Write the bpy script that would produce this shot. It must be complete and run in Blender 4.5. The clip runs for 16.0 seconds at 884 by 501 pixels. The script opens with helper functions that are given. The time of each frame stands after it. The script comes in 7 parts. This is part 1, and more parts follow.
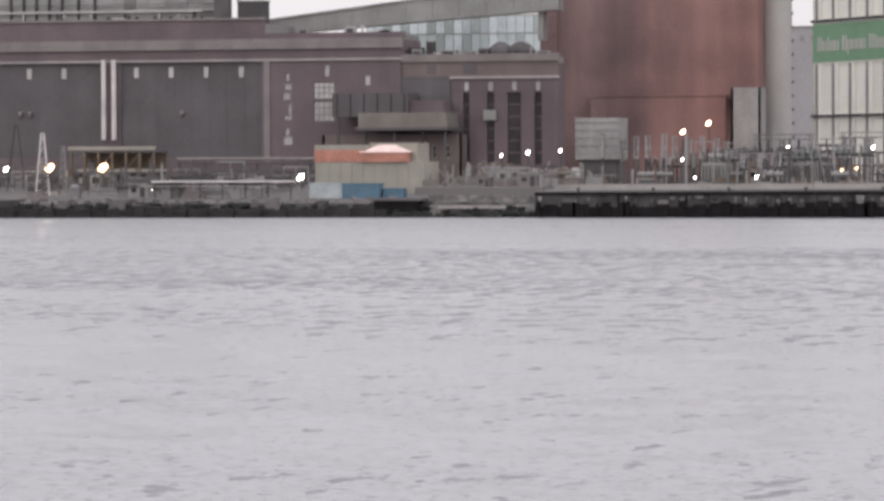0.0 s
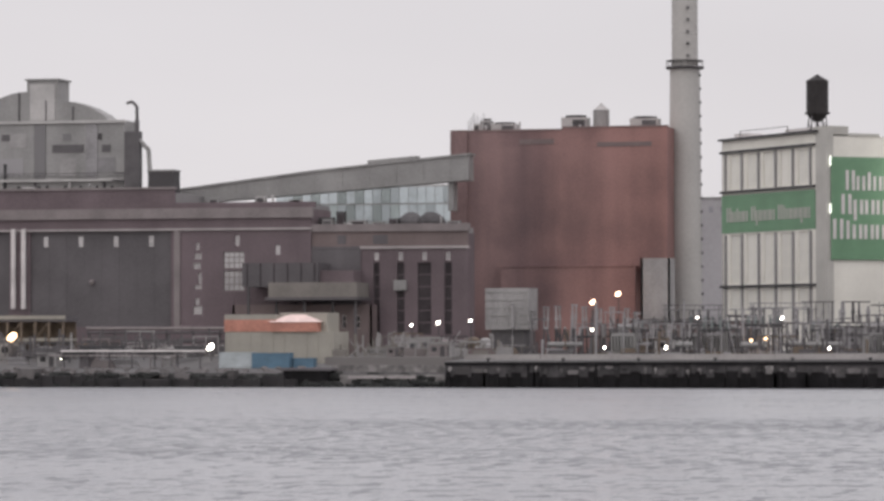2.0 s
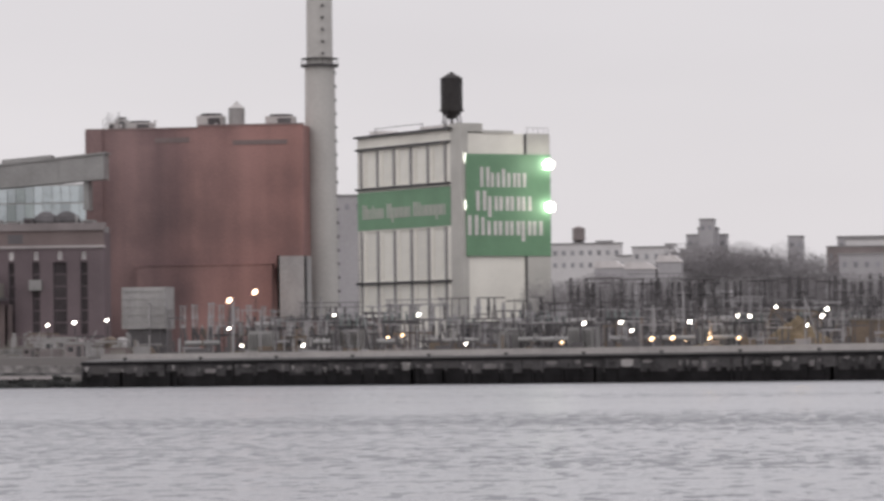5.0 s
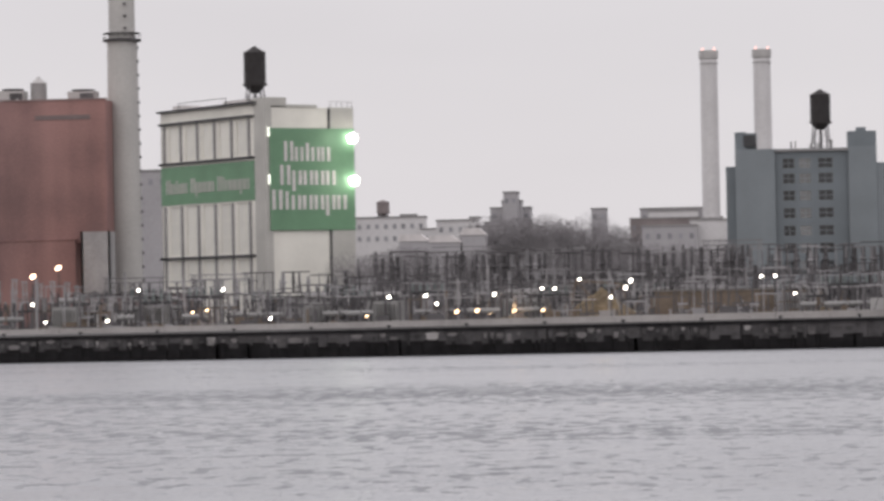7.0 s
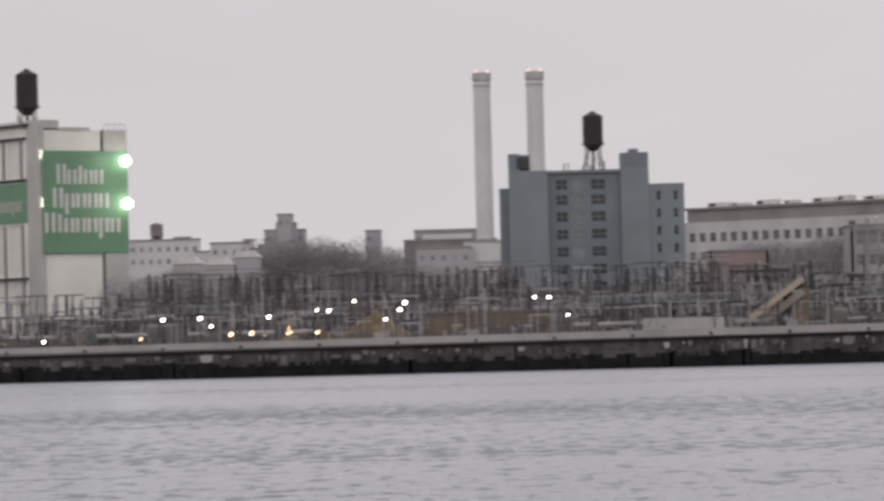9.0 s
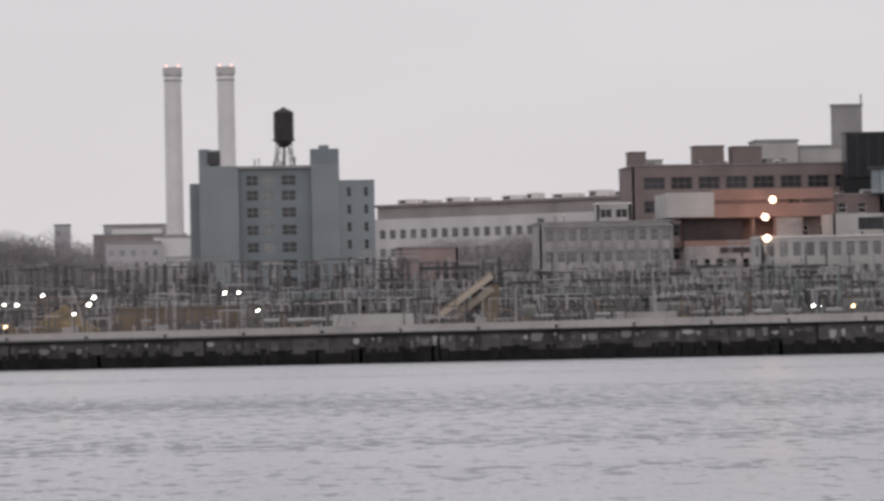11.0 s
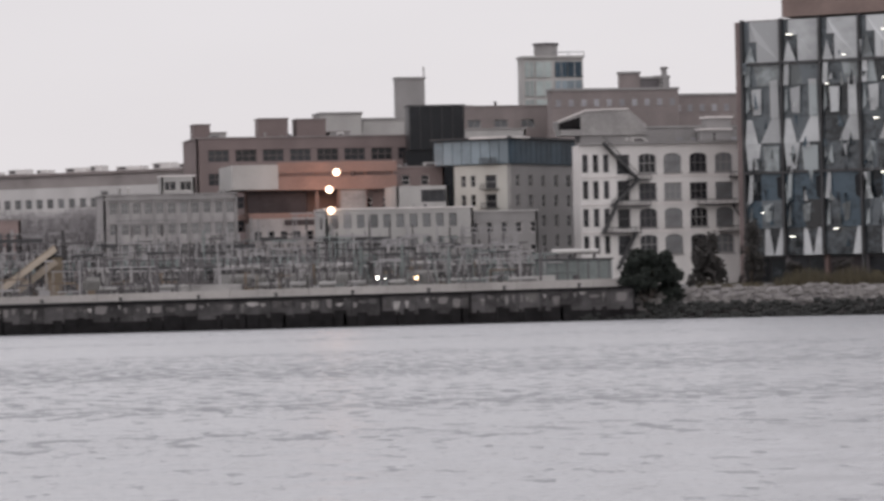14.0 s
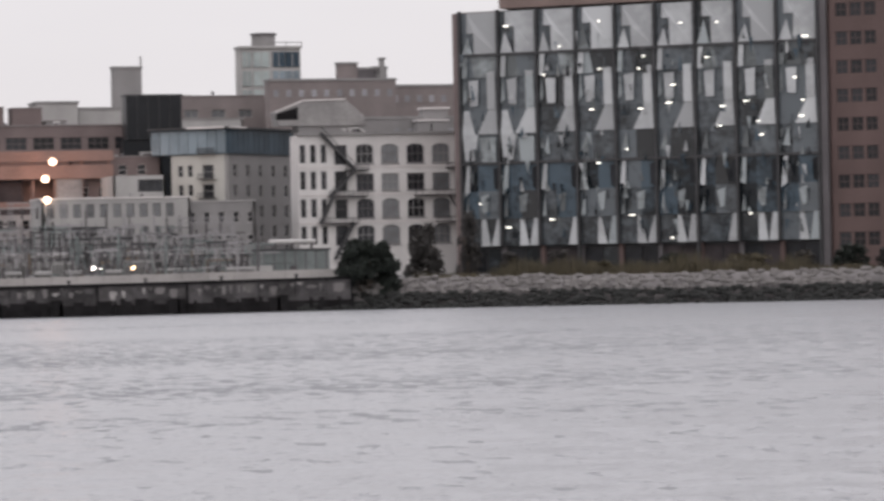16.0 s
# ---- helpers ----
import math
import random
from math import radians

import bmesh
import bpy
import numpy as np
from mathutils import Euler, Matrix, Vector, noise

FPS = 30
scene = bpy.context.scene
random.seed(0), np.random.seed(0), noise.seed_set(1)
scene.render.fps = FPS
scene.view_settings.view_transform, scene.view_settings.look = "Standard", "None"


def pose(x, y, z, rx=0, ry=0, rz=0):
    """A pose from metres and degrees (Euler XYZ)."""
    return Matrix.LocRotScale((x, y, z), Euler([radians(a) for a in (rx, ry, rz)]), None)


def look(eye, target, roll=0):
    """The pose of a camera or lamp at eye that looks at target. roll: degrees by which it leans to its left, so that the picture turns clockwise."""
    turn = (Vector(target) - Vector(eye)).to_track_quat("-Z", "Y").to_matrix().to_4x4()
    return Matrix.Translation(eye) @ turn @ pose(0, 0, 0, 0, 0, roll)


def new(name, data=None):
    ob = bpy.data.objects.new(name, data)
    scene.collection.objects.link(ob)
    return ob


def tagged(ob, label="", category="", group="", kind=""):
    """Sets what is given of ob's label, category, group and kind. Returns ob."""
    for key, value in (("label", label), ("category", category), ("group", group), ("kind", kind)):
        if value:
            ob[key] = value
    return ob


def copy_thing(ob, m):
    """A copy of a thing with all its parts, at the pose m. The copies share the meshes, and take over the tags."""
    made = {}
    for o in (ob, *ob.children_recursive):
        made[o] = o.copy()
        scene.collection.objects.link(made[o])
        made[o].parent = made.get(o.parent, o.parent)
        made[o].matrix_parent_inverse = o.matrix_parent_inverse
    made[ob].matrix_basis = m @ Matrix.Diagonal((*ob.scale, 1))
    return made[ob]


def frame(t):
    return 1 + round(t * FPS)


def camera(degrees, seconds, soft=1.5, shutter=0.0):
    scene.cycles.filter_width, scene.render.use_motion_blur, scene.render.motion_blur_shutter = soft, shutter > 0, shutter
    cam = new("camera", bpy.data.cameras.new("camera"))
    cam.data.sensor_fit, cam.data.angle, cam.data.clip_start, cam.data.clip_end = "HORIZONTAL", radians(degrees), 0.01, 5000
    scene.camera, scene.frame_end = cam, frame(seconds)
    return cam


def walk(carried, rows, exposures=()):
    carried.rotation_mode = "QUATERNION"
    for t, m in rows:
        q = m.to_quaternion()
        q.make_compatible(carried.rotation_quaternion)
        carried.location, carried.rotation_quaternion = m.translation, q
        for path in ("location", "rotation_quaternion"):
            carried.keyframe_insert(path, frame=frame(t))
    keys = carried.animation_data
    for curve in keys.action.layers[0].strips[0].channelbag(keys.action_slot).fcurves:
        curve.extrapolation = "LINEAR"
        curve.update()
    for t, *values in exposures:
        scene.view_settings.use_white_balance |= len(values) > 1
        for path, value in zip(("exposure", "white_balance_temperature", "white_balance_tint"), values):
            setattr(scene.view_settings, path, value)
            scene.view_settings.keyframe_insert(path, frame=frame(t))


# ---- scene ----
cam = camera(14.0, 16.0, soft=3.0, shutter=0.4)
EYE = 8.0
# seconds, heading to the right, pitch, lean to the right (degrees); the camera turns where it stands
ROWS = [
    (0.0, -15.078, -1.373, 0.19), (0.5, -14.795, -0.576, -0.07), (1.0, -14.433, 0.0, -0.07), (1.5, -14.009, 0.89, -0.03),
    (2.0, -13.647, 1.328, 0.08), (2.5, -13.196, 1.475, 0.18), (3.0, -12.425, 1.545, 0.35), (3.5, -11.856, 1.553, 0.41),
    (4.0, -10.871, 1.507, 0.53), (4.5, -9.531, 1.397, 0.56), (4.7, -8.79, 1.345, 0.60), (6.8, -5.22, 0.82, 1.10), (7.0, -4.775, 0.795, 1.13), (7.5, -4.022, 0.738, 1.21),
    (8.0, -3.415, 0.735, 1.31), (8.5, -2.382, 1.013, 1.37), (9.0, -1.186, 1.068, 1.41), (9.2, -0.468, 1.085, 1.40), (11.3, 4.485, 0.815, 1.09), (11.5, 5.082, 0.743, 1.08),
    (12.0, 6.915, 0.482, 1.04), (12.5, 7.969, 0.337, 1.11), (13.0, 9.09, 0.261, 1.20), (13.5, 9.577, 0.289, 1.30),
    (14.0, 10.674, 0.313, 1.32), (14.5, 11.681, 0.28, 1.33), (15.0, 12.817, 0.202, 1.35), (15.5, 13.775, 0.12, 1.29),
    (16.0, 15.172, 0.059, 1.24),
]
EXPOSURES = [(0.0, 0.30), (0.5, 0.22), (1.0, 0.15), (2.0, 0.06), (4.5, 0.07), (7.5, 0.05), (8.1, 0.02), (8.5, -0.12), (9.0, -0.13), (10.2, -0.07), (11.5, 0.03), (12.0, 0.09), (12.5, 0.08), (13.5, 0.06), (14.5, 0.19), (15.0, 0.18), (16.0, 0.19)]
walk(cam, [(t, pose(0, 0, EYE, 90 + pitch, lean, -heading)) for t, heading, pitch, lean in ROWS], EXPOSURES)

# ---- sky and light: a bright overcast evening ----
world = bpy.data.worlds.new("overcast_sky")
scene.world = world
world.use_nodes = True
wt = world.node_tree
wt.nodes.clear()
w_out = wt.nodes.new("ShaderNodeOutputWorld")
w_bg = wt.nodes.new("ShaderNodeBackground")
w_sky = wt.nodes.new("ShaderNodeTexSky")
w_sky.sky_type, w_sky.sun_disc = "NISHITA", False
w_sky.sun_elevation, w_sky.sun_rotation = radians(12), radians(200)
w_dim = wt.nodes.new("ShaderNodeVectorMath")
w_dim.operation = "SCALE"
w_dim.inputs["Scale"].default_value = 0.06
w_co = wt.nodes.new("ShaderNodeTexCoord")
w_map = wt.nodes.new("ShaderNodeMapping")
w_map.inputs["Scale"].default_value = (2.0, 2.0, 7.0)
w_noise = wt.nodes.new("ShaderNodeTexNoise")
w_noise.inputs["Scale"].default_value = 1.6
w_noise.inputs["Detail"].default_value = 4.0
w_ramp = wt.nodes.new("ShaderNodeValToRGB")
w_ramp.color_ramp.elements[0].position, w_ramp.color_ramp.elements[0].color = 0.3, (0.700, 0.668, 0.694, 1)
w_ramp.color_ramp.elements[1].position, w_ramp.color_ramp.elements[1].color = 0.75, (0.775, 0.742, 0.768, 1)
w_mix = wt.nodes.new("ShaderNodeMix")
w_mix.data_type = "RGBA"
w_mix.inputs["Factor"].default_value = 0.94
wt.links.new(w_sky.outputs["Color"], w_dim.inputs[0])
wt.links.new(w_co.outputs["Generated"], w_map.inputs["Vector"])
wt.links.new(w_map.outputs["Vector"], w_noise.inputs["Vector"])
wt.links.new(w_noise.outputs["Fac"], w_ramp.inputs["Fac"])
w_sep = wt.nodes.new("ShaderNodeSeparateXYZ")
w_rise = wt.nodes.new("ShaderNodeMapRange")
w_rise.inputs["From Min"].default_value, w_rise.inputs["From Max"].default_value = 0.10, 0.9
w_rise.inputs["To Min"].default_value, w_rise.inputs["To Max"].default_value = 1.0, 1.9
w_gain = wt.nodes.new("ShaderNodeVectorMath")
w_gain.operation = "SCALE"
wt.links.new(w_co.outputs["Generated"], w_sep.inputs[0])
wt.links.new(w_sep.outputs["Z"], w_rise.inputs["Value"])
wt.links.new(w_rise.outputs["Result"], w_gain.inputs["Scale"])
wt.links.new(w_ramp.outputs["Color"], w_gain.inputs[0])
wt.links.new(w_dim.outputs["Vector"], w_mix.inputs[6])
wt.links.new(w_gain.outputs["Vector"], w_mix.inputs[7])
wt.links.new(w_mix.outputs[2], w_bg.inputs["Color"])
wt.links.new(w_bg.outputs["Background"], w_out.inputs["Surface"])
w_bg.inputs["Strength"].default_value = 1.0

sun = new("sun", bpy.data.lights.new("sun", "SUN"))
sun.data.energy, sun.data.angle, sun.data.color = 0.3, radians(40), (1.0, 0.95, 0.92)
sun.matrix_world = look((-120, -300, 260), (0, 600, 0))


# sodium lamps by the boiler house, on the open decks and in the yards
for x, y, z, colour, watts, size in ((-124.0, 627, 13.8, (1.0, 0.42, 0.18), 170, 0.5), (-121.0, 626, 15.2, (1.0, 0.42, 0.18), 150, 0.5), (102.0, 641.5, 25.5, (1.0, 0.46, 0.27), 760, 0.6), (98.0, 644.0, 24.6, (1.0, 0.46, 0.27), 200, 0.6),
                                     (-214.0, 546, 7.6, (1.0, 0.8, 0.55), 500, 0.5),
                                     (-35.0, 554, 6.8, (1.0, 0.62, 0.3), 240, 0.5), (-22.0, 566, 9.0, (1.0, 0.66, 0.3), 260, 0.5), (-85.0, 558, 7.0, (1.0, 0.6, 0.3), 160, 0.5),
                                     (-79.0, 727.0, 41.5, (1.0, 1.0, 0.86), 420, 0.5), (-78.8, 727.0, 32.8, (1.0, 1.0, 0.86), 420, 0.5)):
    lamp = new("site_lamp", bpy.data.lights.new("site_lamp", "POINT"))
    lamp.data.energy, lamp.data.color, lamp.data.shadow_soft_size = watts, colour, size
    lamp.location = (x, y, z)

# ---- materials ----
def material(name, base, rough=0.8, metal=0.0, vary=0.25, coarse=0.12, fine=2.5, bump=0.15, streak=0.0, tint=None, piece=0.0):
    """Painted, mineral or metal surface: broad blotches, fine grain, optional streaks running down."""
    m = bpy.data.materials.new(name)
    m.use_nodes = True
    nt = m.node_tree
    bsdf = nt.nodes["Principled BSDF"]
    bsdf.inputs["Roughness"].default_value = rough
    bsdf.inputs["Metallic"].default_value = metal
    co = nt.nodes.new("ShaderNodeTexCoord")
    big = nt.nodes.new("ShaderNodeTexNoise")
    big.inputs["Scale"].default_value, big.inputs["Detail"].default_value = coarse, 5
    small = nt.nodes.new("ShaderNodeTexNoise")
    small.inputs["Scale"].default_value, small.inputs["Detail"].default_value = fine, 6
    nt.links.new(co.outputs["Object"], big.inputs["Vector"])
    nt.links.new(co.outputs["Object"], small.inputs["Vector"])
    dark = tuple(c * (1 - vary) for c in base)
    light = tuple(min(1, c * (1 + vary)) for c in (tint or base))
    ramp = nt.nodes.new("ShaderNodeValToRGB")
    ramp.color_ramp.elements[0].position, ramp.color_ramp.elements[0].color = 0.35, (*dark, 1)
    ramp.color_ramp.elements[1].position, ramp.color_ramp.elements[1].color = 0.65, (*light, 1)
    add = nt.nodes.new("ShaderNodeMath")
    add.operation = "MULTIPLY_ADD"
    add.inputs[1].default_value = 0.35
    mul = nt.nodes.new("ShaderNodeMath")
    mul.operation = "MULTIPLY"
    mul.inputs[1].default_value = 0.65
    nt.links.new(big.outputs["Fac"], mul.inputs[0])
    nt.links.new(small.outputs["Fac"], add.inputs[0])
    nt.links.new(mul.outputs[0], add.inputs[2])
    fac = add.outputs[0]
    if streak:
        mp = nt.nodes.new("ShaderNodeMapping")
        mp.inputs["Scale"].default_value = (0.22, 0.22, 0.012)
        st = nt.nodes.new("ShaderNodeTexNoise")
        st.inputs["Scale"].default_value, st.inputs["Detail"].default_value = 1.3, 4
        nt.links.new(co.outputs["Object"], mp.inputs["Vector"])
        nt.links.new(mp.outputs["Vector"], st.inputs["Vector"])
        mx = nt.nodes.new("ShaderNodeMath")
        mx.operation = "MULTIPLY_ADD"
        mx.inputs[1].default_value = streak
        sb = nt.nodes.new("ShaderNodeMath")
        sb.operation = "SUBTRACT"
        sb.inputs[1].default_value = 0.5
        nt.links.new(st.outputs["Fac"], sb.inputs[0])
        nt.links.new(sb.outputs[0], mx.inputs[0])
        nt.links.new(fac, mx.inputs[2])
        fac = mx.outputs[0]
    if piece:
        oi = nt.nodes.new("ShaderNodeObjectInfo")
        pm = nt.nodes.new("ShaderNodeMath")
        pm.operation = "MULTIPLY_ADD"
        pm.inputs[1].default_value = piece
        ps = nt.nodes.new("ShaderNodeMath")
        ps.operation = "SUBTRACT"
        ps.inputs[1].default_value = 0.5
        nt.links.new(oi.outputs["Random"], ps.inputs[0])
        nt.links.new(ps.outputs[0], pm.inputs[0])
        nt.links.new(fac, pm.inputs[2])
        fac = pm.outputs[0]
    nt.links.new(fac, ramp.inputs["Fac"])
    nt.links.new(ramp.outputs["Color"], bsdf.inputs["Base Color"])
    if bump:
        bp = nt.nodes.new("ShaderNodeBump")
        bp.inputs["Strength"].default_value, bp.inputs["Distance"].default_value = bump, 0.1
        nt.links.new(small.outputs["Fac"], bp.inputs["Height"])
        nt.links.new(bp.outputs["Normal"], bsdf.inputs["Normal"])
    return m


def glass(name, base, rough=0.12, vary=0.3, spec=0.7, coarse=0.25, fine=0.8):
    m = material(name, base, rough, 0.0, vary, coarse, fine, 0.03, 0.0, None, 0.5)
    m.node_tree.nodes["Principled BSDF"].inputs["Specular IOR Level"].default_value = spec
    return m


def lamp_glow(name, colour, strength):
    m = bpy.data.materials.new(name)
    m.use_nodes = True
    nt = m.node_tree
    nt.nodes.clear()
    em, o = nt.nodes.new("ShaderNodeEmission"), nt.nodes.new("ShaderNodeOutputMaterial")
    em.inputs["Color"].default_value, em.inputs["Strength"].default_value = (*colour, 1), strength
    nt.links.new(em.outputs[0], o.inputs["Surface"])
    return m


def water_material():
    """Choppy grey water: the slopes of small waves turn the normal, stronger in the wind's patches."""
    m = bpy.data.materials.new("river_water")
    m.use_nodes = True
    nt = m.node_tree
    bsdf = nt.nodes["Principled BSDF"]
    bsdf.inputs["Base Color"].default_value = (0.293, 0.301, 0.316, 1)
    bsdf.inputs["Roughness"].default_value = 0.3
    bsdf.inputs["IOR"].default_value = 1.34
    co = nt.nodes.new("ShaderNodeTexCoord")

    def wave(sx, sy, detail, turn):
        mp = nt.nodes.new("ShaderNodeMapping")
        mp.inputs["Scale"].default_value = (sx, sy, 1)
        mp.inputs["Rotation"].default_value = (0, 0, radians(turn))
        nz = nt.nodes.new("ShaderNodeTexNoise")
        nz.inputs["Scale"].default_value, nz.inputs["Detail"].default_value, nz.inputs["Roughness"].default_value = 1.0, detail, 0.6
        nt.links.new(co.outputs["Object"], mp.inputs["Vector"])
        nt.links.new(mp.outputs["Vector"], nz.inputs["Vector"])
        return nz

    def vec(op, a, b):
        n = nt.nodes.new("ShaderNodeVectorMath")
        n.operation = op
        for k, v in enumerate((a, b)):
            if isinstance(v, tuple):
                n.inputs[k].default_value = v
            else:
                nt.links.new(v, n.inputs[k])
        return n.outputs[0]

    total = None
    for sx, sy, detail, turn, slope in ((1.1, 1.5, 3, 8, 0.62), (0.30, 0.42, 4, -6, 0.62), (0.05, 0.10, 4, 4, 0.24)):
        part_slope = vec("MULTIPLY", vec("SUBTRACT", wave(sx, sy, detail, turn).outputs["Color"], (0.5, 0.5, 0.5)), (slope * 0.6, slope, 0.0))
        total = part_slope if total is None else vec("ADD", total, part_slope)
    gust = wave(0.006, 0.022, 4, 3)
    rise = nt.nodes.new("ShaderNodeMapRange")
    rise.inputs["From Min"].default_value, rise.inputs["From Max"].default_value = 0.35, 0.65
    rise.inputs["To Min"].default_value, rise.inputs["To Max"].default_value = 0.6, 1.4
    nt.links.new(gust.outputs["Fac"], rise.inputs["Value"])
    scaled = nt.nodes.new("ShaderNodeVectorMath")
    scaled.operation = "SCALE"
    nt.links.new(total, scaled.inputs[0])
    nt.links.new(rise.outputs["Result"], scaled.inputs["Scale"])
    up = nt.nodes.new("ShaderNodeVectorMath")
    up.operation = "NORMALIZE"
    crest = wave(2.3, 2.5, 2, 5)
    lift = nt.nodes.new("ShaderNodeMath")
    lift.operation = "MULTIPLY_ADD"
    lift.inputs[1].default_value = 0.30
    nt.links.new(gust.outputs["Fac"], lift.inputs[0])
    nt.links.new(crest.outputs["Fac"], lift.inputs[2])
    face = nt.nodes.new("ShaderNodeMapRange")
    face.inputs["From Min"].default_value, face.inputs["From Max"].default_value = 0.735, 0.79
    face.inputs["To Min"].default_value, face.inputs["To Max"].default_value = 0.0, 1.0
    nt.links.new(lift.outputs[0], face.inputs["Value"])
    steep = nt.nodes.new("ShaderNodeCombineXYZ")
    steep.inputs["Z"].default_value = 1.0
    tilt = nt.nodes.new("ShaderNodeMath")
    tilt.operation = "MULTIPLY_ADD"
    tilt.inputs[1].default_value, tilt.inputs[2].default_value = -0.85, -0.02
    swell = wave(0.62, 0.30, 4, -4)
    lift2 = nt.nodes.new("ShaderNodeMath")
    lift2.operation = "MULTIPLY_ADD"
    lift2.inputs[1].default_value = 0.45
    nt.links.new(gust.outputs["Fac"], lift2.inputs[0])
    nt.links.new(swell.outputs["Fac"], lift2.inputs[2])
    face2 = nt.nodes.new("ShaderNodeMapRange")
    face2.inputs["From Min"].default_value, face2.inputs["From Max"].default_value = 0.825, 0.865
    face2.inputs["To Min"].default_value, face2.inputs["To Max"].default_value = 0.0, 1.0
    # a ruffled strip where wind meets the current, along the far half of the river
    spot = nt.nodes.new("ShaderNodeSeparateXYZ")
    nt.links.new(co.outputs["Object"], spot.inputs[0])
    strip = []
    for a, b in ((140.0, 235.0), (385.0, 305.0)):
        edge = nt.nodes.new("ShaderNodeMapRange")
        edge.interpolation_type = "SMOOTHSTEP"
        edge.inputs["From Min"].default_value, edge.inputs["From Max"].default_value = a, b
        nt.links.new(spot.outputs["Y"], edge.inputs["Value"])
        strip.append(edge.outputs["Result"])
    ruffle = nt.nodes.new("ShaderNodeMath")
    ruffle.operation = "MULTIPLY"
    nt.links.new(strip[0], ruffle.inputs[0])
    nt.links.new(strip[1], ruffle.inputs[1])
    lift3 = nt.nodes.new("ShaderNodeMath")
    lift3.operation = "MULTIPLY_ADD"
    lift3.inputs[1].default_value = 0.095
    nt.links.new(ruffle.outputs[0], lift3.inputs[0])
    nt.links.new(lift2.outputs[0], lift3.inputs[2])
    nt.links.new(lift3.outputs[0], face2.inputs["Value"])
    both = nt.nodes.new("ShaderNodeMath")
    both.operation = "ADD"
    nt.links.new(face.outputs["Result"], both.inputs[0])
    nt.links.new(face2.outputs["Result"], both.inputs[1])
    nt.links.new(both.outputs[0], tilt.inputs[0])
    nt.links.new(tilt.outputs[0], steep.inputs["Y"])
    nt.links.new(vec("ADD", scaled.outputs[0], steep.outputs[0]), up.inputs[0])
    nt.links.new(up.outputs[0], bsdf.inputs["Normal"])
    return m


WATER = water_material()
DARK_BRICK = material("dark_plum_brick", (0.146, 0.115, 0.124), 0.9, 0, 0.22, 0.1, 3.0, 0.2, 0.25)
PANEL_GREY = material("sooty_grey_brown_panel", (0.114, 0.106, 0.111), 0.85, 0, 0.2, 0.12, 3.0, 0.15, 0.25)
BOILER_BRICK = material("sooty_red_brick", (0.284, 0.178, 0.170), 0.9, 0, 0.36, 0.07, 3.0, 0.2, 0.3, (0.250, 0.150, 0.138))


def soot_stain(m, width):
    """An old soot smear down the wall: greyed brick on one side of it, cleaner and redder brick on the other."""
    nt = m.node_tree
    bsdf = nt.nodes["Principled BSDF"]
    co, sep = nt.nodes.new("ShaderNodeTexCoord"), nt.nodes.new("ShaderNodeSeparateXYZ")
    nz = nt.nodes.new("ShaderNodeTexNoise")
    nz.inputs["Scale"].default_value, nz.inputs["Detail"].default_value = 0.13, 5
    nt.links.new(co.outputs["Object"], sep.inputs[0])
    nt.links.new(co.outputs["Object"], nz.inputs["Vector"])
    share, shift = nt.nodes.new("ShaderNodeMath"), nt.nodes.new("ShaderNodeMath")
    share.operation, shift.operation = "MULTIPLY_ADD", "MULTIPLY_ADD"
    share.inputs[1].default_value, share.inputs[2].default_value = 1 / width, -0.11
    shift.inputs[1].default_value = 0.22
    nt.links.new(sep.outputs["X"], share.inputs[0])
    nt.links.new(nz.outputs["Fac"], shift.inputs[0])
    nt.links.new(share.outputs[0], shift.inputs[2])
    ramp = nt.nodes.new("ShaderNodeValToRGB")
    stops = ((0.0, (0.80, 0.88, 0.92)), (0.22, (0.84, 0.92, 0.96)), (0.30, (0.60, 0.66, 0.71)), (0.42, (0.66, 0.69, 0.73)), (0.52, (0.98, 0.97, 0.97)), (1.0, (1.0, 0.92, 0.89)))
    for k, (pos, col) in enumerate(stops):
        e = ramp.color_ramp.elements[k] if k < 1 else (ramp.color_ramp.elements.new(pos) if k < len(stops) - 1 else ramp.color_ramp.elements[len(stops) - 1])
        e.position, e.color = pos, (*col, 1)
    mix = nt.nodes.new("ShaderNodeMix")
    mix.data_type, mix.blend_type = "RGBA", "MULTIPLY"
    mix.inputs[0].default_value = 1.0
    nt.links.new(shift.outputs[0], ramp.inputs["Fac"])
    nt.links.new(bsdf.inputs["Base Color"].links[0].from_socket, mix.inputs[6])
    nt.links.new(ramp.outputs["Color"], mix.inputs[7])
    nt.links.new(mix.outputs[2], bsdf.inputs["Base Color"])


soot_stain(BOILER_BRICK, 40.0)
WING_BRICK = material("russet_brick", (0.112, 0.077, 0.072), 0.9, 0, 0.22, 0.1, 3.0, 0.2, 0.2)
MILL_ATTIC = material("pinkish_brown_attic_cladding", (0.262, 0.238, 0.234), 0.9, 0, 0.2, 0.15, 3.0, 0.15, 0.25)
BROWN_BRICK = material("brown_brick", (0.176, 0.140, 0.136), 0.9, 0, 0.22, 0.1, 3.0, 0.2, 0.2)
WARE_RENDER = material("worn_pinkish_grey_render", (0.300, 0.288, 0.288), 0.9, 0, 0.3, 0.25, 2.5, 0.2, 0.3)
# Brown brick paled towards grey, so its colour carries the air haze.
HAZY_BROWN = material("haze_paled_brown_brick", (0.205, 0.178, 0.174), 0.9, 0, 0.25, 0.1, 3.0, 0.2, 0.25)
STONE_BAND = material("weathered_stone_band", (0.225, 0.200, 0.198), 0.9, 0, 0.2, 0.2, 3.0, 0.15, 0.2)
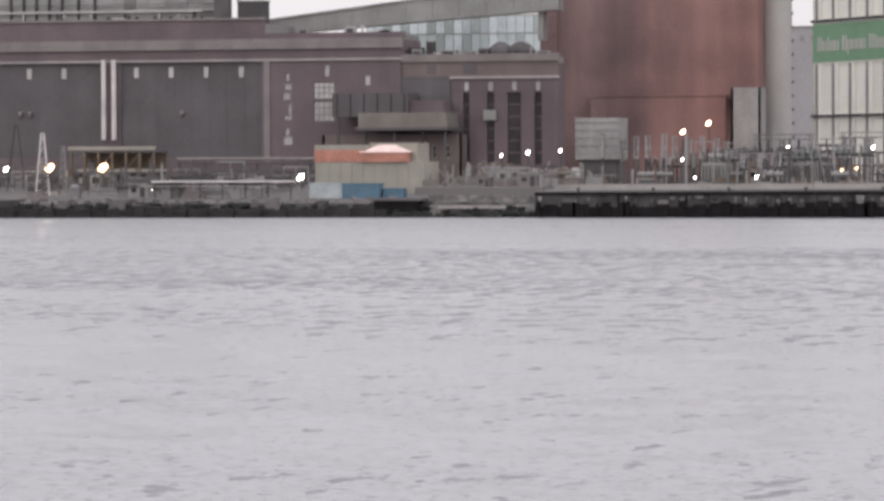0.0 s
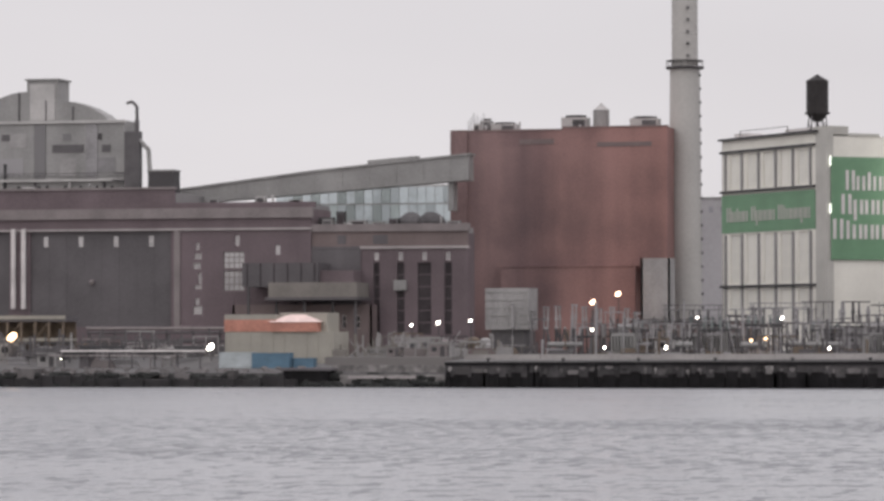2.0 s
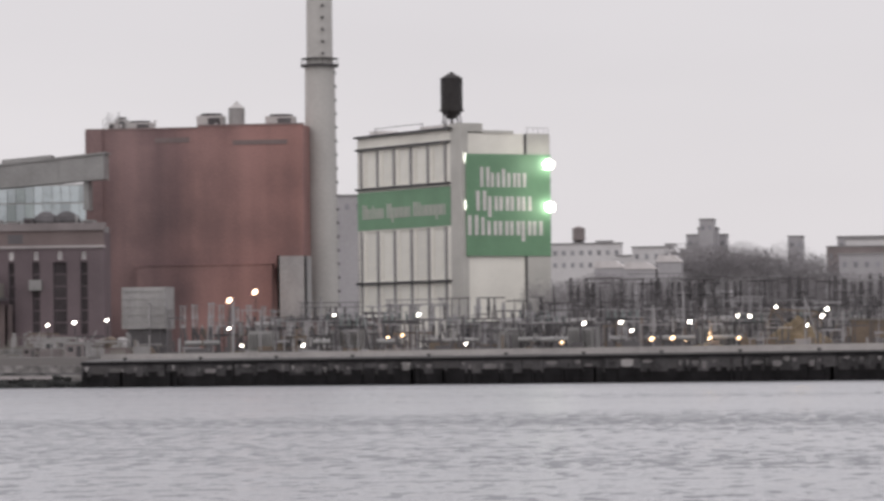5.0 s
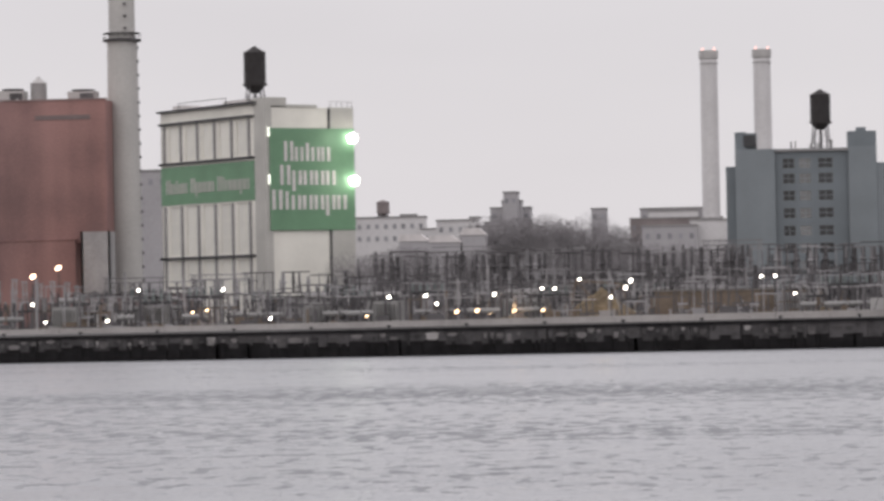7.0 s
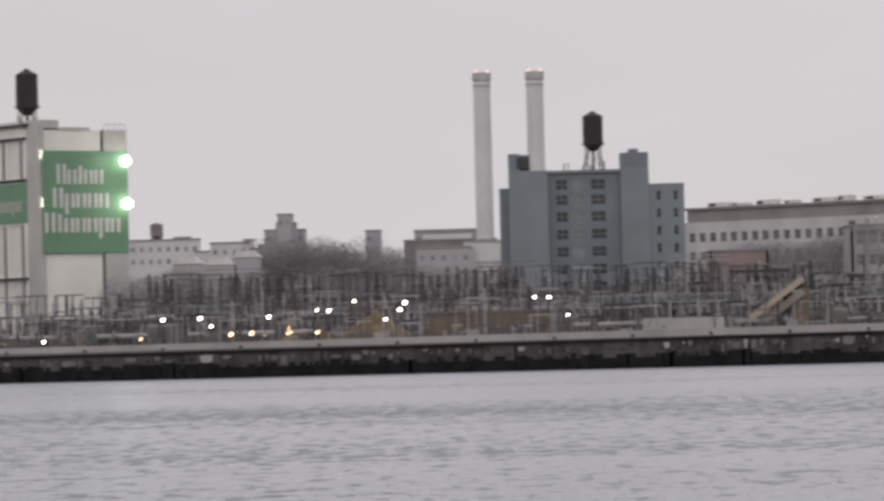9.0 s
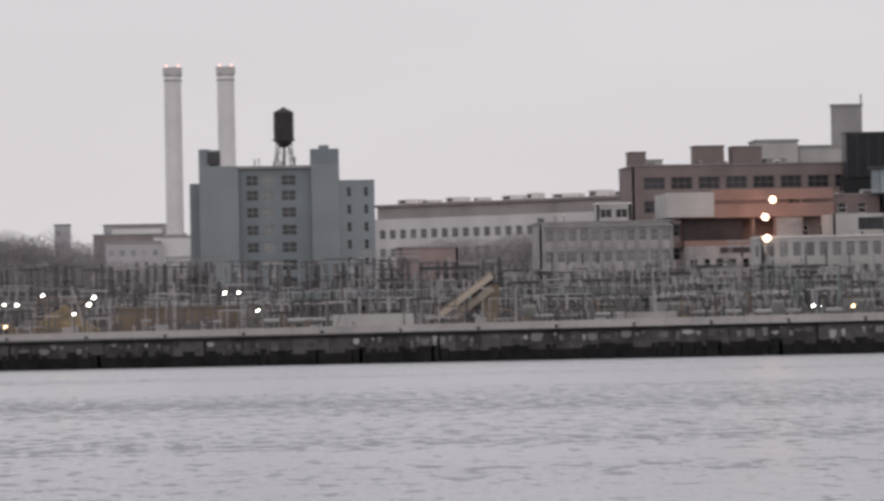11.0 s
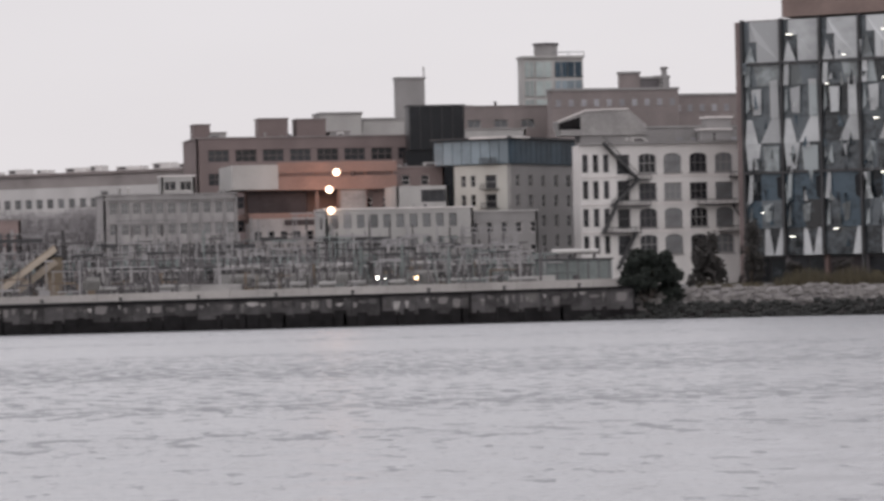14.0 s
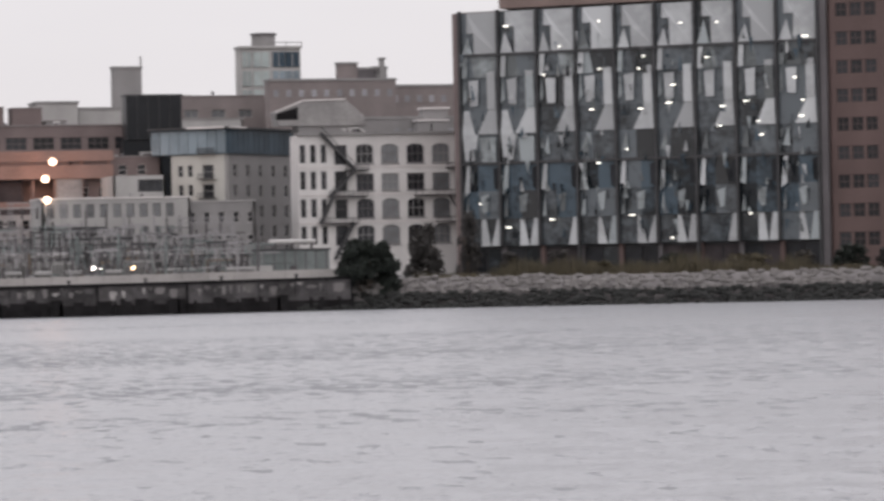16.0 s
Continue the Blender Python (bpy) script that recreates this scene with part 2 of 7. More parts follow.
WHITE_TRIM = material("chalky_white_paint", (0.62, 0.59, 0.58), 0.7, 0, 0.15, 0.3, 4.0, 0.1)
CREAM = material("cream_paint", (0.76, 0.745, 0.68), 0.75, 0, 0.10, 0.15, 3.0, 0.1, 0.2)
# Darker, greyer copy of CREAM; it puts shade into the store's towers.
CREAM_SHADE = material("darker_cream_paint", (0.47, 0.462, 0.43), 0.75, 0, 0.12, 0.15, 3.0, 0.1, 0.2)
SIGN_GREEN = material("green_sign_paint", (0.150, 0.285, 0.172), 0.55, 0, 0.10, 0.2, 3.0, 0.05)
LIGHT_METAL = material("pale_grey_sheet_metal", (0.42, 0.41, 0.40), 0.6, 0.1, 0.15, 0.2, 2.0, 0.08, 0.25)
GREY_METAL = material("olive_grey_sheet_metal", (0.275, 0.272, 0.266), 0.65, 0.1, 0.2, 0.15, 2.0, 0.1, 0.35)
DARK_METAL = material("dark_steel", (0.055, 0.055, 0.058), 0.6, 0.3, 0.3, 0.5, 4.0, 0.1)
STEEL = material("galvanised_steel", (0.245, 0.239, 0.244), 0.6, 0.3, 0.25, 0.4, 3.0, 0.1, 0.0, None, 0.7)
SWITCH_GREEN = material("grey_green_switchgear_paint", (0.165, 0.188, 0.185), 0.7, 0.1, 0.25, 0.4, 3.0, 0.1, 0.0, None, 0.6)
STEEL_DARK = material("weathered_steel", (0.090, 0.085, 0.088), 0.7, 0.2, 0.3, 0.4, 3.0, 0.1, 0.0, None, 0.6)
CONCRETE = material("pale_concrete", (0.34, 0.325, 0.315), 0.9, 0, 0.2, 0.12, 2.0, 0.15, 0.25)
CHIMNEY_CONCRETE = material("chimney_concrete", (0.43, 0.42, 0.40), 0.9, 0, 0.12, 0.08, 2.0, 0.1, 0.35)
QUAY_CONCRETE = material("stained_quay_concrete", (0.054, 0.051, 0.052), 0.95, 0, 0.5, 0.5, 1.2, 0.3, 0.2, None, 0.25)
QUAY_MID = material("worn_quay_concrete", (0.112, 0.105, 0.104), 0.95, 0, 0.45, 0.7, 1.6, 0.3, 0.15, None, 0.6)
QUAY_PALE = material("pale_spalled_concrete", (0.215, 0.205, 0.200), 0.95, 0, 0.5, 0.8, 2.0, 0.3, 0.0, None, 0.6)
WET_BLACK = material("wet_black_timber", (0.0155, 0.0148, 0.0155), 0.95, 0, 0.4, 0.5, 3.0, 0.4)
WET_BLACK.node_tree.nodes["Principled BSDF"].inputs["Specular IOR Level"].default_value = 0.1
TARRED = material("weathered_tarred_timber", (0.028, 0.026, 0.027), 0.95, 0, 0.45, 0.4, 2.5, 0.3)
ASPHALT = material("grey_ground", (0.115, 0.112, 0.112), 0.95, 0, 0.3, 0.05, 1.0, 0.2)
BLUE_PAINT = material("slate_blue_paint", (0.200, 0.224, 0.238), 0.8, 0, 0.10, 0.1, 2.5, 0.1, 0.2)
# Shaded copy of BLUE_PAINT: shade put into the colour.
BLUE_SHADE = material("slate_blue_paint_shaded", (0.165, 0.188, 0.203), 0.8, 0, 0.12, 0.1, 2.5, 0.1, 0.2)
TANK_WOOD = material("dark_tank_staves", (0.030, 0.027, 0.027), 0.85, 0, 0.35, 0.6, 4.0, 0.3)
WHITE_PAINT = material("off_white_paint", (0.60, 0.585, 0.575), 0.8, 0, 0.12, 0.15, 3.0, 0.1, 0.25)
GREY_RENDER = material("grey_render", (0.25, 0.243, 0.242), 0.85, 0, 0.15, 0.12, 3.0, 0.1, 0.25)
PALE_RENDER = material("pale_render", (0.37, 0.363, 0.355), 0.85, 0, 0.15, 0.12, 3.0, 0.1, 0.25)
# Distance haze is put into these two far masonry colours.
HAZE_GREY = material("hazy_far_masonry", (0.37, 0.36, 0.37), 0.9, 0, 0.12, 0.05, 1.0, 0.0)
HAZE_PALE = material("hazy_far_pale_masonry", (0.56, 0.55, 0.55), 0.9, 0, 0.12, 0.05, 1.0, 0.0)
# Brick whose colour holds part of the deck lamps' orange glow.
LAMP_TINTED_BRICK = material("lamp_tinted_brick", (0.245, 0.160, 0.138), 0.9, 0, 0.2, 0.15, 3.0, 0.2)
TAN = material("tan_sheet", (0.33, 0.315, 0.275), 0.8, 0, 0.12, 0.2, 3.0, 0.1, 0.3)
CORAL = material("coral_orange_tarpaulin", (0.43, 0.20, 0.15), 0.8, 0, 0.3, 0.3, 2.0, 0.1, 0.3)
PINK_WHITE = material("pinkish_white_canvas", (0.72, 0.56, 0.52), 0.8, 0, 0.15, 0.4, 2.0, 0.1)
CONTAINER_BLUE = material("container_blue", (0.095, 0.175, 0.245), 0.6, 0.1, 0.2, 0.5, 3.0, 0.1)
CONTAINER_WHITE = material("container_white", (0.42, 0.46, 0.475), 0.6, 0.1, 0.2, 0.5, 3.0, 0.1)
YELLOW = material("dull_yellow_paint", (0.20, 0.160, 0.115), 0.7, 0, 0.25, 0.4, 3.0, 0.1)
ROCK = material("riprap_rock", (0.285, 0.270, 0.262), 0.95, 0, 0.4, 0.5, 3.0, 0.4, 0.0, None, 0.8)
WET_ROCK = material("wet_weedy_rock", (0.020, 0.021, 0.020), 0.95, 0, 0.4, 0.5, 3.0, 0.4)
EVERGREEN = material("dark_evergreen_leaf", (0.012, 0.017, 0.013), 0.8, 0, 0.4, 0.8, 4.0, 0.0)
RUSTY = material("rusty_brown_steel", (0.16, 0.125, 0.095), 0.8, 0, 0.3, 0.4, 3.0, 0.2)
DRY_GRASS = material("dry_olive_grass", (0.080, 0.068, 0.043), 0.95, 0, 0.4, 0.4, 4.0, 0.0)
# Twigs lightened to grey to carry the haze over the far trees.
BARE_TWIG = material("haze_greyed_bare_twigs", (0.225, 0.214, 0.220), 0.95, 0, 0.2, 0.3, 3.0, 0.0)
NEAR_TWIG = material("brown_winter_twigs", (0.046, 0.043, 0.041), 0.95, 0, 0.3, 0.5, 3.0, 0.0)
BARK = material("bark", (0.08, 0.065, 0.055), 0.95, 0, 0.3, 0.8, 4.0, 0.2)
PANE_DARK = glass("dark_window_glass", (0.022, 0.023, 0.026), 0.15, 0.5, 0.3)
PANE_MID = glass("grey_window_glass", (0.13, 0.135, 0.14))
PANE_PALE = glass("pale_window_glass", (0.40, 0.39, 0.39), 0.3, 0.25)
PANE_CREAM = glass("blinded_window_glass", (0.74, 0.73, 0.67), 0.35, 0.06, 0.3)
MILL_WHITE = material("faded_white_render", (0.475, 0.463, 0.460), 0.85, 0, 0.15, 0.12, 3.0, 0.1, 0.3)
PALE_BEAM = material("pale_yellow_steel", (0.36, 0.31, 0.255), 0.7, 0, 0.2, 0.4, 3.0, 0.1)
PANE_PALE_BLUE = glass("paler_blue_curtain_glass", (0.20, 0.245, 0.275), 0.25, 0.2, 0.4)
PANE_DEEP = glass("deep_teal_curtain_glass", (0.040, 0.062, 0.082), 0.3, 0.25, 0.15)
PANE_GREEN = glass("greenish_tower_glass", (0.33, 0.375, 0.37), 0.25, 0.2, 0.4)
PANE_SKY = glass("pale_blue_curtain_glass", (0.47, 0.525, 0.54), 0.2, 0.2)
# Pale facets have the sky's reflection put into their base colour.
FACET_PALE = glass("sky_reflection_facet_glass", (0.405, 0.420, 0.430), 0.2, 0.2, 0.6)
# Strong noise in the dark facets paints mottled reflections.
FACET_DARK = glass("mottled_reflection_facet_glass", (0.064, 0.074, 0.082), 0.12, 0.7, 0.5, 0.45, 1.3)
FACET_BLUE = glass("blue_mottled_reflection_facet_glass", (0.036, 0.052, 0.066), 0.15, 0.8, 0.35, 0.45, 1.3)
FACET_MID = glass("grey_facet_glass", (0.205, 0.228, 0.235), 0.15, 0.5, 0.6, 0.4, 1.2)
# Far panes hold the haze in a lightened base colour.
PANE_FAR = glass("hazy_far_window_glass", (0.27, 0.27, 0.285), 0.4, 0.2, 0.2)
# Near-black fill for shaded recesses and openings, grilles, ribs and dark panes.
PLUM_BLACK = material("plum_black_fill", (0.052, 0.044, 0.047), 0.95, 0, 0.3, 0.3, 2.0, 0.2, 0.3)
TOP_BRICK = material("weathered_brown_pink_brick", (0.190, 0.142, 0.128), 0.9, 0, 0.2, 0.15, 3.0, 0.15, 0.2)
PINK_BRICK = material("faded_pink_brick", (0.235, 0.180, 0.172), 0.9, 0, 0.25, 0.2, 3.0, 0.15, 0.2)
DULL_TAN = material("sooty_tan_sheet", (0.190, 0.176, 0.160), 0.85, 0, 0.2, 0.2, 3.0, 0.1, 0.3)
TOWER_METAL = material("dull_grey_corrugated_sheet", (0.300, 0.292, 0.288), 0.65, 0.1, 0.2, 0.25, 2.0, 0.1, 0.3)
BAND_PALE = material("dusty_pale_stone", (0.340, 0.315, 0.310), 0.9, 0, 0.2, 0.2, 3.0, 0.15, 0.2)
SPOIL = material("ochre_spoil_earth", (0.165, 0.130, 0.085), 0.95, 0, 0.35, 0.4, 2.5, 0.4)
INSULATOR = material("glazed_grey_insulator", (0.270, 0.262, 0.262), 0.45, 0, 0.25, 0.4, 3.0, 0.05, 0.0, None, 0.6)
BLACK_GLASS = glass("black_cladding_glass", (0.022, 0.024, 0.028), 0.35, 0.3, 0.2)
LAMP_WHITE = lamp_glow("white_floodlight", (1.0, 0.93, 0.84), 14)
LAMP_WARM = lamp_glow("warm_lamp", (1.0, 0.66, 0.38), 5)
LAMP_ORANGE = lamp_glow("sodium_lamp", (1.0, 0.66, 0.46), 7.0)
LAMP_GREENISH = lamp_glow("sign_floodlight", (1.0, 1.0, 0.88), 14)
LAMP_SOFT = lamp_glow("small_sign_lamp", (1.0, 1.0, 0.90), 2.6)
LAMP_RED = lamp_glow("red_beacon", (1.0, 0.55, 0.50), 1.8)
CEILING_LIGHT = lamp_glow("office_ceiling_light", (1.0, 0.95, 0.86), 4.5)


# ---- shapes ----
class Geo:
    """Collects plain vertices and faces for one mesh."""

    def __init__(self):
        self.v, self.f = [], []

    def add(self, verts, faces):
        n = len(self.v)
        self.v += [tuple(p) for p in verts]
        self.f += [tuple(n + i for i in q) for q in faces]
        return self

    def box(self, x0, x1, y0, y1, z0, z1):
        return self.add([(x0, y0, z0), (x1, y0, z0), (x1, y1, z0), (x0, y1, z0), (x0, y0, z1), (x1, y0, z1), (x1, y1, z1), (x0, y1, z1)],
                        [(0, 3, 2, 1), (4, 5, 6, 7), (0, 1, 5, 4), (1, 2, 6, 5), (2, 3, 7, 6), (3, 0, 4, 7)])

    def prism(self, poly, y0, y1):
        """An outline in x and z, counter-clockwise as seen from the front, drawn out along y."""
        n = len(poly)
        return self.add([(x, y0, z) for x, z in poly] + [(x, y1, z) for x, z in poly],
                        [tuple(range(n)), tuple(range(2 * n - 1, n - 1, -1))] + [((i + 1) % n, i, n + i, n + (i + 1) % n) for i in range(n)])

    def ring(self, cx, cy, levels, n=20):
        """A turned body: levels of (z, radius) from below."""
        vs = [(cx + r * math.cos(2 * math.pi * i / n), cy + r * math.sin(2 * math.pi * i / n), z) for z, r in levels for i in range(n)]
        fs = [(k * n + i, k * n + (i + 1) % n, (k + 1) * n + (i + 1) % n, (k + 1) * n + i) for k in range(len(levels) - 1) for i in range(n)]
        fs += [tuple(range(n - 1, -1, -1)), tuple(range((len(levels) - 1) * n, len(levels) * n))]
        return self.add(vs, fs)

    def bar(self, a, b, r, n=4):
        """A straight bar between two points."""
        a, b = Vector(a), Vector(b)
        q = (b - a).to_track_quat("Z", "Y")
        vs = [p + q @ Vector((r * math.cos(2 * math.pi * (i + 0.5) / n), r * math.sin(2 * math.pi * (i + 0.5) / n), 0)) for p in (a, b) for i in range(n)]
        return self.add(vs, [(i, (i + 1) % n, n + (i + 1) % n, n + i) for i in range(n)] + [tuple(range(n - 1, -1, -1)), tuple(range(n, 2 * n))])

    def mesh(self, name):
        me = bpy.data.meshes.new(name)
        me.from_pydata(self.v, [], self.f)
        me.update()
        return me


def thing(name, m, label, category, group="", kind=""):
    ob = new(name)
    ob.matrix_world = m
    ob.empty_display_size = 0.5
    return tagged(ob, label, category, group, kind)


def part(name, g, mat, parent=None, label="", m=None):
    me = g if isinstance(g, bpy.types.Mesh) else g.mesh(name)
    if not me.materials:
        me.materials.append(mat)
    ob = new(name, me)
    ob.parent = parent
    if m is not None:
        ob.matrix_local = m
    if label:
        ob["label"] = label
    return ob


def solid(name, g, mat, m, label, category, group="", kind=""):
    """A thing or a piece of the setting that is one mesh."""
    ob = part(name, g, mat)
    ob.matrix_world = m
    return tagged(ob, label, category, group, kind)


def opened(g, w, z0, z1, holes, y0=0.0, y1=0.45):
    """A wall along x from 0 to w with the rectangular holes (x0, x1, z0, z1) left open."""
    levels = sorted({z0, z1, *[z for h in holes for z in h[2:] if z0 < z < z1]})
    for za, zb in zip(levels, levels[1:]):
        x = 0.0
        for h in sorted(h for h in holes if h[2] < zb - 1e-6 and h[3] > za + 1e-6):
            if h[0] > x + 1e-6:
                g.box(x, h[0], y0, y1, za, zb)
            x = max(x, h[1])
        if x < w - 1e-6:
            g.box(x, w, y0, y1, za, zb)
    return g


def lattice(xs, zs, y0, y1):
    """One connected plate with a hole in every second cell both ways: a window's frame with its glazing bars."""
    g, index = Geo(), {}

    def vert(i, k, b):
        if (i, k, b) not in index:
            index[i, k, b] = len(g.v)
            g.v.append((xs[i], y1 if b else y0, zs[k]))
        return index[i, k, b]

    full = lambda i, k: 0 <= i < len(xs) - 1 and 0 <= k < len(zs) - 1 and not (i % 2 and k % 2)
    for i in range(len(xs) - 1):
        for k in range(len(zs) - 1):
            if not full(i, k):
                continue
            g.f.append((vert(i, k, 0), vert(i + 1, k, 0), vert(i + 1, k + 1, 0), vert(i, k + 1, 0)))
            g.f.append((vert(i, k, 1), vert(i, k + 1, 1), vert(i + 1, k + 1, 1), vert(i + 1, k, 1)))
            for (di, dk), (a, b) in (((-1, 0), ((i, k + 1), (i, k))), ((1, 0), ((i + 1, k), (i + 1, k + 1))), ((0, -1), ((i, k), (i + 1, k))), ((0, 1), ((i + 1, k + 1), (i, k + 1)))):
                if not full(i + di, k + dk):
                    g.f.append((vert(*b, 0), vert(*a, 0), vert(*a, 1), vert(*b, 1)))
    return g


SASHES = {}


def sash(parent, hole, m, frame_mat, pane_mat, nx=2, nz=2, bar=0.09, depth=0.22):
    """A window in a hole of a wall: its frame with glazing bars, and its pane."""
    x0, x1, z0, z1 = hole
    w, h = round(x1 - x0, 3), round(z1 - z0, 3)
    key = (w, h, nx, nz, bar, frame_mat.name, pane_mat.name)
    if key not in SASHES:
        g = lattice([0.0] + [v for i in range(nx) for v in ((bar if i == 0 else w * i / nx + bar / 2), (w - bar if i == nx - 1 else w * (i + 1) / nx - bar / 2))] + [w],
                    [0.0] + [v for i in range(nz) for v in ((bar if i == 0 else h * i / nz + bar / 2), (h - bar if i == nz - 1 else h * (i + 1) / nz - bar / 2))] + [h], 0.0, 0.1)
        SASHES[key] = (g.mesh("window"), Geo().box(0.02, w - 0.02, 0.04, 0.07, 0.02, h - 0.02).mesh("pane"))
    fm, pm = SASHES[key]
    ob = part("window", fm, frame_mat, parent, "", m @ Matrix.Translation((x0, depth, z0)))
    part("pane", pm, pane_mat, ob)
    return ob


def grid(x0, dx, nx, z0, dz, nz, w, h):
    return [(x0 + i * dx - w / 2, x0 + i * dx + w / 2, z0 + k * dz - h / 2, z0 + k * dz + h / 2) for k in range(nz) for i in range(nx)]


LEFT_FACE = lambda d: pose(0, d, 0, 0, 0, -90)
RIGHT_FACE = lambda w: pose(w, 0, 0, 0, 0, 90)


def block(name, label, m, w, d, h, wall, category="building", front=(), left=(), right=(), frame_mat=None, pane=None, bars=(2, 2), parapet=0.6,
          cap=None, group="", left_wall=None, roof_mat=None):
    """A building with its front along x from its lower front corner, holes as windows in three of its walls, a flat roof and a parapet."""
    ob = thing(name, m, label, category, group)
    frame_mat, pane = frame_mat or WHITE_TRIM, pane or PANE_DARK
    t = 0.45
    part("wall", opened(Geo(), w, 0, h, front), wall, ob)
    for holes, width, fm, mt in ((left, d, LEFT_FACE(d), left_wall or wall), (right, d, RIGHT_FACE(w), wall)):
        part("wall", opened(Geo(), width, 0, h - 0.003, holes, 0.003), mt, ob, "", fm)
        for hole in holes:
            sash(ob, hole, fm, frame_mat, pane, *bars)
    for hole in front:
        sash(ob, hole, Matrix(), frame_mat, pane, *bars)
    part("wall", Geo().box(0.01, w - 0.01, d - t, d - 0.004, 0, h - 0.006), wall, ob)
    # an added, unseen dark core keeps daylight from shining through opposite windows
    if front or left or right:
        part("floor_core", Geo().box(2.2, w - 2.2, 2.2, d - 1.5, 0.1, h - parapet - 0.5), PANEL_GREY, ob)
    part("roof", Geo().box(t, w - t, t, d - t, h - parapet - 0.35, h - parapet), roof_mat or GREY_RENDER, ob)
    if cap:
        part("coping", Geo().box(-0.15, w + 0.15, -0.15, t + 0.1, h, h + 0.3).box(-0.15, t + 0.1, t + 0.1, d, h, h + 0.3).box(w - t - 0.1, w + 0.15, t + 0.1, d, h, h + 0.3), cap, ob)
    return ob


GROUND = 4.5


def at(x, y, rz=0.0, z=GROUND):
    return pose(x, y, z, 0, 0, rz)


# ---- river, land and quay ----
solid("water", Geo().add([(-2500, -900, 0), (2500, -900, 0), (2500, 560, 0), (-2500, 560, 0)], [(0, 1, 2, 3)]), WATER, Matrix(),
      "wide grey rippled tidal river under overcast sky", "water", "", "structure")
shore_line = ((-2500, 540, 2.0), (-260, 516, 2.0), (-127, 526, 2.2), (-126.5, 522.5, 3.9), (127, 522.5, 4.9), (127.5, 530, 3.2), (215, 496, 3.0), (2500, -300, 3.0))
behind = ((-2500, 562, 4.3), (-260, 562, 4.3), (-127, 562, 4.4), (-126.5, 545, 4.4), (127, 545, 4.8), (127.5, 548, 4.5), (215, 520, 4.4), (2500, -260, 4.4))
far_edge = [(x, 4800, 6.0) for x in (-2500, -1200, -800, -500, 500, 800, 1200, 2500)]
foot = [(x, y, -1.0) for x, y, z in shore_line]
n = len(shore_line)
solid("ground", Geo().add(foot + list(shore_line) + list(behind) + far_edge, [(k * n + i, k * n + i + 1, (k + 1) * n + i + 1, (k + 1) * n + i) for k in range(3) for i in range(n - 1)]),
      ASPHALT, Matrix(), "grey paved and gravelled industrial ground behind the quay", "ground", "", "structure")

# ---- the power station ----
hall = thing("turbine_hall", at(-275, 600), "long dark plum brick power station hall with stone bands", "power station")
slits = [(x + 275 - 0.4, x + 275 + 0.4, 18.9, 20.7) for x in (-257.5, -250.9, -244.4, -237.8, -231.2, -217.6, -211.1, -204.6, -198.1, -182.3)]
panel_hole = [(4, 50.6, 4.8, 21.5), (54.6, 80.6, 4.8, 21.5)]
in_panel = [h for h in slits if h[1] < 80.6]
slits = [h for h in slits if h[1] > 80.6]
tall = [(84.7 + a, 84.7 + b, z, z + h) for a, b, z, h in ((0, 1.6, 7.0, 1.4), (0.3, 1.1, 8.6, 1.2), (0.2, 1.5, 11.4, 0.7), (0.9, 1.5, 12.3, 1.9), (0.0, 1.3, 14.9, 1.1), (0.2, 1.5, 16.6, 1.0), (0.5, 1.1, 18.2, 1.2))]
bigwin = [(90.2, 94.0, 11.0, 14.6), (90.2, 94.0, 14.9, 17.9)]
small_w = [(99.6, 100.5, 17.3, 19.0)]
part("wall", opened(Geo(), 106, 0, 22.0, slits + panel_hole + tall + bigwin + small_w), DARK_BRICK, hall)
for h in panel_hole:
    part("panel", Geo().box(h[0], h[1], 0.46, 0.8, h[2], h[3]), PANEL_GREY, hall, "sooty grey-brown infill panel")
    for k in range(1, 8):
        x = h[0] + (h[1] - h[0]) * k / 8
        part("mullion", Geo().box(x - 0.12, x + 0.12, 0.42, 0.455, h[2], h[3]), PANEL_GREY, hall)
for h in in_panel:
    sash(hall, h, Matrix(), WHITE_TRIM, PANE_PALE, 1, 2, 0.09, 0.34)
for x in (35.6, 37.4, 66.0):
    part("wall_lamp", Geo().ring(x, 0.1, [(12.2, 0.3), (12.7, 0.5), (13.1, 0.3)], 10), STONE_BAND, hall)
for h in slits + tall + small_w:
    sash(hall, h, Matrix(), WHITE_TRIM, PANE_PALE, 1, 2)
for h in bigwin:
    sash(hall, h, Matrix(), STONE_BAND, PANE_PALE, 4, 3, 0.16)
part("stone_band", Geo().box(-0.3, 106.2, -0.35, -0.003, 21.6, 22.0), BAND_PALE, hall)
part("parapet", Geo().box(0, 106, 0, 0.6, 22.0, 23.7), DARK_BRICK, hall)
part("cornice", Geo().box(-0.3, 106.3, -0.45, 0.7, 23.7, 25.5), STONE_BAND, hall, "weathered stone cornice")
part("attic", Geo().box(0, 106.5, 0.9, 1.5, 25.5, 26.5).box(0, 81, 0.9, 1.5, 26.5, 28.9), DARK_BRICK, hall)
part("coping", Geo().box(0, 81.2, 0.6, 1.8, 28.9, 29.3), STONE_BAND, hall)
part("roof", Geo().box(0.2, 105.8, 1.5, 13, 25.2, 26.0), GREY_RENDER, hall)
part("upper_roof", Geo().box(0.2, 79.0, 1.6, 34, 22.0, 28.5), GREY_RENDER, hall)
part("wall", Geo().box(105.4, 106, 0.5, 13, 0, 25.2), DARK_BRICK, hall)
part("wall", Geo().box(0, 0.5, 0.5, 13, 0, 25.2), DARK_BRICK, hall)
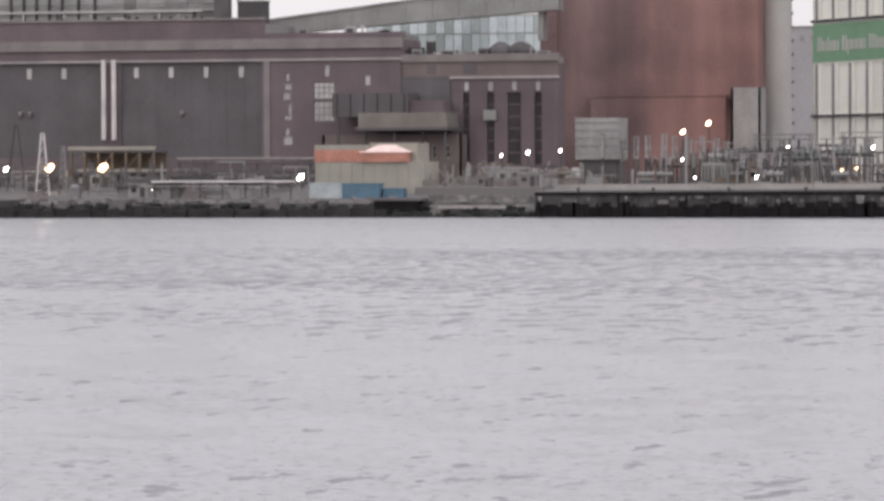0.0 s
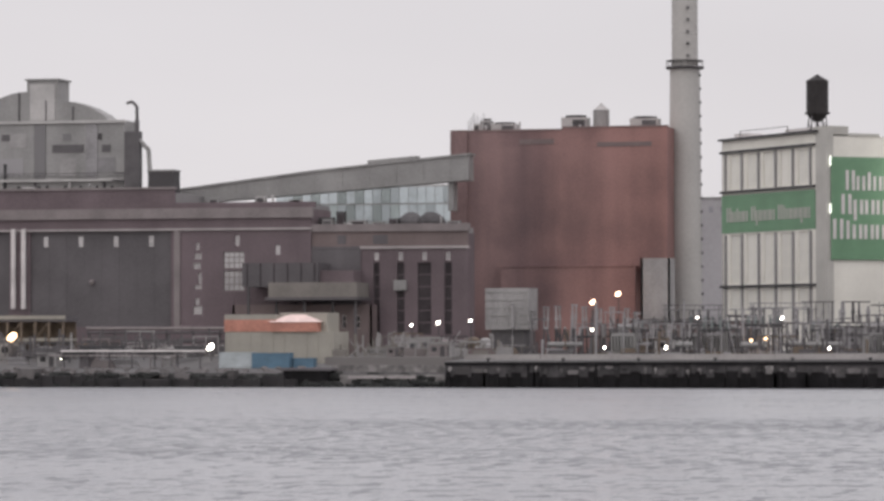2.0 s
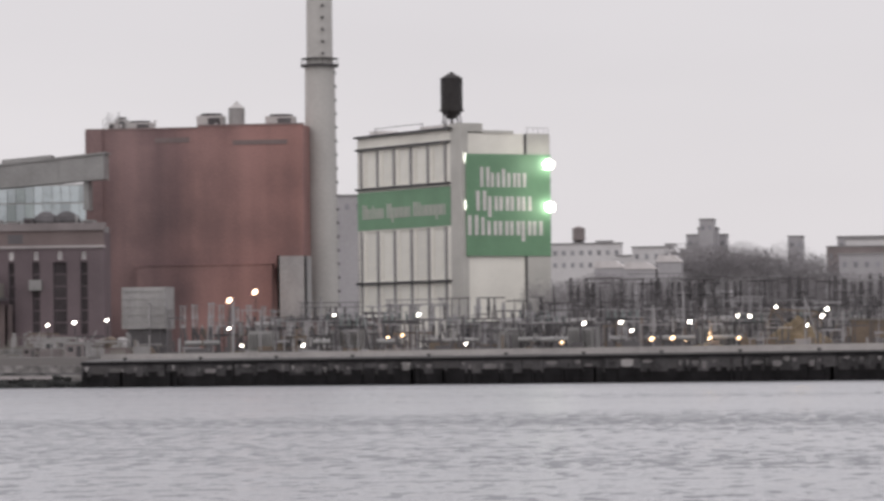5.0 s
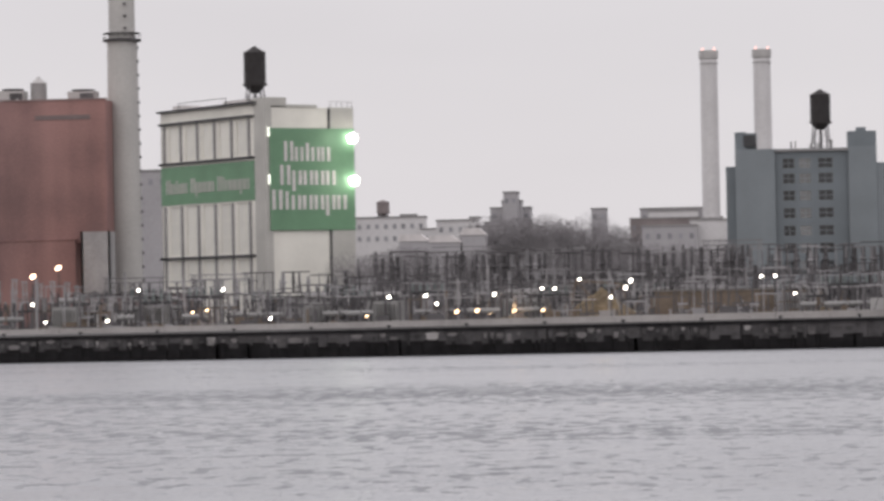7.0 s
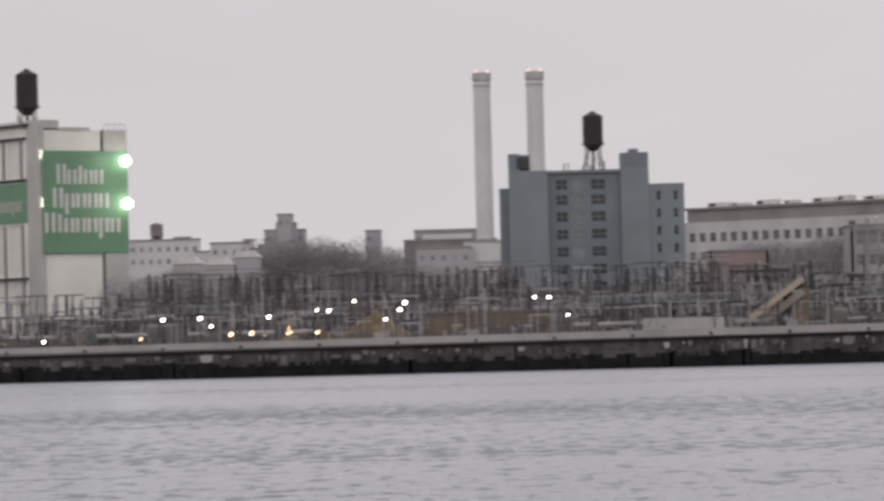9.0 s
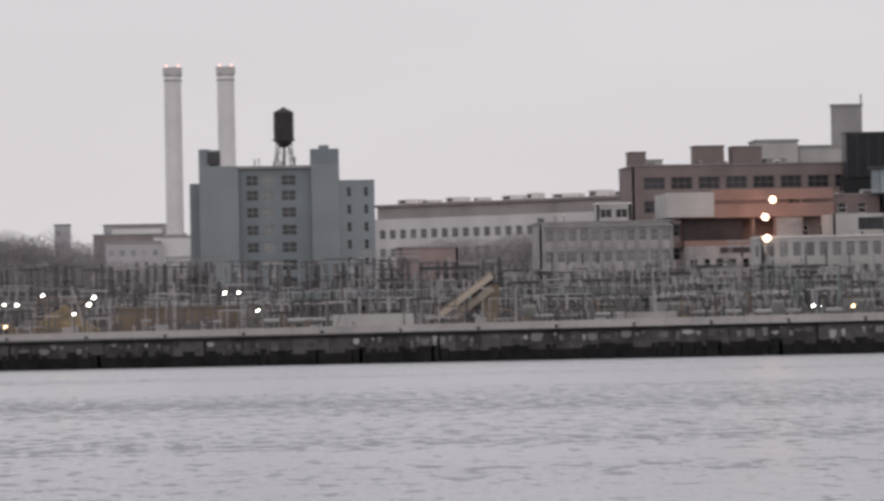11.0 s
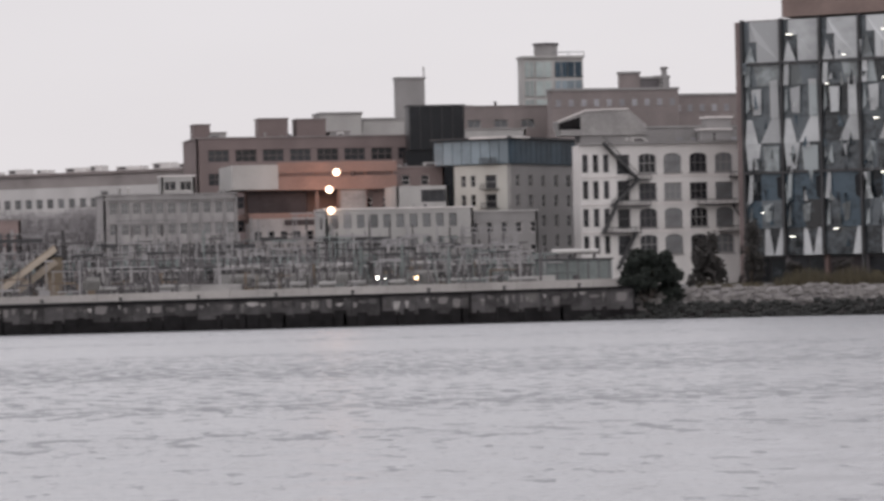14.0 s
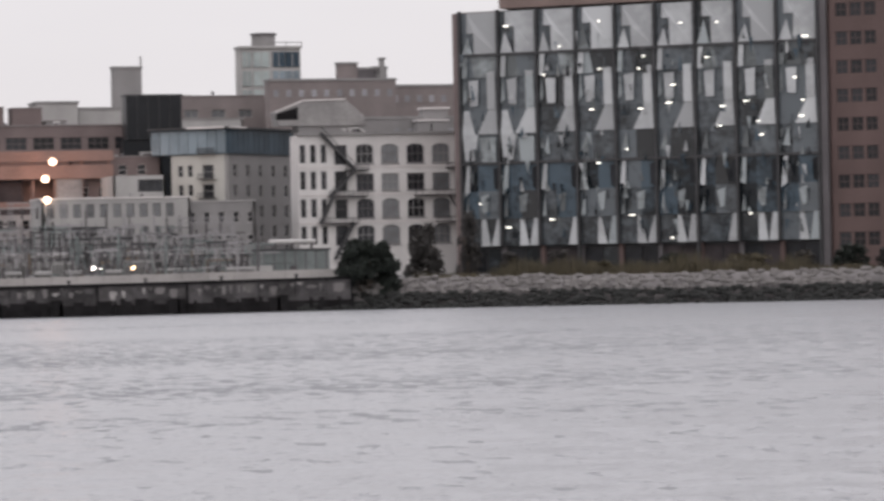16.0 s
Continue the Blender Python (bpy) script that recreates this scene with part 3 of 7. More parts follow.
part("pilaster", Geo().box(81.2, 82.3, -0.3, 0, 4.0, 22.0), STONE_BAND, hall)
for x in (51.6, 53.5):
    part("riser_pipe", Geo().ring(x, -0.5, [(8.0, 0.45), (22.1, 0.45)], 12), WHITE_TRIM, hall, "white-painted vertical pipe")

upper = thing("boiler_superstructure", at(-256, 620, 0, 30.5), "stepped grey sheet-metal boiler superstructure on the hall roof", "superstructure")
part("casing", Geo().box(0, 46.3, 0, 8, -2, 16.3), GREY_METAL, upper)
part("roof_hood", Geo().prism([(4, 16.3), (43.0, 16.3), (41.6, 17.6), (39.2, 18.9), (36.6, 19.8), (33.2, 20.1), (33.2, 23.9), (27.2, 23.9), (27.2, 21.9), (24.4, 21.6), (20.6, 20.3), (16.0, 18.4), (10.0, 17.0)], 1, 7), GREY_METAL, upper)
part("hood_cap", Geo().box(26.9, 33.5, 0.6, 7.4, 23.9, 24.2), GREY_METAL, upper)
part("ledge", Geo().box(-0.1, 46.6, -0.5, 0, 15.9, 16.4), LIGHT_METAL, upper)
part("ledge", Geo().box(-0.1, 48.6, -0.9, 0, 5.3, 5.7), LIGHT_METAL, upper)
for x in (7, 9.5, 12, 14.5, 17, 20.2, 23.4, 26, 28.5, 30, 31.5, 35, 38, 41, 44):
    part("vent", Geo().ring(x, -0.2, [(1.0, 0.28), (8.6 if x < 25 else 4.5, 0.28)], 8), DARK_METAL, upper)
part("hood_panel", Geo().box(27.8, 32.6, 0.86, 0.99, 16.6, 23.2), LIGHT_METAL, upper, "paler cladding sheets")
for k in range(6):
    part("hood_rib", Geo().box(10 + k * 5.2, 10.25 + k * 5.2, 0.8, 0.98, 16.4, 17.2 + (0.5, 1.4, 2.6, 4.6, 3.0, 1.8)[k]), STEEL_DARK, upper)
for x, z, w, h, tone in ((1.5, 6.6, 5.0, 5.2, 0), (9.0, 8.8, 4.4, 3.6, 1), (21.5, 6.4, 5.4, 3.2, 1), (24.0, 11.6, 3.6, 2.6, 0), (40.2, 7.0, 4.4, 2.6, 1), (34.0, 6.2, 3.0, 3.4, 0), (17.4, 10.4, 3.2, 4.0, 1)):
    part("cladding_patch", Geo().box(x, x + w, -0.08, -0.003, z, z + h), (TOWER_METAL, STEEL)[tone], upper, "patched cladding sheet")
for x, z in ((3.0, 2.2), (12.5, 1.6), (19.0, 2.6), (27.0, 1.8), (36.5, 2.4), (42.0, 1.5)):
    part("duct_box", Geo().box(x, x + 2.6, -1.5, -0.02, z, z + 1.5), STEEL_DARK if z < 2 else LIGHT_METAL, upper)
part("catwalk", Geo().box(44.5, 49.2, -1.6, -0.95, 5.2, 5.5).bar((44.6, -1.5, 6.6), (49.2, -1.5, 6.6), 0.08), STEEL_DARK, upper)
part("louvre", Geo().box(32.5, 38.5, -0.15, 0, 10.6, 12.0), STEEL_DARK, upper)
part("louvre", Geo().box(42, 43.6, -0.15, 0, 10.6, 11.9), STEEL_DARK, upper)
for x in (15, 29, 39):
    part("seam", Geo().box(x, x + 2.2, -0.22, 0, 5.8, 15.8), STEEL, upper)
for k in range(7):
    part("duct", Geo().bar((3 + k * 6.6, -0.6, 0.6), (3 + k * 6.6, -0.6, 5.2), 0.22, 8), LIGHT_METAL if k % 2 else STEEL_DARK, upper)
    part("hatch", Geo().box(5 + k * 5.9, 6.6 + k * 5.9, -0.1, 0, 12.8, 14.0), STEEL if k % 3 else STEEL_DARK, upper)
part("header_pipe", Geo().bar((2, -0.7, 3.2), (44, -0.7, 3.2), 0.3, 8), LIGHT_METAL, upper)
part("railing", Geo().box(0, 48, -0.9, -0.8, 6.7, 6.8).box(0, 48, -0.9, -0.8, 6.2, 6.28), STEEL_DARK, upper)

stack = thing("vent_stack", at(-206, 616, 0, 31), "dark slender vent stack with hooked top", "stack")
part("pipe", Geo().ring(0, 0, [(0, 0.45), (15.5, 0.45), (15.6, 0.3), (18, 0.3)], 10).bar((0, 0, 18), (-0.9, 0, 18.9), 0.28, 8).bar((-0.9, 0, 18.9), (-1.9, 0, 18.6), 0.28, 8), STEEL_DARK, stack)
part("cabinet", Geo().box(-2.2, 0.6, -0.6, 1.2, 2.3, 13.5), STEEL_DARK, stack)
part("elbow_pipe", Geo().bar((0.4, 0, 12.0), (2.2, 0, 10.2), 0.4, 8).bar((2.2, 0, 10.2), (2.6, 0, 4.0), 0.4, 8), GREY_METAL, stack)
fan = thing("roof_fan_house", at(-202.6, 612, 0, 33.0), "dark boxy fan house on the hall roof", "fan house")
part("housing", Geo().box(0, 4.7, 0, 4, 0, 4.1), STEEL_DARK, fan)
part("lid", Geo().box(-0.15, 4.85, -0.15, 4.15, 4.1, 4.4), GREY_METAL, fan)

wing = thing("switch_house", at(-169.6, 600.5), "dark brick switch house with stone bands and tall recesses", "power station")
recess = [(x + 169.6 - w / 2, x + 169.6 + w / 2, 3.4, 15.8) for x, w in ((-157.4, 1.1), (-153.1, 1.3), (-148.9, 2.4), (-144.7, 1.3))]
tips = [(x + 169.6 - 0.4, x + 169.6 + 0.4, 16.2, 17.6) for x in (-165.5, -157.4, -153.1, -148.9, -144.7)]
part("wall", opened(Geo(), 28.4, 0, 18.2, recess + tips), DARK_BRICK, wing)
for h in recess:
    # Plum-black sheet puts the recess's shade into its colour.
    part("window", Geo().box(h[0], h[1], 0.47, 0.8, h[2], h[3]), PLUM_BLACK, wing)
    for k in range(1, 6):
        part("glazing_bar", Geo().box(h[0], h[1], 0.40, 0.465, h[2] + (h[3] - h[2]) * k / 6 - 0.08, h[2] + (h[3] - h[2]) * k / 6 + 0.08), DARK_BRICK, wing)
for h in tips:
    sash(wing, h, Matrix(), WHITE_TRIM, PANE_PALE, 1, 1)
part("stone_band", Geo().box(9.3, 28.6, -0.3, 0.5, 18.2, 18.65), BAND_PALE, wing)
part("stone_band", Geo().box(0, 9.3, -0.3, 0.5, 18.2, 18.65), PANEL_GREY, wing)
part("frieze", Geo().box(0, 28.4, 0, 0.5, 18.65, 21.2), BROWN_BRICK, wing)
part("cornice", Geo().box(0, 28.7, -0.4, 0.6, 21.2, 22.5), STONE_BAND, wing)
part("roof", Geo().box(0.3, 28.2, 0.6, 5, 20.8, 21.8), GREY_RENDER, wing)
part("wall", Geo().box(27.9, 28.4, 0.5, 5, 0, 20.8), DARK_BRICK, wing)
part("sooty_bay", Geo().box(0, 9.4, -0.28, -0.003, 0, 18.15), PANEL_GREY, wing, "soot-dark end bay")
part("vent_panel", Geo().box(5.2, 6.8, -0.06, 0.0, 19.0, 20.6), PANEL_GREY, wing)
part("vent_panel", Geo().box(11.6, 14.2, -0.06, 0.0, 19.0, 20.6), PANEL_GREY, wing)
part("hood", Geo().box(15.4, 17.6, -0.7, 0, 11.0, 12.8), GREY_METAL, wing)

for x, w, h, tone in ((-168.6, 2.6, 2.0, STEEL_DARK), (-165.4, 1.4, 3.0, STEEL_DARK), (-163.2, 3.2, 1.5, GREY_METAL), (-159.0, 2.0, 1.1, GREY_METAL), (-156.0, 1.6, 1.7, STEEL_DARK), (-145.6, 2.2, 1.2, GREY_METAL)):
    ob = thing("air_unit", at(x, 603.5, 0, 26.3), "small boxy rooftop air unit", "air unit", "rooftop air units")
    part("casing", Geo().box(0, w, 0, 1.4, 0.15, h), tone, ob)
    part("grille", Geo().box(w * 0.15, w * 0.85, -0.05, 0, h * 0.3, h * 0.8), PLUM_BLACK, ob)
    part("skid", Geo().box(0, w, 0.1, 1.3, -0.05, 0.15), DARK_METAL, ob)
for k, (x, s) in enumerate(((-152.6, 1.0), (-149.0, 1.1))):
    ob = thing("roof_ventilator", at(x, 606, 0, 26.6), "dark humped roof ventilator on the switch house", "ventilator", "switch house roof ventilators")
    part("hood", Geo().ring(0, 0, [(0, 2.2 * s), (0.9, 2.3 * s), (1.7, 1.9 * s), (2.4, 1.0 * s), (2.6, 0.3)], 14), STEEL_DARK, ob)

shed = thing("coal_gallery", at(-179, 591), "dark grey elevated gallery with beige front against the brick hall", "gallery")
part("body", Geo().box(0, 13.5, 1, 8, 11.6, 15.7), PANEL_GREY, shed)
part("upper_body", Geo().box(13.5, 19.5, 2, 8, 11.6, 14.4), DARK_BRICK, shed)
for k in range(6):
    part("sheet_rib", Geo().box(0.8 + k * 2.4, 1.0 + k * 2.4, 0.9, 1.0, 11.7, 15.6), PLUM_BLACK, shed)
part("lower_body", Geo().box(5.2, 20.8, -0.8, 7.6, 9.8, 12.3), DULL_TAN, shed, "beige sheet-metal gallery")
part("deck", Geo().box(4.8, 21.2, -1.2, 7.8, 9.3, 9.8), PANEL_GREY, shed)
for x in (1, 6, 11, 16, 20):
    part("leg", Geo().box(x, x + 0.4, 0.5, 0.9, 0, 9.2 if x > 4 else 11.6), STEEL_DARK, shed)
low = block("brick_annex", "low dark brown brick annex before the hall", at(-182, 596), 25, 3.5, 8.6, BROWN_BRICK, "annex", grid(2.5, 2.5, 9, 5.6, 3, 1, 0.7, 2.2), pane=PANE_DARK, bars=(1, 2))

bridge = thing("conveyor_bridge", at(0, 624, 0, 0), "long grey sloping coal conveyor bridge", "conveyor")
part("gallery", Geo().prism([(-189, 32.4), (-150, 35.2), (-146.6, 35.4), (-146.6, 39.9), (-175, 37.2), (-203, 33.8), (-203, 31.4)], 0, 4), GREY_METAL, bridge)
part("roof_edge", Geo().prism([(-146.3, 39.9), (-146.3, 40.25), (-175, 37.55), (-203.2, 34.15), (-203.2, 33.8), (-175, 37.2)], -0.3, 4.2), GREY_METAL, bridge)
part("ridge_box", Geo().prism([(-165.5, 38.2), (-156.5, 39.0), (-156.5, 39.9), (-165.5, 39.2)], 1, 4), GREY_METAL, bridge)
for k in range(9):
    x = -190 + k * 5
    part("rib", Geo().box(x, x + 0.2, -0.12, 0.0, 32.9 + k * 0.36, 35.7 + k * 0.42), GREY_METAL, bridge)
part("trestle", Geo().bar((-188, 2, 4), (-186.5, 2, 33.6), 0.35).bar((-185, 2, 4), (-186.5, 2, 33.6), 0.35), STEEL_DARK, bridge)
part("foot", Geo().box(-150.6, -149.6, 1, 4, 30, 35.2), GREY_METAL, bridge)

glassy = thing("curtain_wall_block", at(-222, 760), "pale blue-green glass curtain wall block behind the conveyor", "building")
part("body", Geo().box(0, 46, 0.4, 20, 0, 36), PALE_RENDER, glassy)
for i in range(23):
    for k in range(5):
        part("pane", Geo().box(i * 2, i * 2 + 1.86, 0.1, 0.38, 16.4 + k * 3.9, 20.0 + k * 3.9), PANE_GREEN if (i * 7 + k * 3) % 5 < 2 and i < 14 else PANE_SKY, glassy)

boiler = thing("boiler_house", at(-153.4, 640), "huge windowless red brick boiler house with soot stains", "power station")
part("wall", Geo().prism([(0, 0), (34, 0), (34, 15), (39.8, 15), (39.8, 40.9), (20.6, 40.9), (20.6, 40.5), (0, 40.5)], 0, 15), BOILER_BRICK, boiler)
part("pilaster", Geo().box(-0.25, 2.9, -0.5, 0, 0, 40.4), BOILER_BRICK, boiler)
part("coping", Geo().box(-0.3, 20.6, -0.15, 1.0, 40.5, 40.75).box(20.6, 40.0, -0.15, 1.0, 40.9, 41.15), PINK_BRICK, boiler)
part("brick_panel", Geo().box(12.6, 19.0, -0.1, 0, 38.0, 38.9), BROWN_BRICK, boiler)
part("brick_panel", Geo().box(27, 37, -0.1, 0, 37.4, 38.2), BROWN_BRICK, boiler)
part("lower_wing", Geo().box(9.5, 34.3, -2, 0, 0, 15.6), BOILER_BRICK, boiler)
part("wing_coping", Geo().box(9.3, 34.5, -2.15, -0.02, 15.6, 15.85), BOILER_BRICK, boiler)


def cooling_box(x, w, h, z, round_body=False):
    ob = thing("cooling_unit", at(x, 648, 0, z), "grey rooftop cooling unit on the boiler house", "cooling unit", "boiler house roof units")
    part("casing", Geo().box(0, w, 0, 4, 0.35, h * 0.85), LIGHT_METAL if not round_body else GREY_METAL, ob)
    part("louvre", Geo().box(w * 0.45, w * 0.95, -0.12, 0, 0.7, h * 0.7), STEEL_DARK, ob)
    part("fan_ring", Geo().ring(w / 2, 2, [(h * 0.85, w * 0.42), (h, w * 0.42)], 16), STEEL_DARK, ob)
    part("skid", Geo().box(-0.1, w + 0.1, 0, 4, 0, 0.35), DARK_METAL, ob)


cooling_box(-150.0, 1.8, 3.0, 44.9)
cooling_box(-148.0, 4.6, 2.2, 44.9)
cooling_box(-134.7, 4.7, 2.9, 45.3)
cooling_box(-121.9, 5.1, 2.5, 45.3)
tk = thing("roof_tank", at(-127.6, 650, 0, 45.0), "grey round roof tank with conical lid", "tank")
part("drum", Geo().ring(0, 0, [(0.5, 1.5), (4.1, 1.5)], 18), GREY_METAL, tk)
part("lid", Geo().ring(0, 0, [(4.1, 1.6), (5.0, 0.5), (5.4, 0.2)], 18), LIGHT_METAL, tk)
part("base", Geo().box(-1.2, 1.2, -1.2, 1.2, 0, 0.5), DARK_METAL, tk)

rods = thing("rod_cluster", at(-151.5, 645, 0, 44.8), "cluster of thin lightning rods on the boiler roof", "lightning rods")
for k in range(9):
    part("rod", Geo().bar((k * 0.4, (k % 3) * 0.4, 0), (k * 0.4, (k % 3) * 0.4, 2.4 + (k * 7 % 5) * 0.35), 0.07), STEEL_DARK, rods)
part("base_frame", Geo().box(-0.2, 3.6, -0.2, 1.2, 0, 0.3), DARK_METAL, rods)
annex = block("sheet_metal_annex", "pale grey sheet-metal annex beside the chimney", at(-117.4, 634), 5.4, 5, 17, TOWER_METAL, "annex")
tower = thing("corrugated_tower", at(-132.3, 575), "square pale corrugated metal tower on a dark frame", "tower")
part("frame", Geo().box(0.8, 6.4, 0.8, 6, 0, 4.2), STEEL_DARK, tower)
for i in range(15):
    part("sheet", Geo().box(i * 0.485, i * 0.485 + 0.48, -0.06 if i % 2 else 0, 7, 4.2, 11.0), TOWER_METAL, tower)
for k in range(5):
    part("girt", Geo().box(-0.05, 7.35, -0.16, -0.065, 5.2 + k * 1.25, 5.4 + k * 1.25), GREY_METAL, tower)

chim = thing("chimney", at(-112.0, 650), "tall tapering pale concrete chimney with gallery ring", "chimney")
part("shaft", Geo().ring(0, 0, [(0, 3.1), (25, 2.95), (52.3, 2.72), (52.5, 2.4), (80, 2.3), (106, 2.2)], 32), CHIMNEY_CONCRETE, chim)
ringp = part("gallery", Geo().ring(0, 0, [(51.9, 3.45), (52.3, 3.5), (52.4, 2.6)], 32), STEEL_DARK, chim)
for i in range(20):
    a = 2 * math.pi * i / 20
    part("rail_post", Geo().bar((3.4 * math.cos(a), 3.4 * math.sin(a), 52.3), (3.4 * math.cos(a), 3.4 * math.sin(a), 53.4), 0.05), STEEL_DARK, ringp)
part("railing", Geo().ring(0, 0, [(53.35, 3.42), (53.45, 3.42)], 20), STEEL_DARK, ringp)
for k in range(18):
    part("rung_cage", Geo().box(2.5, 3.35 - k * 0.025, -0.3, 0.3, 8 + k * 2.5, 8.5 + k * 2.5), STEEL_DARK, chim)
for k in range(6):
    part("port", Geo().box(0.75, 1.2, -2.6, -1.9, 54 + k * 2.2, 54.45 + k * 2.2), STEEL_DARK, chim)

# ---- storage house ----
store = thing("storage_house", at(-95.5, 720, 38), "cream storage house with green sign walls", "building")
W, D, ZT = 20.0, 43.0, 44.1
store.scale = (1.04, 1, 1)
LF = LEFT_FACE(D)
top_w = [(3.5 + i * 7.1, 9.0 + i * 7.1, 33.8, 41.0) for i in range(5)]
low_w = [(3.5 + i * 7.1, 9.0 + i * 7.1, 13.9, 24.2) for i in range(5)]
base_w = [(3.5 + i * 7.1, 9.0 + i * 7.1, 7.0, 12.6) for i in range(5)]
part("wall", opened(Geo(), D - 4, 0, ZT, top_w + low_w + base_w), CREAM, store, "", LF)
for h in top_w + low_w + base_w:
    sash(store, h, LF, CREAM, PANE_CREAM, 2, 2 if h[3] - h[2] < 8 else 3, 0.22)
for i in range(6):
    part("pilaster", Geo().box(1.4 + i * 7.1, 2.0 + i * 7.1, -0.3, 0, 0, 24.3).box(1.4 + i * 7.1, 2.0 + i * 7.1, -0.3, 0, 33.6, 41.2), GREY_RENDER, store, "", LF)
for z in (13.1, 33.0, 41.4):
    part("ledge", Geo().box(-0.3, D - 4, -0.5, 0, z, z + 0.5), DARK_METAL, store, "dark ledge", LF)
part("cornice", Geo().box(-0.4, D - 3, -0.8, 0.3, ZT, ZT + 0.45), DARK_METAL, store, "", LF)
part("sign_band", Geo().box(0, D - 4, -0.12, 0, 24.6, 32.6), SIGN_GREEN, store, "green painted band with a row of white marks", LF)
# Corner and stair tower carry their shade in the darker cream.
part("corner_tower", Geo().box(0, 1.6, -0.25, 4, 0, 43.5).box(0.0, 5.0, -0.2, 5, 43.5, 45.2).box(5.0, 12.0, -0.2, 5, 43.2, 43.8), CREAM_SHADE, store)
part("wall", Geo().box(1.6, 14.5, 0, 0.5, 0, 43.2), CREAM, store)
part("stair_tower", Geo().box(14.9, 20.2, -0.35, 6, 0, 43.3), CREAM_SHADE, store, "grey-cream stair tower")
part("downpipe", Geo().ring(14.7, -0.2, [(0, 0.22), (43.2, 0.22)], 8), DARK_METAL, store)
part("wall", Geo().box(19.4, 20.0, 6, D, 0, 43.0).box(0, 20, D - 0.5, D, 0, 43.0), CREAM, store)
part("roof", Geo().box(0.5, 19.5, 0.5, D - 0.5, 42.0, 42.8), GREY_RENDER, store)
part("sign_panel", Geo().box(0.9, 20.25, -0.5, -0.36, 18.3, 39.0), SIGN_GREEN, store, "green painted sign wall with white marks")
for z in (28.6, 38.2):
    part("corner_lamp", Geo().ring(0.7, -0.6, [(z - 1.0, 0.05), (z - 0.8, 0.11), (z + 0.8, 0.11), (z + 1.0, 0.05)], 10), LAMP_SOFT, store, "small glowing sign lamp")
part("roof_rail", Geo().bar((6, 1.0, 46.0), (26, 1.0, 46.0), 0.09).bar((6, 1.0, ZT), (6, 1.0, 46.0), 0.08).bar((26, 1.0, ZT), (26, 1.0, 46.0), 0.08), STEEL_DARK, store, "", LF)
for a, b, top in ((24, 37, 1.3), (2.5, 6.5, 1.5)):
    part("roof_curb", Geo().box(a, b, 1.5, 6, ZT - 0.6, ZT + top), WHITE_TRIM, store, "white roof curb", LF)
rail = Geo()
for x in (15.1, 16.4, 17.7, 19.0, 20.0):
    rail.bar((x, -0.2, 43.3), (x, -0.2, 44.5), 0.05)
part("railing", rail.bar((15.1, -0.2, 44.5), (20, -0.2, 44.5), 0.05), STEEL_DARK, store)


def sign_marks(pattern, size, m, parent, mat, width):
    """A row of plain white bars of a word's size: T tall, t tall and slim, x low, p low and hanging, a blank for a gap."""
    share = {"T": 1.05, "t": 0.62, "x": 1.0, "p": 1.0, " ": 0.6}
    unit = width / sum(share[c] for c in pattern)
    x, s = 0.0, size * 0.085
    for c in pattern:
        w = share[c] * unit
        if c != " ":
            x0, x1 = x + w * 0.07, x + w * 0.90
            top = {"T": 0.72, "t": 0.66, "x": 0.52, "p": 0.52}[c] * size
            low = -0.22 * size if c == "p" else 0.0
            if c == "t":
                bars = (((x0 + x1) / 2 - s * 0.7, (x0 + x1) / 2 + s * 0.7, low),)
            else:
                bars = ((x0, x0 + w * 0.27, low), (x1 - w * 0.27, x1, 0.0))
            for a, b, z in bars:
                part("sign_mark", Geo().box(a, b, 0, 0.12, z, top), mat, parent, "plain white raised bar", m)
        x += w


for pattern, x, z, wd in (("Txtxx", 4.0, 32.3, 10.8), ("Tpxxx", 3.0, 27.5, 13.0), ("Ttxxxpx", 1.1, 22.5, 17.4)):
    sign_marks(pattern, 5.6, Matrix.Translation((x, -0.6, z)), store, WHITE_TRIM, wd)
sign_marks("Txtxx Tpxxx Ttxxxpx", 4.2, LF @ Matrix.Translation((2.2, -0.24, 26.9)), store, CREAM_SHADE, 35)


def water_tank(x, y, z, r, h, leg, label, rz=0, wood=TANK_WOOD):
    ob = thing("water_tank", at(x, y, rz, z), label, "water tank", "rooftop water tanks")
    part("drum", Geo().ring(0, 0, [(leg, r * 0.35), (leg + h * 0.12, r * 0.85), (leg + h * 0.2, r), (leg + h * 0.86, r)], 20), wood, ob)
    part("roof", Geo().ring(0, 0, [(leg + h * 0.86, r * 1.06), (leg + h * 0.97, r * 0.25), (leg + h, r * 0.1)], 20), wood, ob)
    part("collar", Geo().ring(0, 0, [(leg + h * 0.16, r * 1.12), (leg + h * 0.2, r * 1.12)], 20), wood, ob)
    for i in range(4):
        a = math.pi / 4 + i * math.pi / 2
        part("leg", Geo().bar((r * 1.15 * math.cos(a), r * 1.15 * math.sin(a), 0), (r * 0.85 * math.cos(a), r * 0.85 * math.sin(a), leg + h * 0.16), 0.14), STEEL_DARK, ob)
    g = Geo()
    for i in range(4):
        a, b = math.pi / 4 + i * math.pi / 2, math.pi / 4 + (i + 1) * math.pi / 2
        for u, v in ((a, b), (b, a)):
            g.bar((r * 1.12 * math.cos(u), r * 1.12 * math.sin(u), 0.2), (r * 0.95 * math.cos(v), r * 0.95 * math.sin(v), leg), 0.05)
    part("bracing", g, STEEL_DARK, ob)
    part("riser", Geo().ring(0, 0, [(0, 0.3), (leg + 0.1, 0.3)], 8), STEEL_DARK, ob)
    return ob


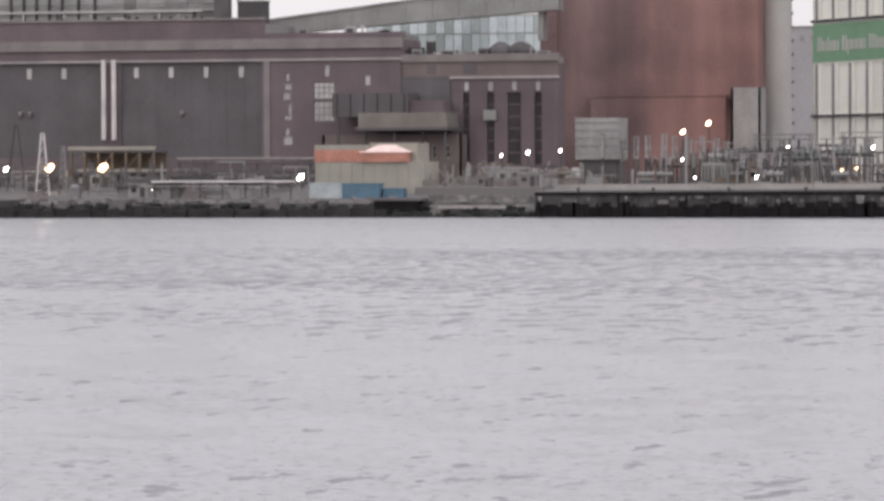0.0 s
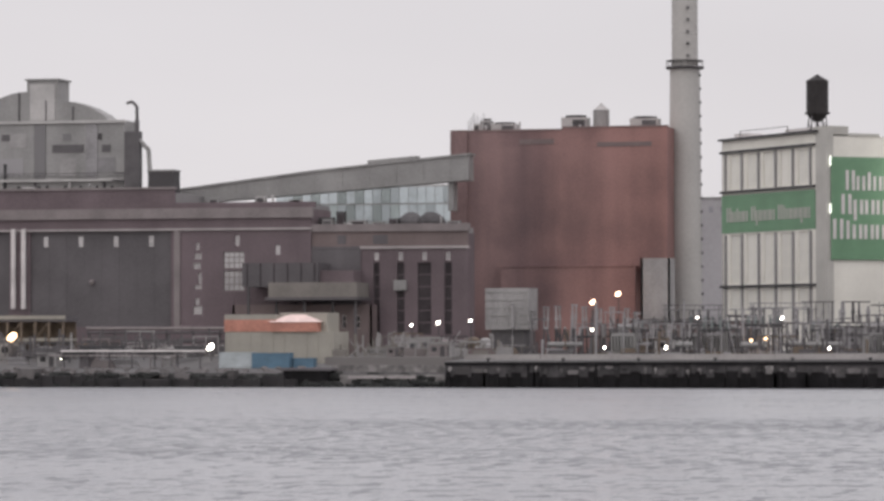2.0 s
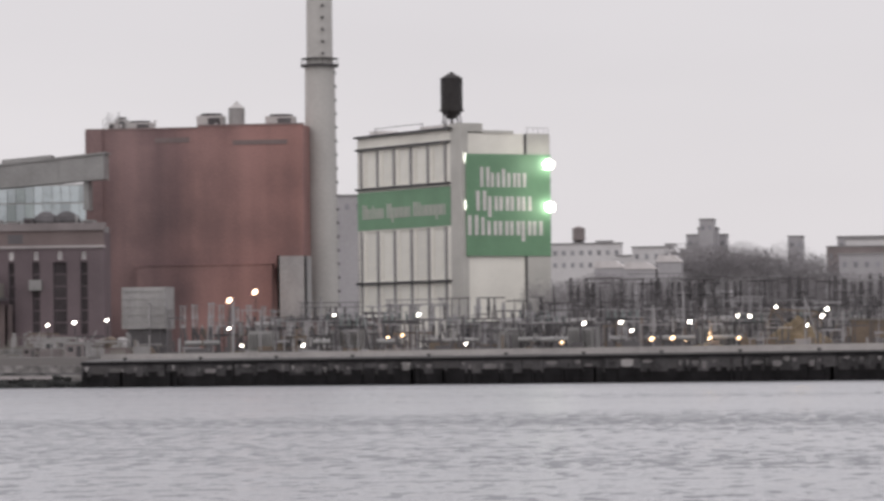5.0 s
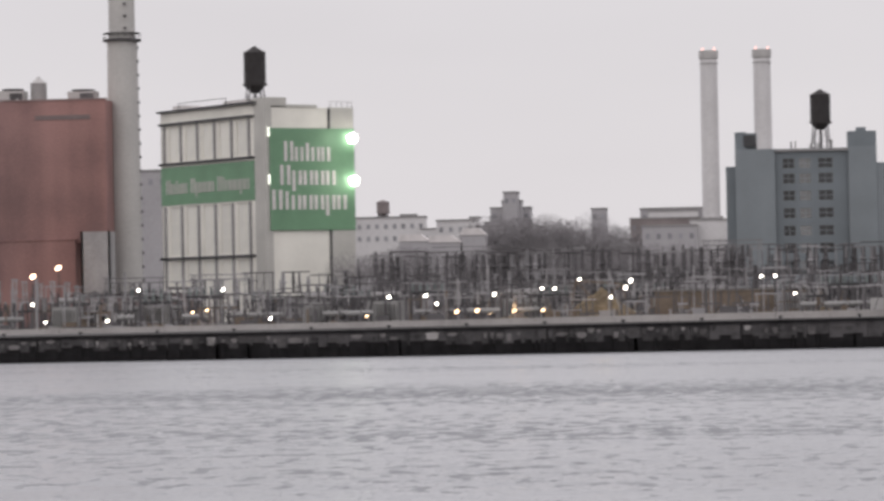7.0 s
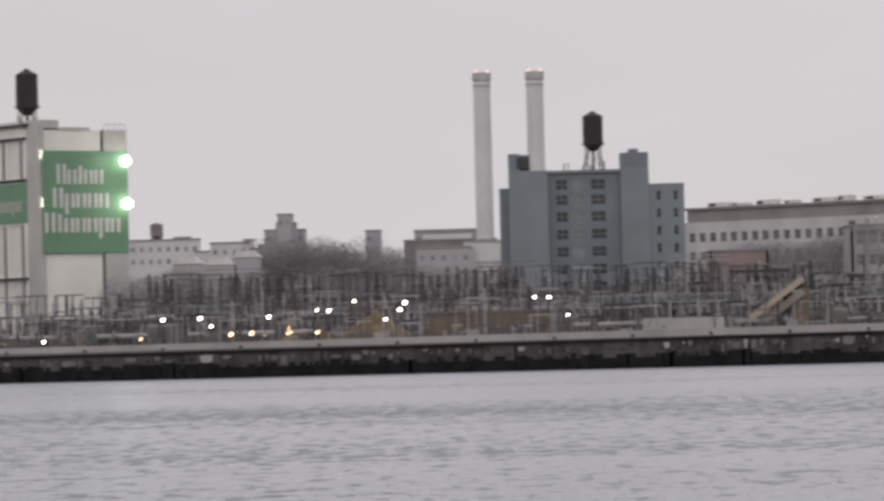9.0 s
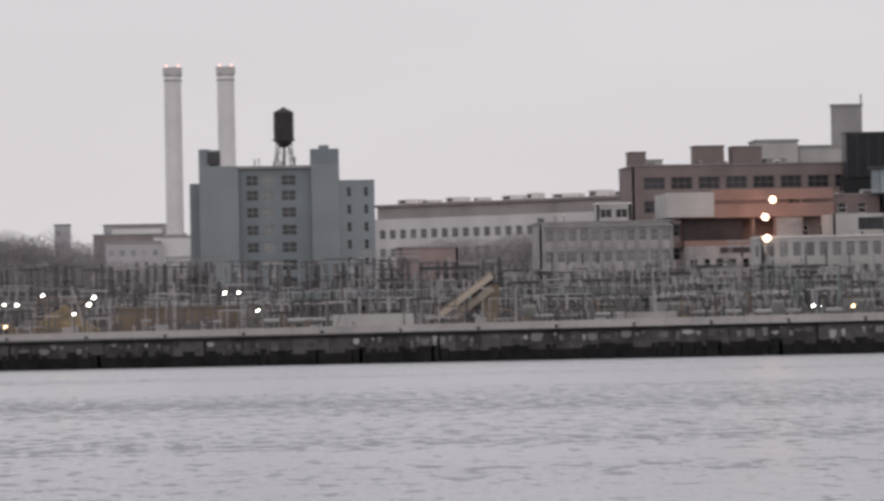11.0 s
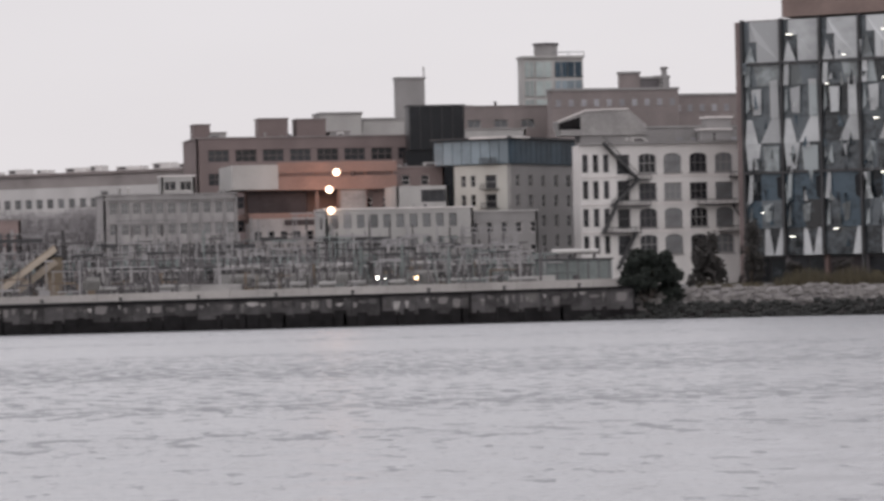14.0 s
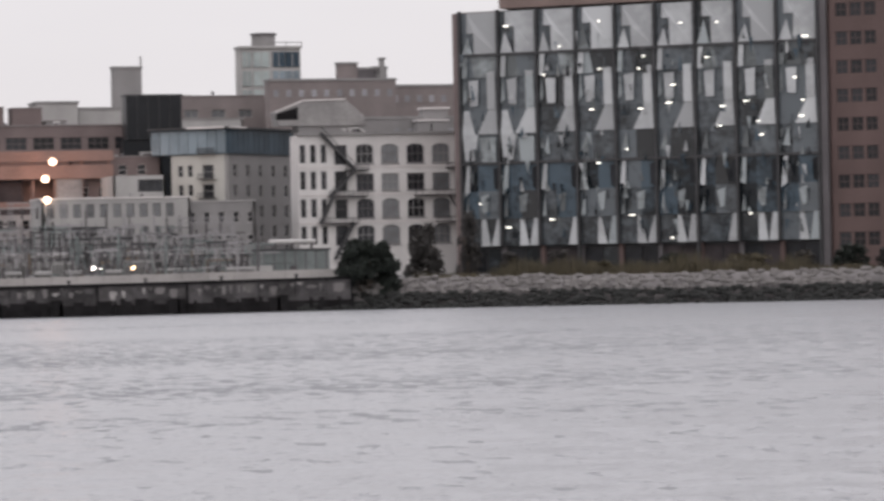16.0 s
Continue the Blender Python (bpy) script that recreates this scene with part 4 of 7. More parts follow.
water_tank(-98.2, 728, 47.6, 2.25, 9.6, 3.4, "black wooden water tank on the storage house roof", 20)

# ---- far skyline ----
def far_block(x, y, w, d, h, mat, label="hazy far city building", name="far_building", windows=0):
    ob = thing(name, at(x, y), label, "building")
    part("wall", Geo().box(0, w, 0, d, 0, h), mat, ob)
    part("roof", Geo().box(-0.2, w + 0.2, -0.2, d + 0.2, h, h + 0.5), GREY_RENDER, ob)
    if windows:
        n = max(2, int(w / 2.6))
        for k in range(windows):
            for i in range(n):
                cx = w * (i + 0.5) / n
                part("window", Geo().box(cx - 0.55, cx + 0.55, -0.1, 0, h - 3.4 - k * 3.8, h - 1.9 - k * 3.8), PANE_FAR, ob)
    return ob


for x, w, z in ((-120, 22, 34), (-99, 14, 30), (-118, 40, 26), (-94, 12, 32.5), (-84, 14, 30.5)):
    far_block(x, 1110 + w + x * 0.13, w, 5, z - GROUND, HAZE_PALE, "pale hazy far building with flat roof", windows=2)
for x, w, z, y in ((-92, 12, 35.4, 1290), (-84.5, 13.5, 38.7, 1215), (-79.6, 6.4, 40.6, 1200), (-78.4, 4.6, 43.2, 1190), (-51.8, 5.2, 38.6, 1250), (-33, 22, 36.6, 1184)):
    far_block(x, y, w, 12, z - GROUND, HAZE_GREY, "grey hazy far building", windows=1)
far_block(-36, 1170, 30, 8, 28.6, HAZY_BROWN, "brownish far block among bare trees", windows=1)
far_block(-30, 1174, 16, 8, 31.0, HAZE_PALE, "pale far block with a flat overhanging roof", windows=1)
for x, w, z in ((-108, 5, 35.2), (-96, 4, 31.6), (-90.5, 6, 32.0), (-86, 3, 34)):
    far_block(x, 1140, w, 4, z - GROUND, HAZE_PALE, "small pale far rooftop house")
for x, w, zz in ((-100, 9, 25.5), (-91, 9, 25.0), (-81.5, 7, 27)):
    ob = thing("low_shed", at(x, 1050), "low white-roofed far shed", "shed")
    part("wall", Geo().box(0, w, 0, 8, 0, zz - GROUND), HAZE_GREY, ob)
    part("roof", Geo().prism([(-0.3, zz - GROUND), (w + 0.3, zz - GROUND), (w * 0.7, zz - GROUND + 2), (0, zz - GROUND + 2)], -0.3, 8), WHITE_TRIM, ob)
water_tank(-111.5, 1120, 34.4, 2.0, 5.0, 0.4, "small round far water tank", 0, HAZY_BROWN)
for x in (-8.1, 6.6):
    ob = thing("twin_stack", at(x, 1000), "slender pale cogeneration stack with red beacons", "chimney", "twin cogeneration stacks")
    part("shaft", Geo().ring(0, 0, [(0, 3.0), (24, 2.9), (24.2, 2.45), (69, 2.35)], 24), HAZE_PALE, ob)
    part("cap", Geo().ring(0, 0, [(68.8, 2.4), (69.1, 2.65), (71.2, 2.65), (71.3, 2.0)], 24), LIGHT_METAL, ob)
    part("collar", Geo().ring(0, 0, [(24, 3.2), (25, 3.2)], 24), GREY_METAL, ob)
    part("top_gallery", Geo().ring(0, 0, [(67.5, 2.6), (67.7, 2.6)], 24), GREY_METAL, ob)
    for i in range(4):
        a = math.pi / 4 + i * math.pi / 2
        part("beacon", Geo().ring(2.3 * math.cos(a), 2.3 * math.sin(a), [(71.2, 0.2), (71.6, 0.3), (72.0, 0.15)], 8), LAMP_RED, ob)
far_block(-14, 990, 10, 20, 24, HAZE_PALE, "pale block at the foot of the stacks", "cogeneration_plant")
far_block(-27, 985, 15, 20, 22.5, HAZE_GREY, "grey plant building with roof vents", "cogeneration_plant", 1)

# ---- blue block ----
blue = thing("blue_loft_block", at(-1.0, 760), "slate-blue painted loft block with rooftop penthouses", "building")
bw = [(x - w / 2, x + w / 2, z - 1.15, z + 1.15) for z in (30.9, 27.7, 24.1, 20.4, 16.7, 13.0, 9.3) for x, w in ((11.2, 2.6), (14.6, 2.6), (18.9, 3.2))]
part("wall", Geo().box(0, 8.3, 0, 0.6, 0, 34.0).box(23.7, 29.6, 0, 0.6, 0, 34.2), BLUE_PAINT, blue)
# The bay and side walls get their shade from the darker paint copy.
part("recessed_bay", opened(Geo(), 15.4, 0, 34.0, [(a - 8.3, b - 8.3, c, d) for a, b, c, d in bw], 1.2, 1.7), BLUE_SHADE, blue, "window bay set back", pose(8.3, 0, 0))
for h in bw:
    sash(blue, h, pose(0, 1.2, 0), BLUE_PAINT, PANE_DARK if h[0] < 11 or h[0] > 16 else PANE_MID, 2, 2, 0.13, 0.1)
# added dark core, blocks light behind the bay's windows
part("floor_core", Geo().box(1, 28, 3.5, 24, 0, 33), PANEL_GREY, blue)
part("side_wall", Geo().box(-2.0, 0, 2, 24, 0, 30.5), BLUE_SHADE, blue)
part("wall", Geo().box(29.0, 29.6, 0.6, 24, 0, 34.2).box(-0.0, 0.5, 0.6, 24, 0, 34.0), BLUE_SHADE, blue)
rw = grid(2.0, 3.6, 2, 28.2, -3.7, 7, 0.9, 2.0)
part("wing_wall", opened(Geo(), 7.4, 0, 30.7, rw, 0.3, 0.8), BLUE_PAINT, blue, "", pose(29.6, 0, 0))
for h in rw:
    sash(blue, h, pose(29.6, 0.3, 0), BLUE_SHADE, PANE_DARK, 1, 2)
# the same added light blocker for the wing
part("wing_core", Geo().box(30, 36.6, 1.6, 24, 0, 30.2), PANEL_GREY, blue)
part("roof", Geo().box(0, 29.6, 0.6, 24, 33.4, 33.9), GREY_RENDER, blue)
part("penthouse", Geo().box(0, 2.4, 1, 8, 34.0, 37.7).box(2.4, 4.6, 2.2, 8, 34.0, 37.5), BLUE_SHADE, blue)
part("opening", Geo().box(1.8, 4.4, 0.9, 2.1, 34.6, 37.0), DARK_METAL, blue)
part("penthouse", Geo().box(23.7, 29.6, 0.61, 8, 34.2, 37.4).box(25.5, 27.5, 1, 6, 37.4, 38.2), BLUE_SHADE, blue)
water_tank(17.2, 767, 38.2, 2.15, 8.6, 4.4, "black wooden water tank on the blue block", 10)

# ---- long pale mill building ----
mill = thing("long_mill_building", at(39.8, 842, -40), "long pale mill building with brown attic and window band", "building")
mw = grid(2.2, 3.0, 24, 20.6, -4.4, 3, 1.7, 2.1)
part("wall", opened(Geo(), 73, 0, 24.2, mw), MILL_WHITE, mill)
for h in mw:
    sash(mill, h, Matrix(), GREY_RENDER, PANE_MID, 2, 2)
part("attic", Geo().box(0, 73, 1.0, 20, 24.2, 27.0), MILL_ATTIC, mill)
part("roof_edge", Geo().box(-0.3, 73.3, 0.5, 20, 27.0, 27.6), HAZY_BROWN, mill)
# added unseen core darkens the mill's window openings
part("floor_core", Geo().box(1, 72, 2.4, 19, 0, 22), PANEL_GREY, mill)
part("wall", Geo().box(0, 0.5, 0.5, 20, 0, 22.8).box(72.5, 73, 0.5, 20, 0, 22.8), MILL_WHITE, mill)
for i, (x, w, h) in enumerate(((3, 6, 1.2), (10, 4, 0.9), (17, 5, 1.3), (25, 3, 1.0), (33, 6, 1.2), (40, 3, 1.5), (47, 7, 1.1), (57, 5, 1.6), (64, 4, 1.2))):
    ob = thing("roof_unit", mill.matrix_world @ pose(x, 5, 27.6), "pale rooftop air handling unit", "roof unit", "mill roof units")
    part("casing", Geo().box(0, w, 0, 3, 0.2, h), WHITE_PAINT, ob)
    part("grille", Geo().box(w * 0.1, w * 0.4, -0.1, 0, 0.4, h * 0.8), STEEL_DARK, ob)
    part("skid", Geo().box(0, w, 0.2, 2.8, 0, 0.2), DARK_METAL, ob)

far_block(-153, 900, 12, 6, 37.5, HAZE_GREY, "grey hazy far building beside the chimney", windows=1)

# ---- waterfront quarter ----
brown = block("brown_loft_building", "brown brick loft building with wide dark windows", at(83.6, 700), 43, 22, 30.2, BROWN_BRICK, "building",
              grid(4.4, 5.4, 8, 26.8, -4.6, 5, 4.2, 2.4), cap=STONE_BAND, pane=PANE_DARK, bars=(3, 2), frame_mat=BROWN_BRICK)
for x, w, h, mat in ((0, 3.2, 3.4, BROWN_BRICK), (3.4, 3.0, 1.8, PALE_RENDER), (12.9, 5.8, 4.4, BROWN_BRICK), (20.4, 5.8, 4.2, BROWN_BRICK), (27, 4, 1.6, GREY_RENDER)):
    ob = thing("stair_bulkhead", brown.matrix_world @ pose(x, 3, 29.6), "boxy stair bulkhead on the loft roof", "bulkhead", "loft roof bulkheads")
    part("wall", Geo().box(0, w, 0, 6, 0, h), mat, ob)
    part("coping", Geo().box(-0.15, w + 0.15, -0.15, 6.15, h, h + 0.25), STONE_BAND, ob)
far_block(115.2, 745, 8.8, 10, 36.6, PALE_RENDER, "pale boxy building behind the lofts", "rear_building")
far_block(125.0, 750, 9, 10, 35.5, PALE_RENDER, "pale boxy building behind the lofts", "rear_building")
slim = far_block(134.2, 760, 6.2, 3, 44.6, GREY_RENDER, "slim grey slab tower with antenna", "slab_tower")
part("antenna", Geo().bar((6.2, 1, 45), (6.2, 1, 47.3), 0.18), STEEL_DARK, slim)
dark = thing("dark_glass_penthouse", at(124.2, 690), "black glass penthouse block with darker base", "building")
part("wall", Geo().box(0, 11, 0, 4, 27, 35.4), BLACK_GLASS, dark)
part("lower_wall", Geo().box(-0.6, 11, 0.5, 4, 0, 26.98), BLACK_GLASS, dark)
part("roof", Geo().box(-0.2, 11.2, -0.2, 4.2, 35.4, 35.8), DARK_METAL, dark)
for i in range(6):
    part("mullion", Geo().box(i * 2.15, i * 2.15 + 0.12, -0.12, 0, 27, 35.4), DARK_METAL, dark)

garage = thing("open_deck_building", at(84.5, 650), "orange-lit brick building with open decks", "building")
part("slab", Geo().box(2.5, 30, 0, 18, 13.6, 14.6), LAMP_TINTED_BRICK, garage)
part("slab", Geo().box(2.5, 30, 0, 18, 18.7, 19.5), LAMP_TINTED_BRICK, garage)
part("parapet", Geo().box(8, 30, 0.1, 0.5, 19.5, 21.2).box(8, 30, 0.1, 0.5, 21.9, 23.8), LAMP_TINTED_BRICK, garage)
part("back_wall", Geo().box(2.5, 30, 5, 5.5, 0, 23.3), LAMP_TINTED_BRICK, garage)
# Dark sheets and strip stand for the shade in the deck openings.
part("dark_infill", Geo().box(2.6, 13.5, 2.0, 2.3, 14.6, 18.7), PLUM_BLACK, garage)
part("dark_slot", Geo().box(9.0, 24.0, -0.06, -0.003, 12.3, 13.3), PLUM_BLACK, garage)
part("dark_slot", Geo().box(24.4, 29.6, 3.0, 3.3, 14.6, 18.7), PLUM_BLACK, garage)
part("lower_wall", opened(Geo(), 27.5, 0, 13.6, grid(1.6, 2.4, 11, 10.4, -3.6, 2, 1.3, 1.8)), WARE_RENDER, garage, "", pose(2.5, 0, 0))
for h in grid(1.6, 2.4, 11, 10.4, -3.6, 2, 1.3, 1.8):
    sash(garage, h, pose(2.5, 0, 0), GREY_RENDER, PANE_DARK, 1, 2)
part("tan_panel", Geo().box(19.5, 24.2, 0.3, 0.5, 14.6, 18.7), WARE_RENDER, garage, "tan rendered panel")
part("pale_wing", Geo().box(-0.5, 8.0, -0.4, 18, 18.9, 23.4), PALE_RENDER, garage, "pale rendered upper wing")
for x in (15, 19, 24, 29):
    part("column", Geo().box(x, x + 0.5, 0.6, 1.1, 14.6, 18.7).box(x, x + 0.5, 0.6, 1.1, 21.2, 21.9), LAMP_TINTED_BRICK, garage)
block("tan_brick_block", "tan brick block with small windows", at(106.8, 652), 17, 16, 22.5, BROWN_BRICK, "building", grid(2.5, 3.6, 4, 20.2, -4, 3, 1.5, 1.9), bars=(1, 2), cap=STONE_BAND, frame_mat=WHITE_TRIM)
block("pale_tall_annex", "pale rendered annex with dark upper opening", at(110.8, 630), 9.5, 12, 18.6, PALE_RENDER, "building", [(4.5, 9.0, 15.7, 17.9)], bars=(3, 1), pane=PANE_DARK, frame_mat=DARK_METAL)
block("low_pale_block", "low pale grey block with three window rows", at(94.8, 610), 25.9, 12, 14.2, PALE_RENDER, "building", grid(1.6, 2.3, 10, 12.2, -3.9, 3, 1.35, 2.3), pane=PANE_MID, bars=(1, 2), cap=WHITE_TRIM, frame_mat=PANEL_GREY)
ware = block("grey_warehouse", "pale grey warehouse with pilasters and rows of small windows", at(59.6, 640), 24, 14, 18.0, WARE_RENDER, "building", grid(1.75, 2.1, 11, 15.7, -3.7, 4, 1.25, 2.0), pane=PANE_MID, bars=(2, 2), cap=GREY_RENDER, frame_mat=WARE_RENDER)
for i in range(12):
    part("pilaster", Geo().box(0.5 + i * 2.1, 0.9 + i * 2.1, -0.25, 0, 0, 17.2), GREY_RENDER if i % 3 else WARE_RENDER, ware)
part("string_course", Geo().box(0, 24, -0.3, 0, 17.2, 17.6), GREY_RENDER, ware)
block("roof_annex", "pale stepped roof annex on the warehouse", at(72.2, 660), 6.3, 5, 21.8, PALE_RENDER, "building", grid(1.7, 2.9, 2, 20.1, -4, 1, 2.2, 1.7), bars=(2, 1), cap=WHITE_TRIM)
block("brick_stable", "low red-brown brick block", at(34.5, 640), 10.5, 10, 14.0, PINK_BRICK, "building", cap=STONE_BAND)
block("grey_shop_block", "grey block with shop band", at(120.8, 618), 13, 12, 13.5, GREY_RENDER, "building", grid(1.8, 2.6, 5, 10.8, -4, 2, 1.1, 1.9), bars=(1, 2), cap=PALE_RENDER)

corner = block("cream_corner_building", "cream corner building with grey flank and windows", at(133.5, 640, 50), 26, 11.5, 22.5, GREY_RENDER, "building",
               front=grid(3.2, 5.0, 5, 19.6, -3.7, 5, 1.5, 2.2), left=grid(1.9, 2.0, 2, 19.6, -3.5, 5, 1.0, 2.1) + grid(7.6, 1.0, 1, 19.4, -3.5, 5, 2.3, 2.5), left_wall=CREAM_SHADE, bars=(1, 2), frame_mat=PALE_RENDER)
pent = thing("glass_penthouse", corner.matrix_world @ pose(-0.5, -0.5, 22.5), "teal glass penthouse with thin roof", "penthouse")
part("frame", Geo().box(0.3, 26.3, 0.3, 15.8, 0, 4.6), PANE_DEEP, pent)
for i in range(13):
    part("pane", Geo().box(0.1 + i * 2.03, 1.95 + i * 2.03, 0, 0.25, 0.2, 4.4), PANE_DEEP, pent)
# The left side's brighter reflection is put into a paler pane colour.
for i in range(8):
    part("pane", Geo().box(0, 0.25, 0.4 + i * 1.95, 2.2 + i * 1.95, 0.2, 4.4), PANE_PALE_BLUE, pent)
part("roof", Geo().box(-0.8, 27, -0.8, 16.2, 4.6, 5.0), DARK_METAL, pent)
# White strips near the corner paint the roof edge's highlight.
part("roof_edge", Geo().box(-0.86, -0.82, 0.2, 8.0, 4.7, 5.05).box(-0.8, 6.0, -0.88, -0.82, 4.7, 5.05), WHITE_TRIM, pent, "white strips painting the highlight on the roof edge")
for z in (4.0, 7.5, 11.0, 14.5, 18.0, 22.6):
    ob = thing("balcony", corner.matrix_world @ pose(0, 2.2, z), "small dark steel balcony on the cream corner building", "balcony", "corner building balconies")
    part("deck", Geo().box(-1.1, 0, 0, 3.4, 0, 0.12), DARK_METAL, ob)
    part("rail", Geo().bar((-1.05, 0, 1.0), (-1.05, 3.4, 1.0), 0.1).bar((-1.05, 0, 0.55), (-1.05, 3.4, 0.55), 0.06), DARK_METAL, ob)
    for k in range(6):
        part("baluster", Geo().box(-1.1, -1.0, k * 0.66, k * 0.66 + 0.08, 0.12, 1.0), DARK_METAL, ob)

# white loft with arched windows
loft = thing("white_loft_building", at(141.3, 620), "white-painted brick loft with arched windows and fire escape", "building")
slim_w = [(x - 0.5, x + 0.5, z - 1.6, z + 1.6) for z in (21.7, 17.0, 12.1, 7.3) for x in (1.7, 3.6, 5.5)]
mid_w = [(x - 1.15, x + 1.15, z - 1.9, z + 1.6) for z in (21.6, 17.0, 12.0, 7.3) for x in (8.6,)]
arch_w = [(x - 1.6, x + 1.6, z - 1.7, z + (1.3 if z == 16.8 else 1.75)) for z in (21.6, 16.8, 11.9, 7.2) for x in (13.0, 17.6, 22.3, 27.0, 31.6)]
part("wall", opened(Geo(), 34.2, 0, 25.0, [(a - 0.8, b - 0.8, c, d) for a, b, c, d in slim_w + mid_w + arch_w]), WHITE_PAINT, loft, "", pose(0.8, 0, 0))
for h in slim_w + mid_w:
    sash(loft, h, Matrix(), PANEL_GREY, PANE_DARK, 1, 2)
for k, h in enumerate(arch_w):
    sash(loft, h, Matrix(), PANEL_GREY if k % 3 else GREY_RENDER, PANE_MID if k % 5 in (1, 3) else PANE_DARK, 3, 2, 0.14)
    part("sill", Geo().box(h[0] - 0.15, h[1] + 0.15, -0.15, 0.02, h[2] - 0.25, h[2]), GREY_RENDER, loft)
    if 5 <= k < 10:
        continue
    cx, top = (h[0] + h[1]) / 2, h[3]
    arc = [(cx + 1.6 * math.cos(a), top - 0.75 + 0.75 * math.sin(a)) for a in [math.pi * i / 8 for i in range(9)]]
    part("arch", Geo().prism([(h[1], top - 0.75), (h[1], top + 0.02), (cx, top + 0.02)] + arc[4:0:-1], 0.02, 0.2)
         .prism([(cx, top + 0.02), (h[0], top + 0.02), (h[0], top - 0.75)] + arc[7:3:-1], 0.02, 0.2), WHITE_PAINT, loft)
for z in (9.4, 14.3, 19.2):
    part("string_course", Geo().box(0.8, 35, -0.12, 0, z, z + 0.3), WHITE_TRIM, loft)
part("cornice", Geo().box(0.5, 35.2, -0.6, 0.5, 25.0, 25.5), GREY_RENDER, loft)
# added unseen core stops daylight behind the loft's windows
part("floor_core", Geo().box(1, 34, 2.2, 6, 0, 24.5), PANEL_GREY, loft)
part("wall", Geo().box(0.8, 1.3, 0.5, 6, 0, 25), WHITE_PAINT, loft)
part("roof", Geo().box(1.3, 34.8, 0.5, 6, 24.5, 24.9), GREY_RENDER, loft)
esc2 = thing("fire_escape", at(161.6, 618.6), "black steel fire escape balconies on the white loft", "fire escape")
for xa, xb, z in ((1.6, 13.4, 14.0), (5.4, 11.0, 9.2), (7.6, 13.0, 18.8)):
    part("platform", Geo().box(xa, xb, 0, 1.38, z, z + 0.18), DARK_METAL, esc2)
    part("rail", Geo().bar((xa, 0, z + 1.0), (xb, 0, z + 1.0), 0.08).bar((xa, 0, z), (xa, 0, z + 1), 0.08).bar((xb, 0, z), (xb, 0, z + 1), 0.08), DARK_METAL, esc2)
    for k in range(9):
        part("baluster", Geo().box(xa + (xb - xa) * k / 9, xa + (xb - xa) * k / 9 + 0.05, 0, 0.06, z + 0.18, z + 1.0), DARK_METAL, esc2)
for a, b in (((8.0, 14.0), (10.6, 9.4)), ((12.6, 18.8), (9.6, 14.2))):
    part("stair", Geo().bar((a[0], 0.6, a[1]), (b[0], 0.6, b[1]), 0.22), DARK_METAL, esc2)
esc = thing("fire_escape", at(148.0, 618.6), "black steel fire escape zigzag on the white loft", "fire escape")
for xa, xb, z in ((-2.4, 4.6, 9.3), (-0.6, 6.4, 14.0), (2.6, 6.6, 18.6)):
    part("platform", Geo().box(xa, xb, 0, 1.38, z, z + 0.2), DARK_METAL, esc)
    part("rail", Geo().bar((xa, 0, z + 1.0), (xb, 0, z + 1.0), 0.09).bar((xa, 0, z), (xa, 0, z + 1), 0.08).bar((xb, 0, z), (xb, 0, z + 1), 0.08).bar((xa, 0, z + 0.55), (xb, 0, z + 0.55), 0.05), DARK_METAL, esc)
    for k in range(8):
        part("baluster", Geo().box(xa + (xb - xa) * k / 8, xa + (xb - xa) * k / 8 + 0.06, 0, 0.06, z + 0.2, z + 1.0), DARK_METAL, esc)
for a, b in (((-1.9, 25.4), (4.4, 18.7)), ((4.2, 18.6), (-0.3, 14.1)), ((0.2, 14.0), (-2.0, 9.4)), ((3.8, 9.3), (0.4, 3.0))):
    part("stair", Geo().bar((a[0], 0.25, a[1]), (b[0], 0.25, b[1]), 0.3).bar((a[0], 1.0, a[1]), (b[0], 1.0, b[1]), 0.3), DARK_METAL, esc)
    part("hand_rail", Geo().bar((a[0], 0.05, a[1] + 1.0), (b[0], 0.05, b[1] + 1.0), 0.09), DARK_METAL, esc)

wedge = thing("wedge_roof_house", at(142.8, 640, 0, 29.5), "grey wedge-shaped metal roof house with dark mouth", "penthouse")
part("shell", Geo().prism([(0.5, 2.5), (16.5, 2.4), (16.6, 4.3), (13.2, 7.2), (5.2, 7.0), (0.0, 5.0)], 0.3, 5), TOWER_METAL, wedge)
# Black sheet on the shell stands for the shade inside the mouth.
part("mouth", Geo().prism([(0.1, 3.55), (4.2, 3.6), (4.2, 5.9), (0.1, 4.65)], 0.24, 0.4), WET_BLACK, wedge)
part("roof_edge", Geo().bar((0, 0.25, 5.05), (5.2, 0.25, 7.05), 0.22).bar((5.2, 0.25, 7.05), (13.2, 0.25, 7.25), 0.22), WHITE_TRIM, wedge, "pale metal roof edge")
part("base", Geo().box(4.2, 22, 0.6, 5, -25, 3.1), GREY_RENDER, wedge)
rear = block("rear_brown_block", "long grey-brown block behind the lofts", at(149.0, 770), 66, 8, 38.9, HAZY_BROWN, "building", grid(4, 6, 10, 35.2, -4.4, 2, 3.0, 1.8), bars=(2, 1), pane=PANE_MID, frame_mat=PALE_RENDER, cap=STONE_BAND)
block("rear_pale_block", "pale grey rear block with roof edge", at(136, 735), 21, 14, 32.5, PALE_RENDER, "building", grid(3, 4.5, 4, 30, -4, 2, 2.0, 1.5), bars=(2, 1), cap=GREY_RENDER)
far_block(167.2, 755, 28, 5, 41.4, HAZY_BROWN, "brown brick penthouse block behind the lofts", "rear_building", 1)
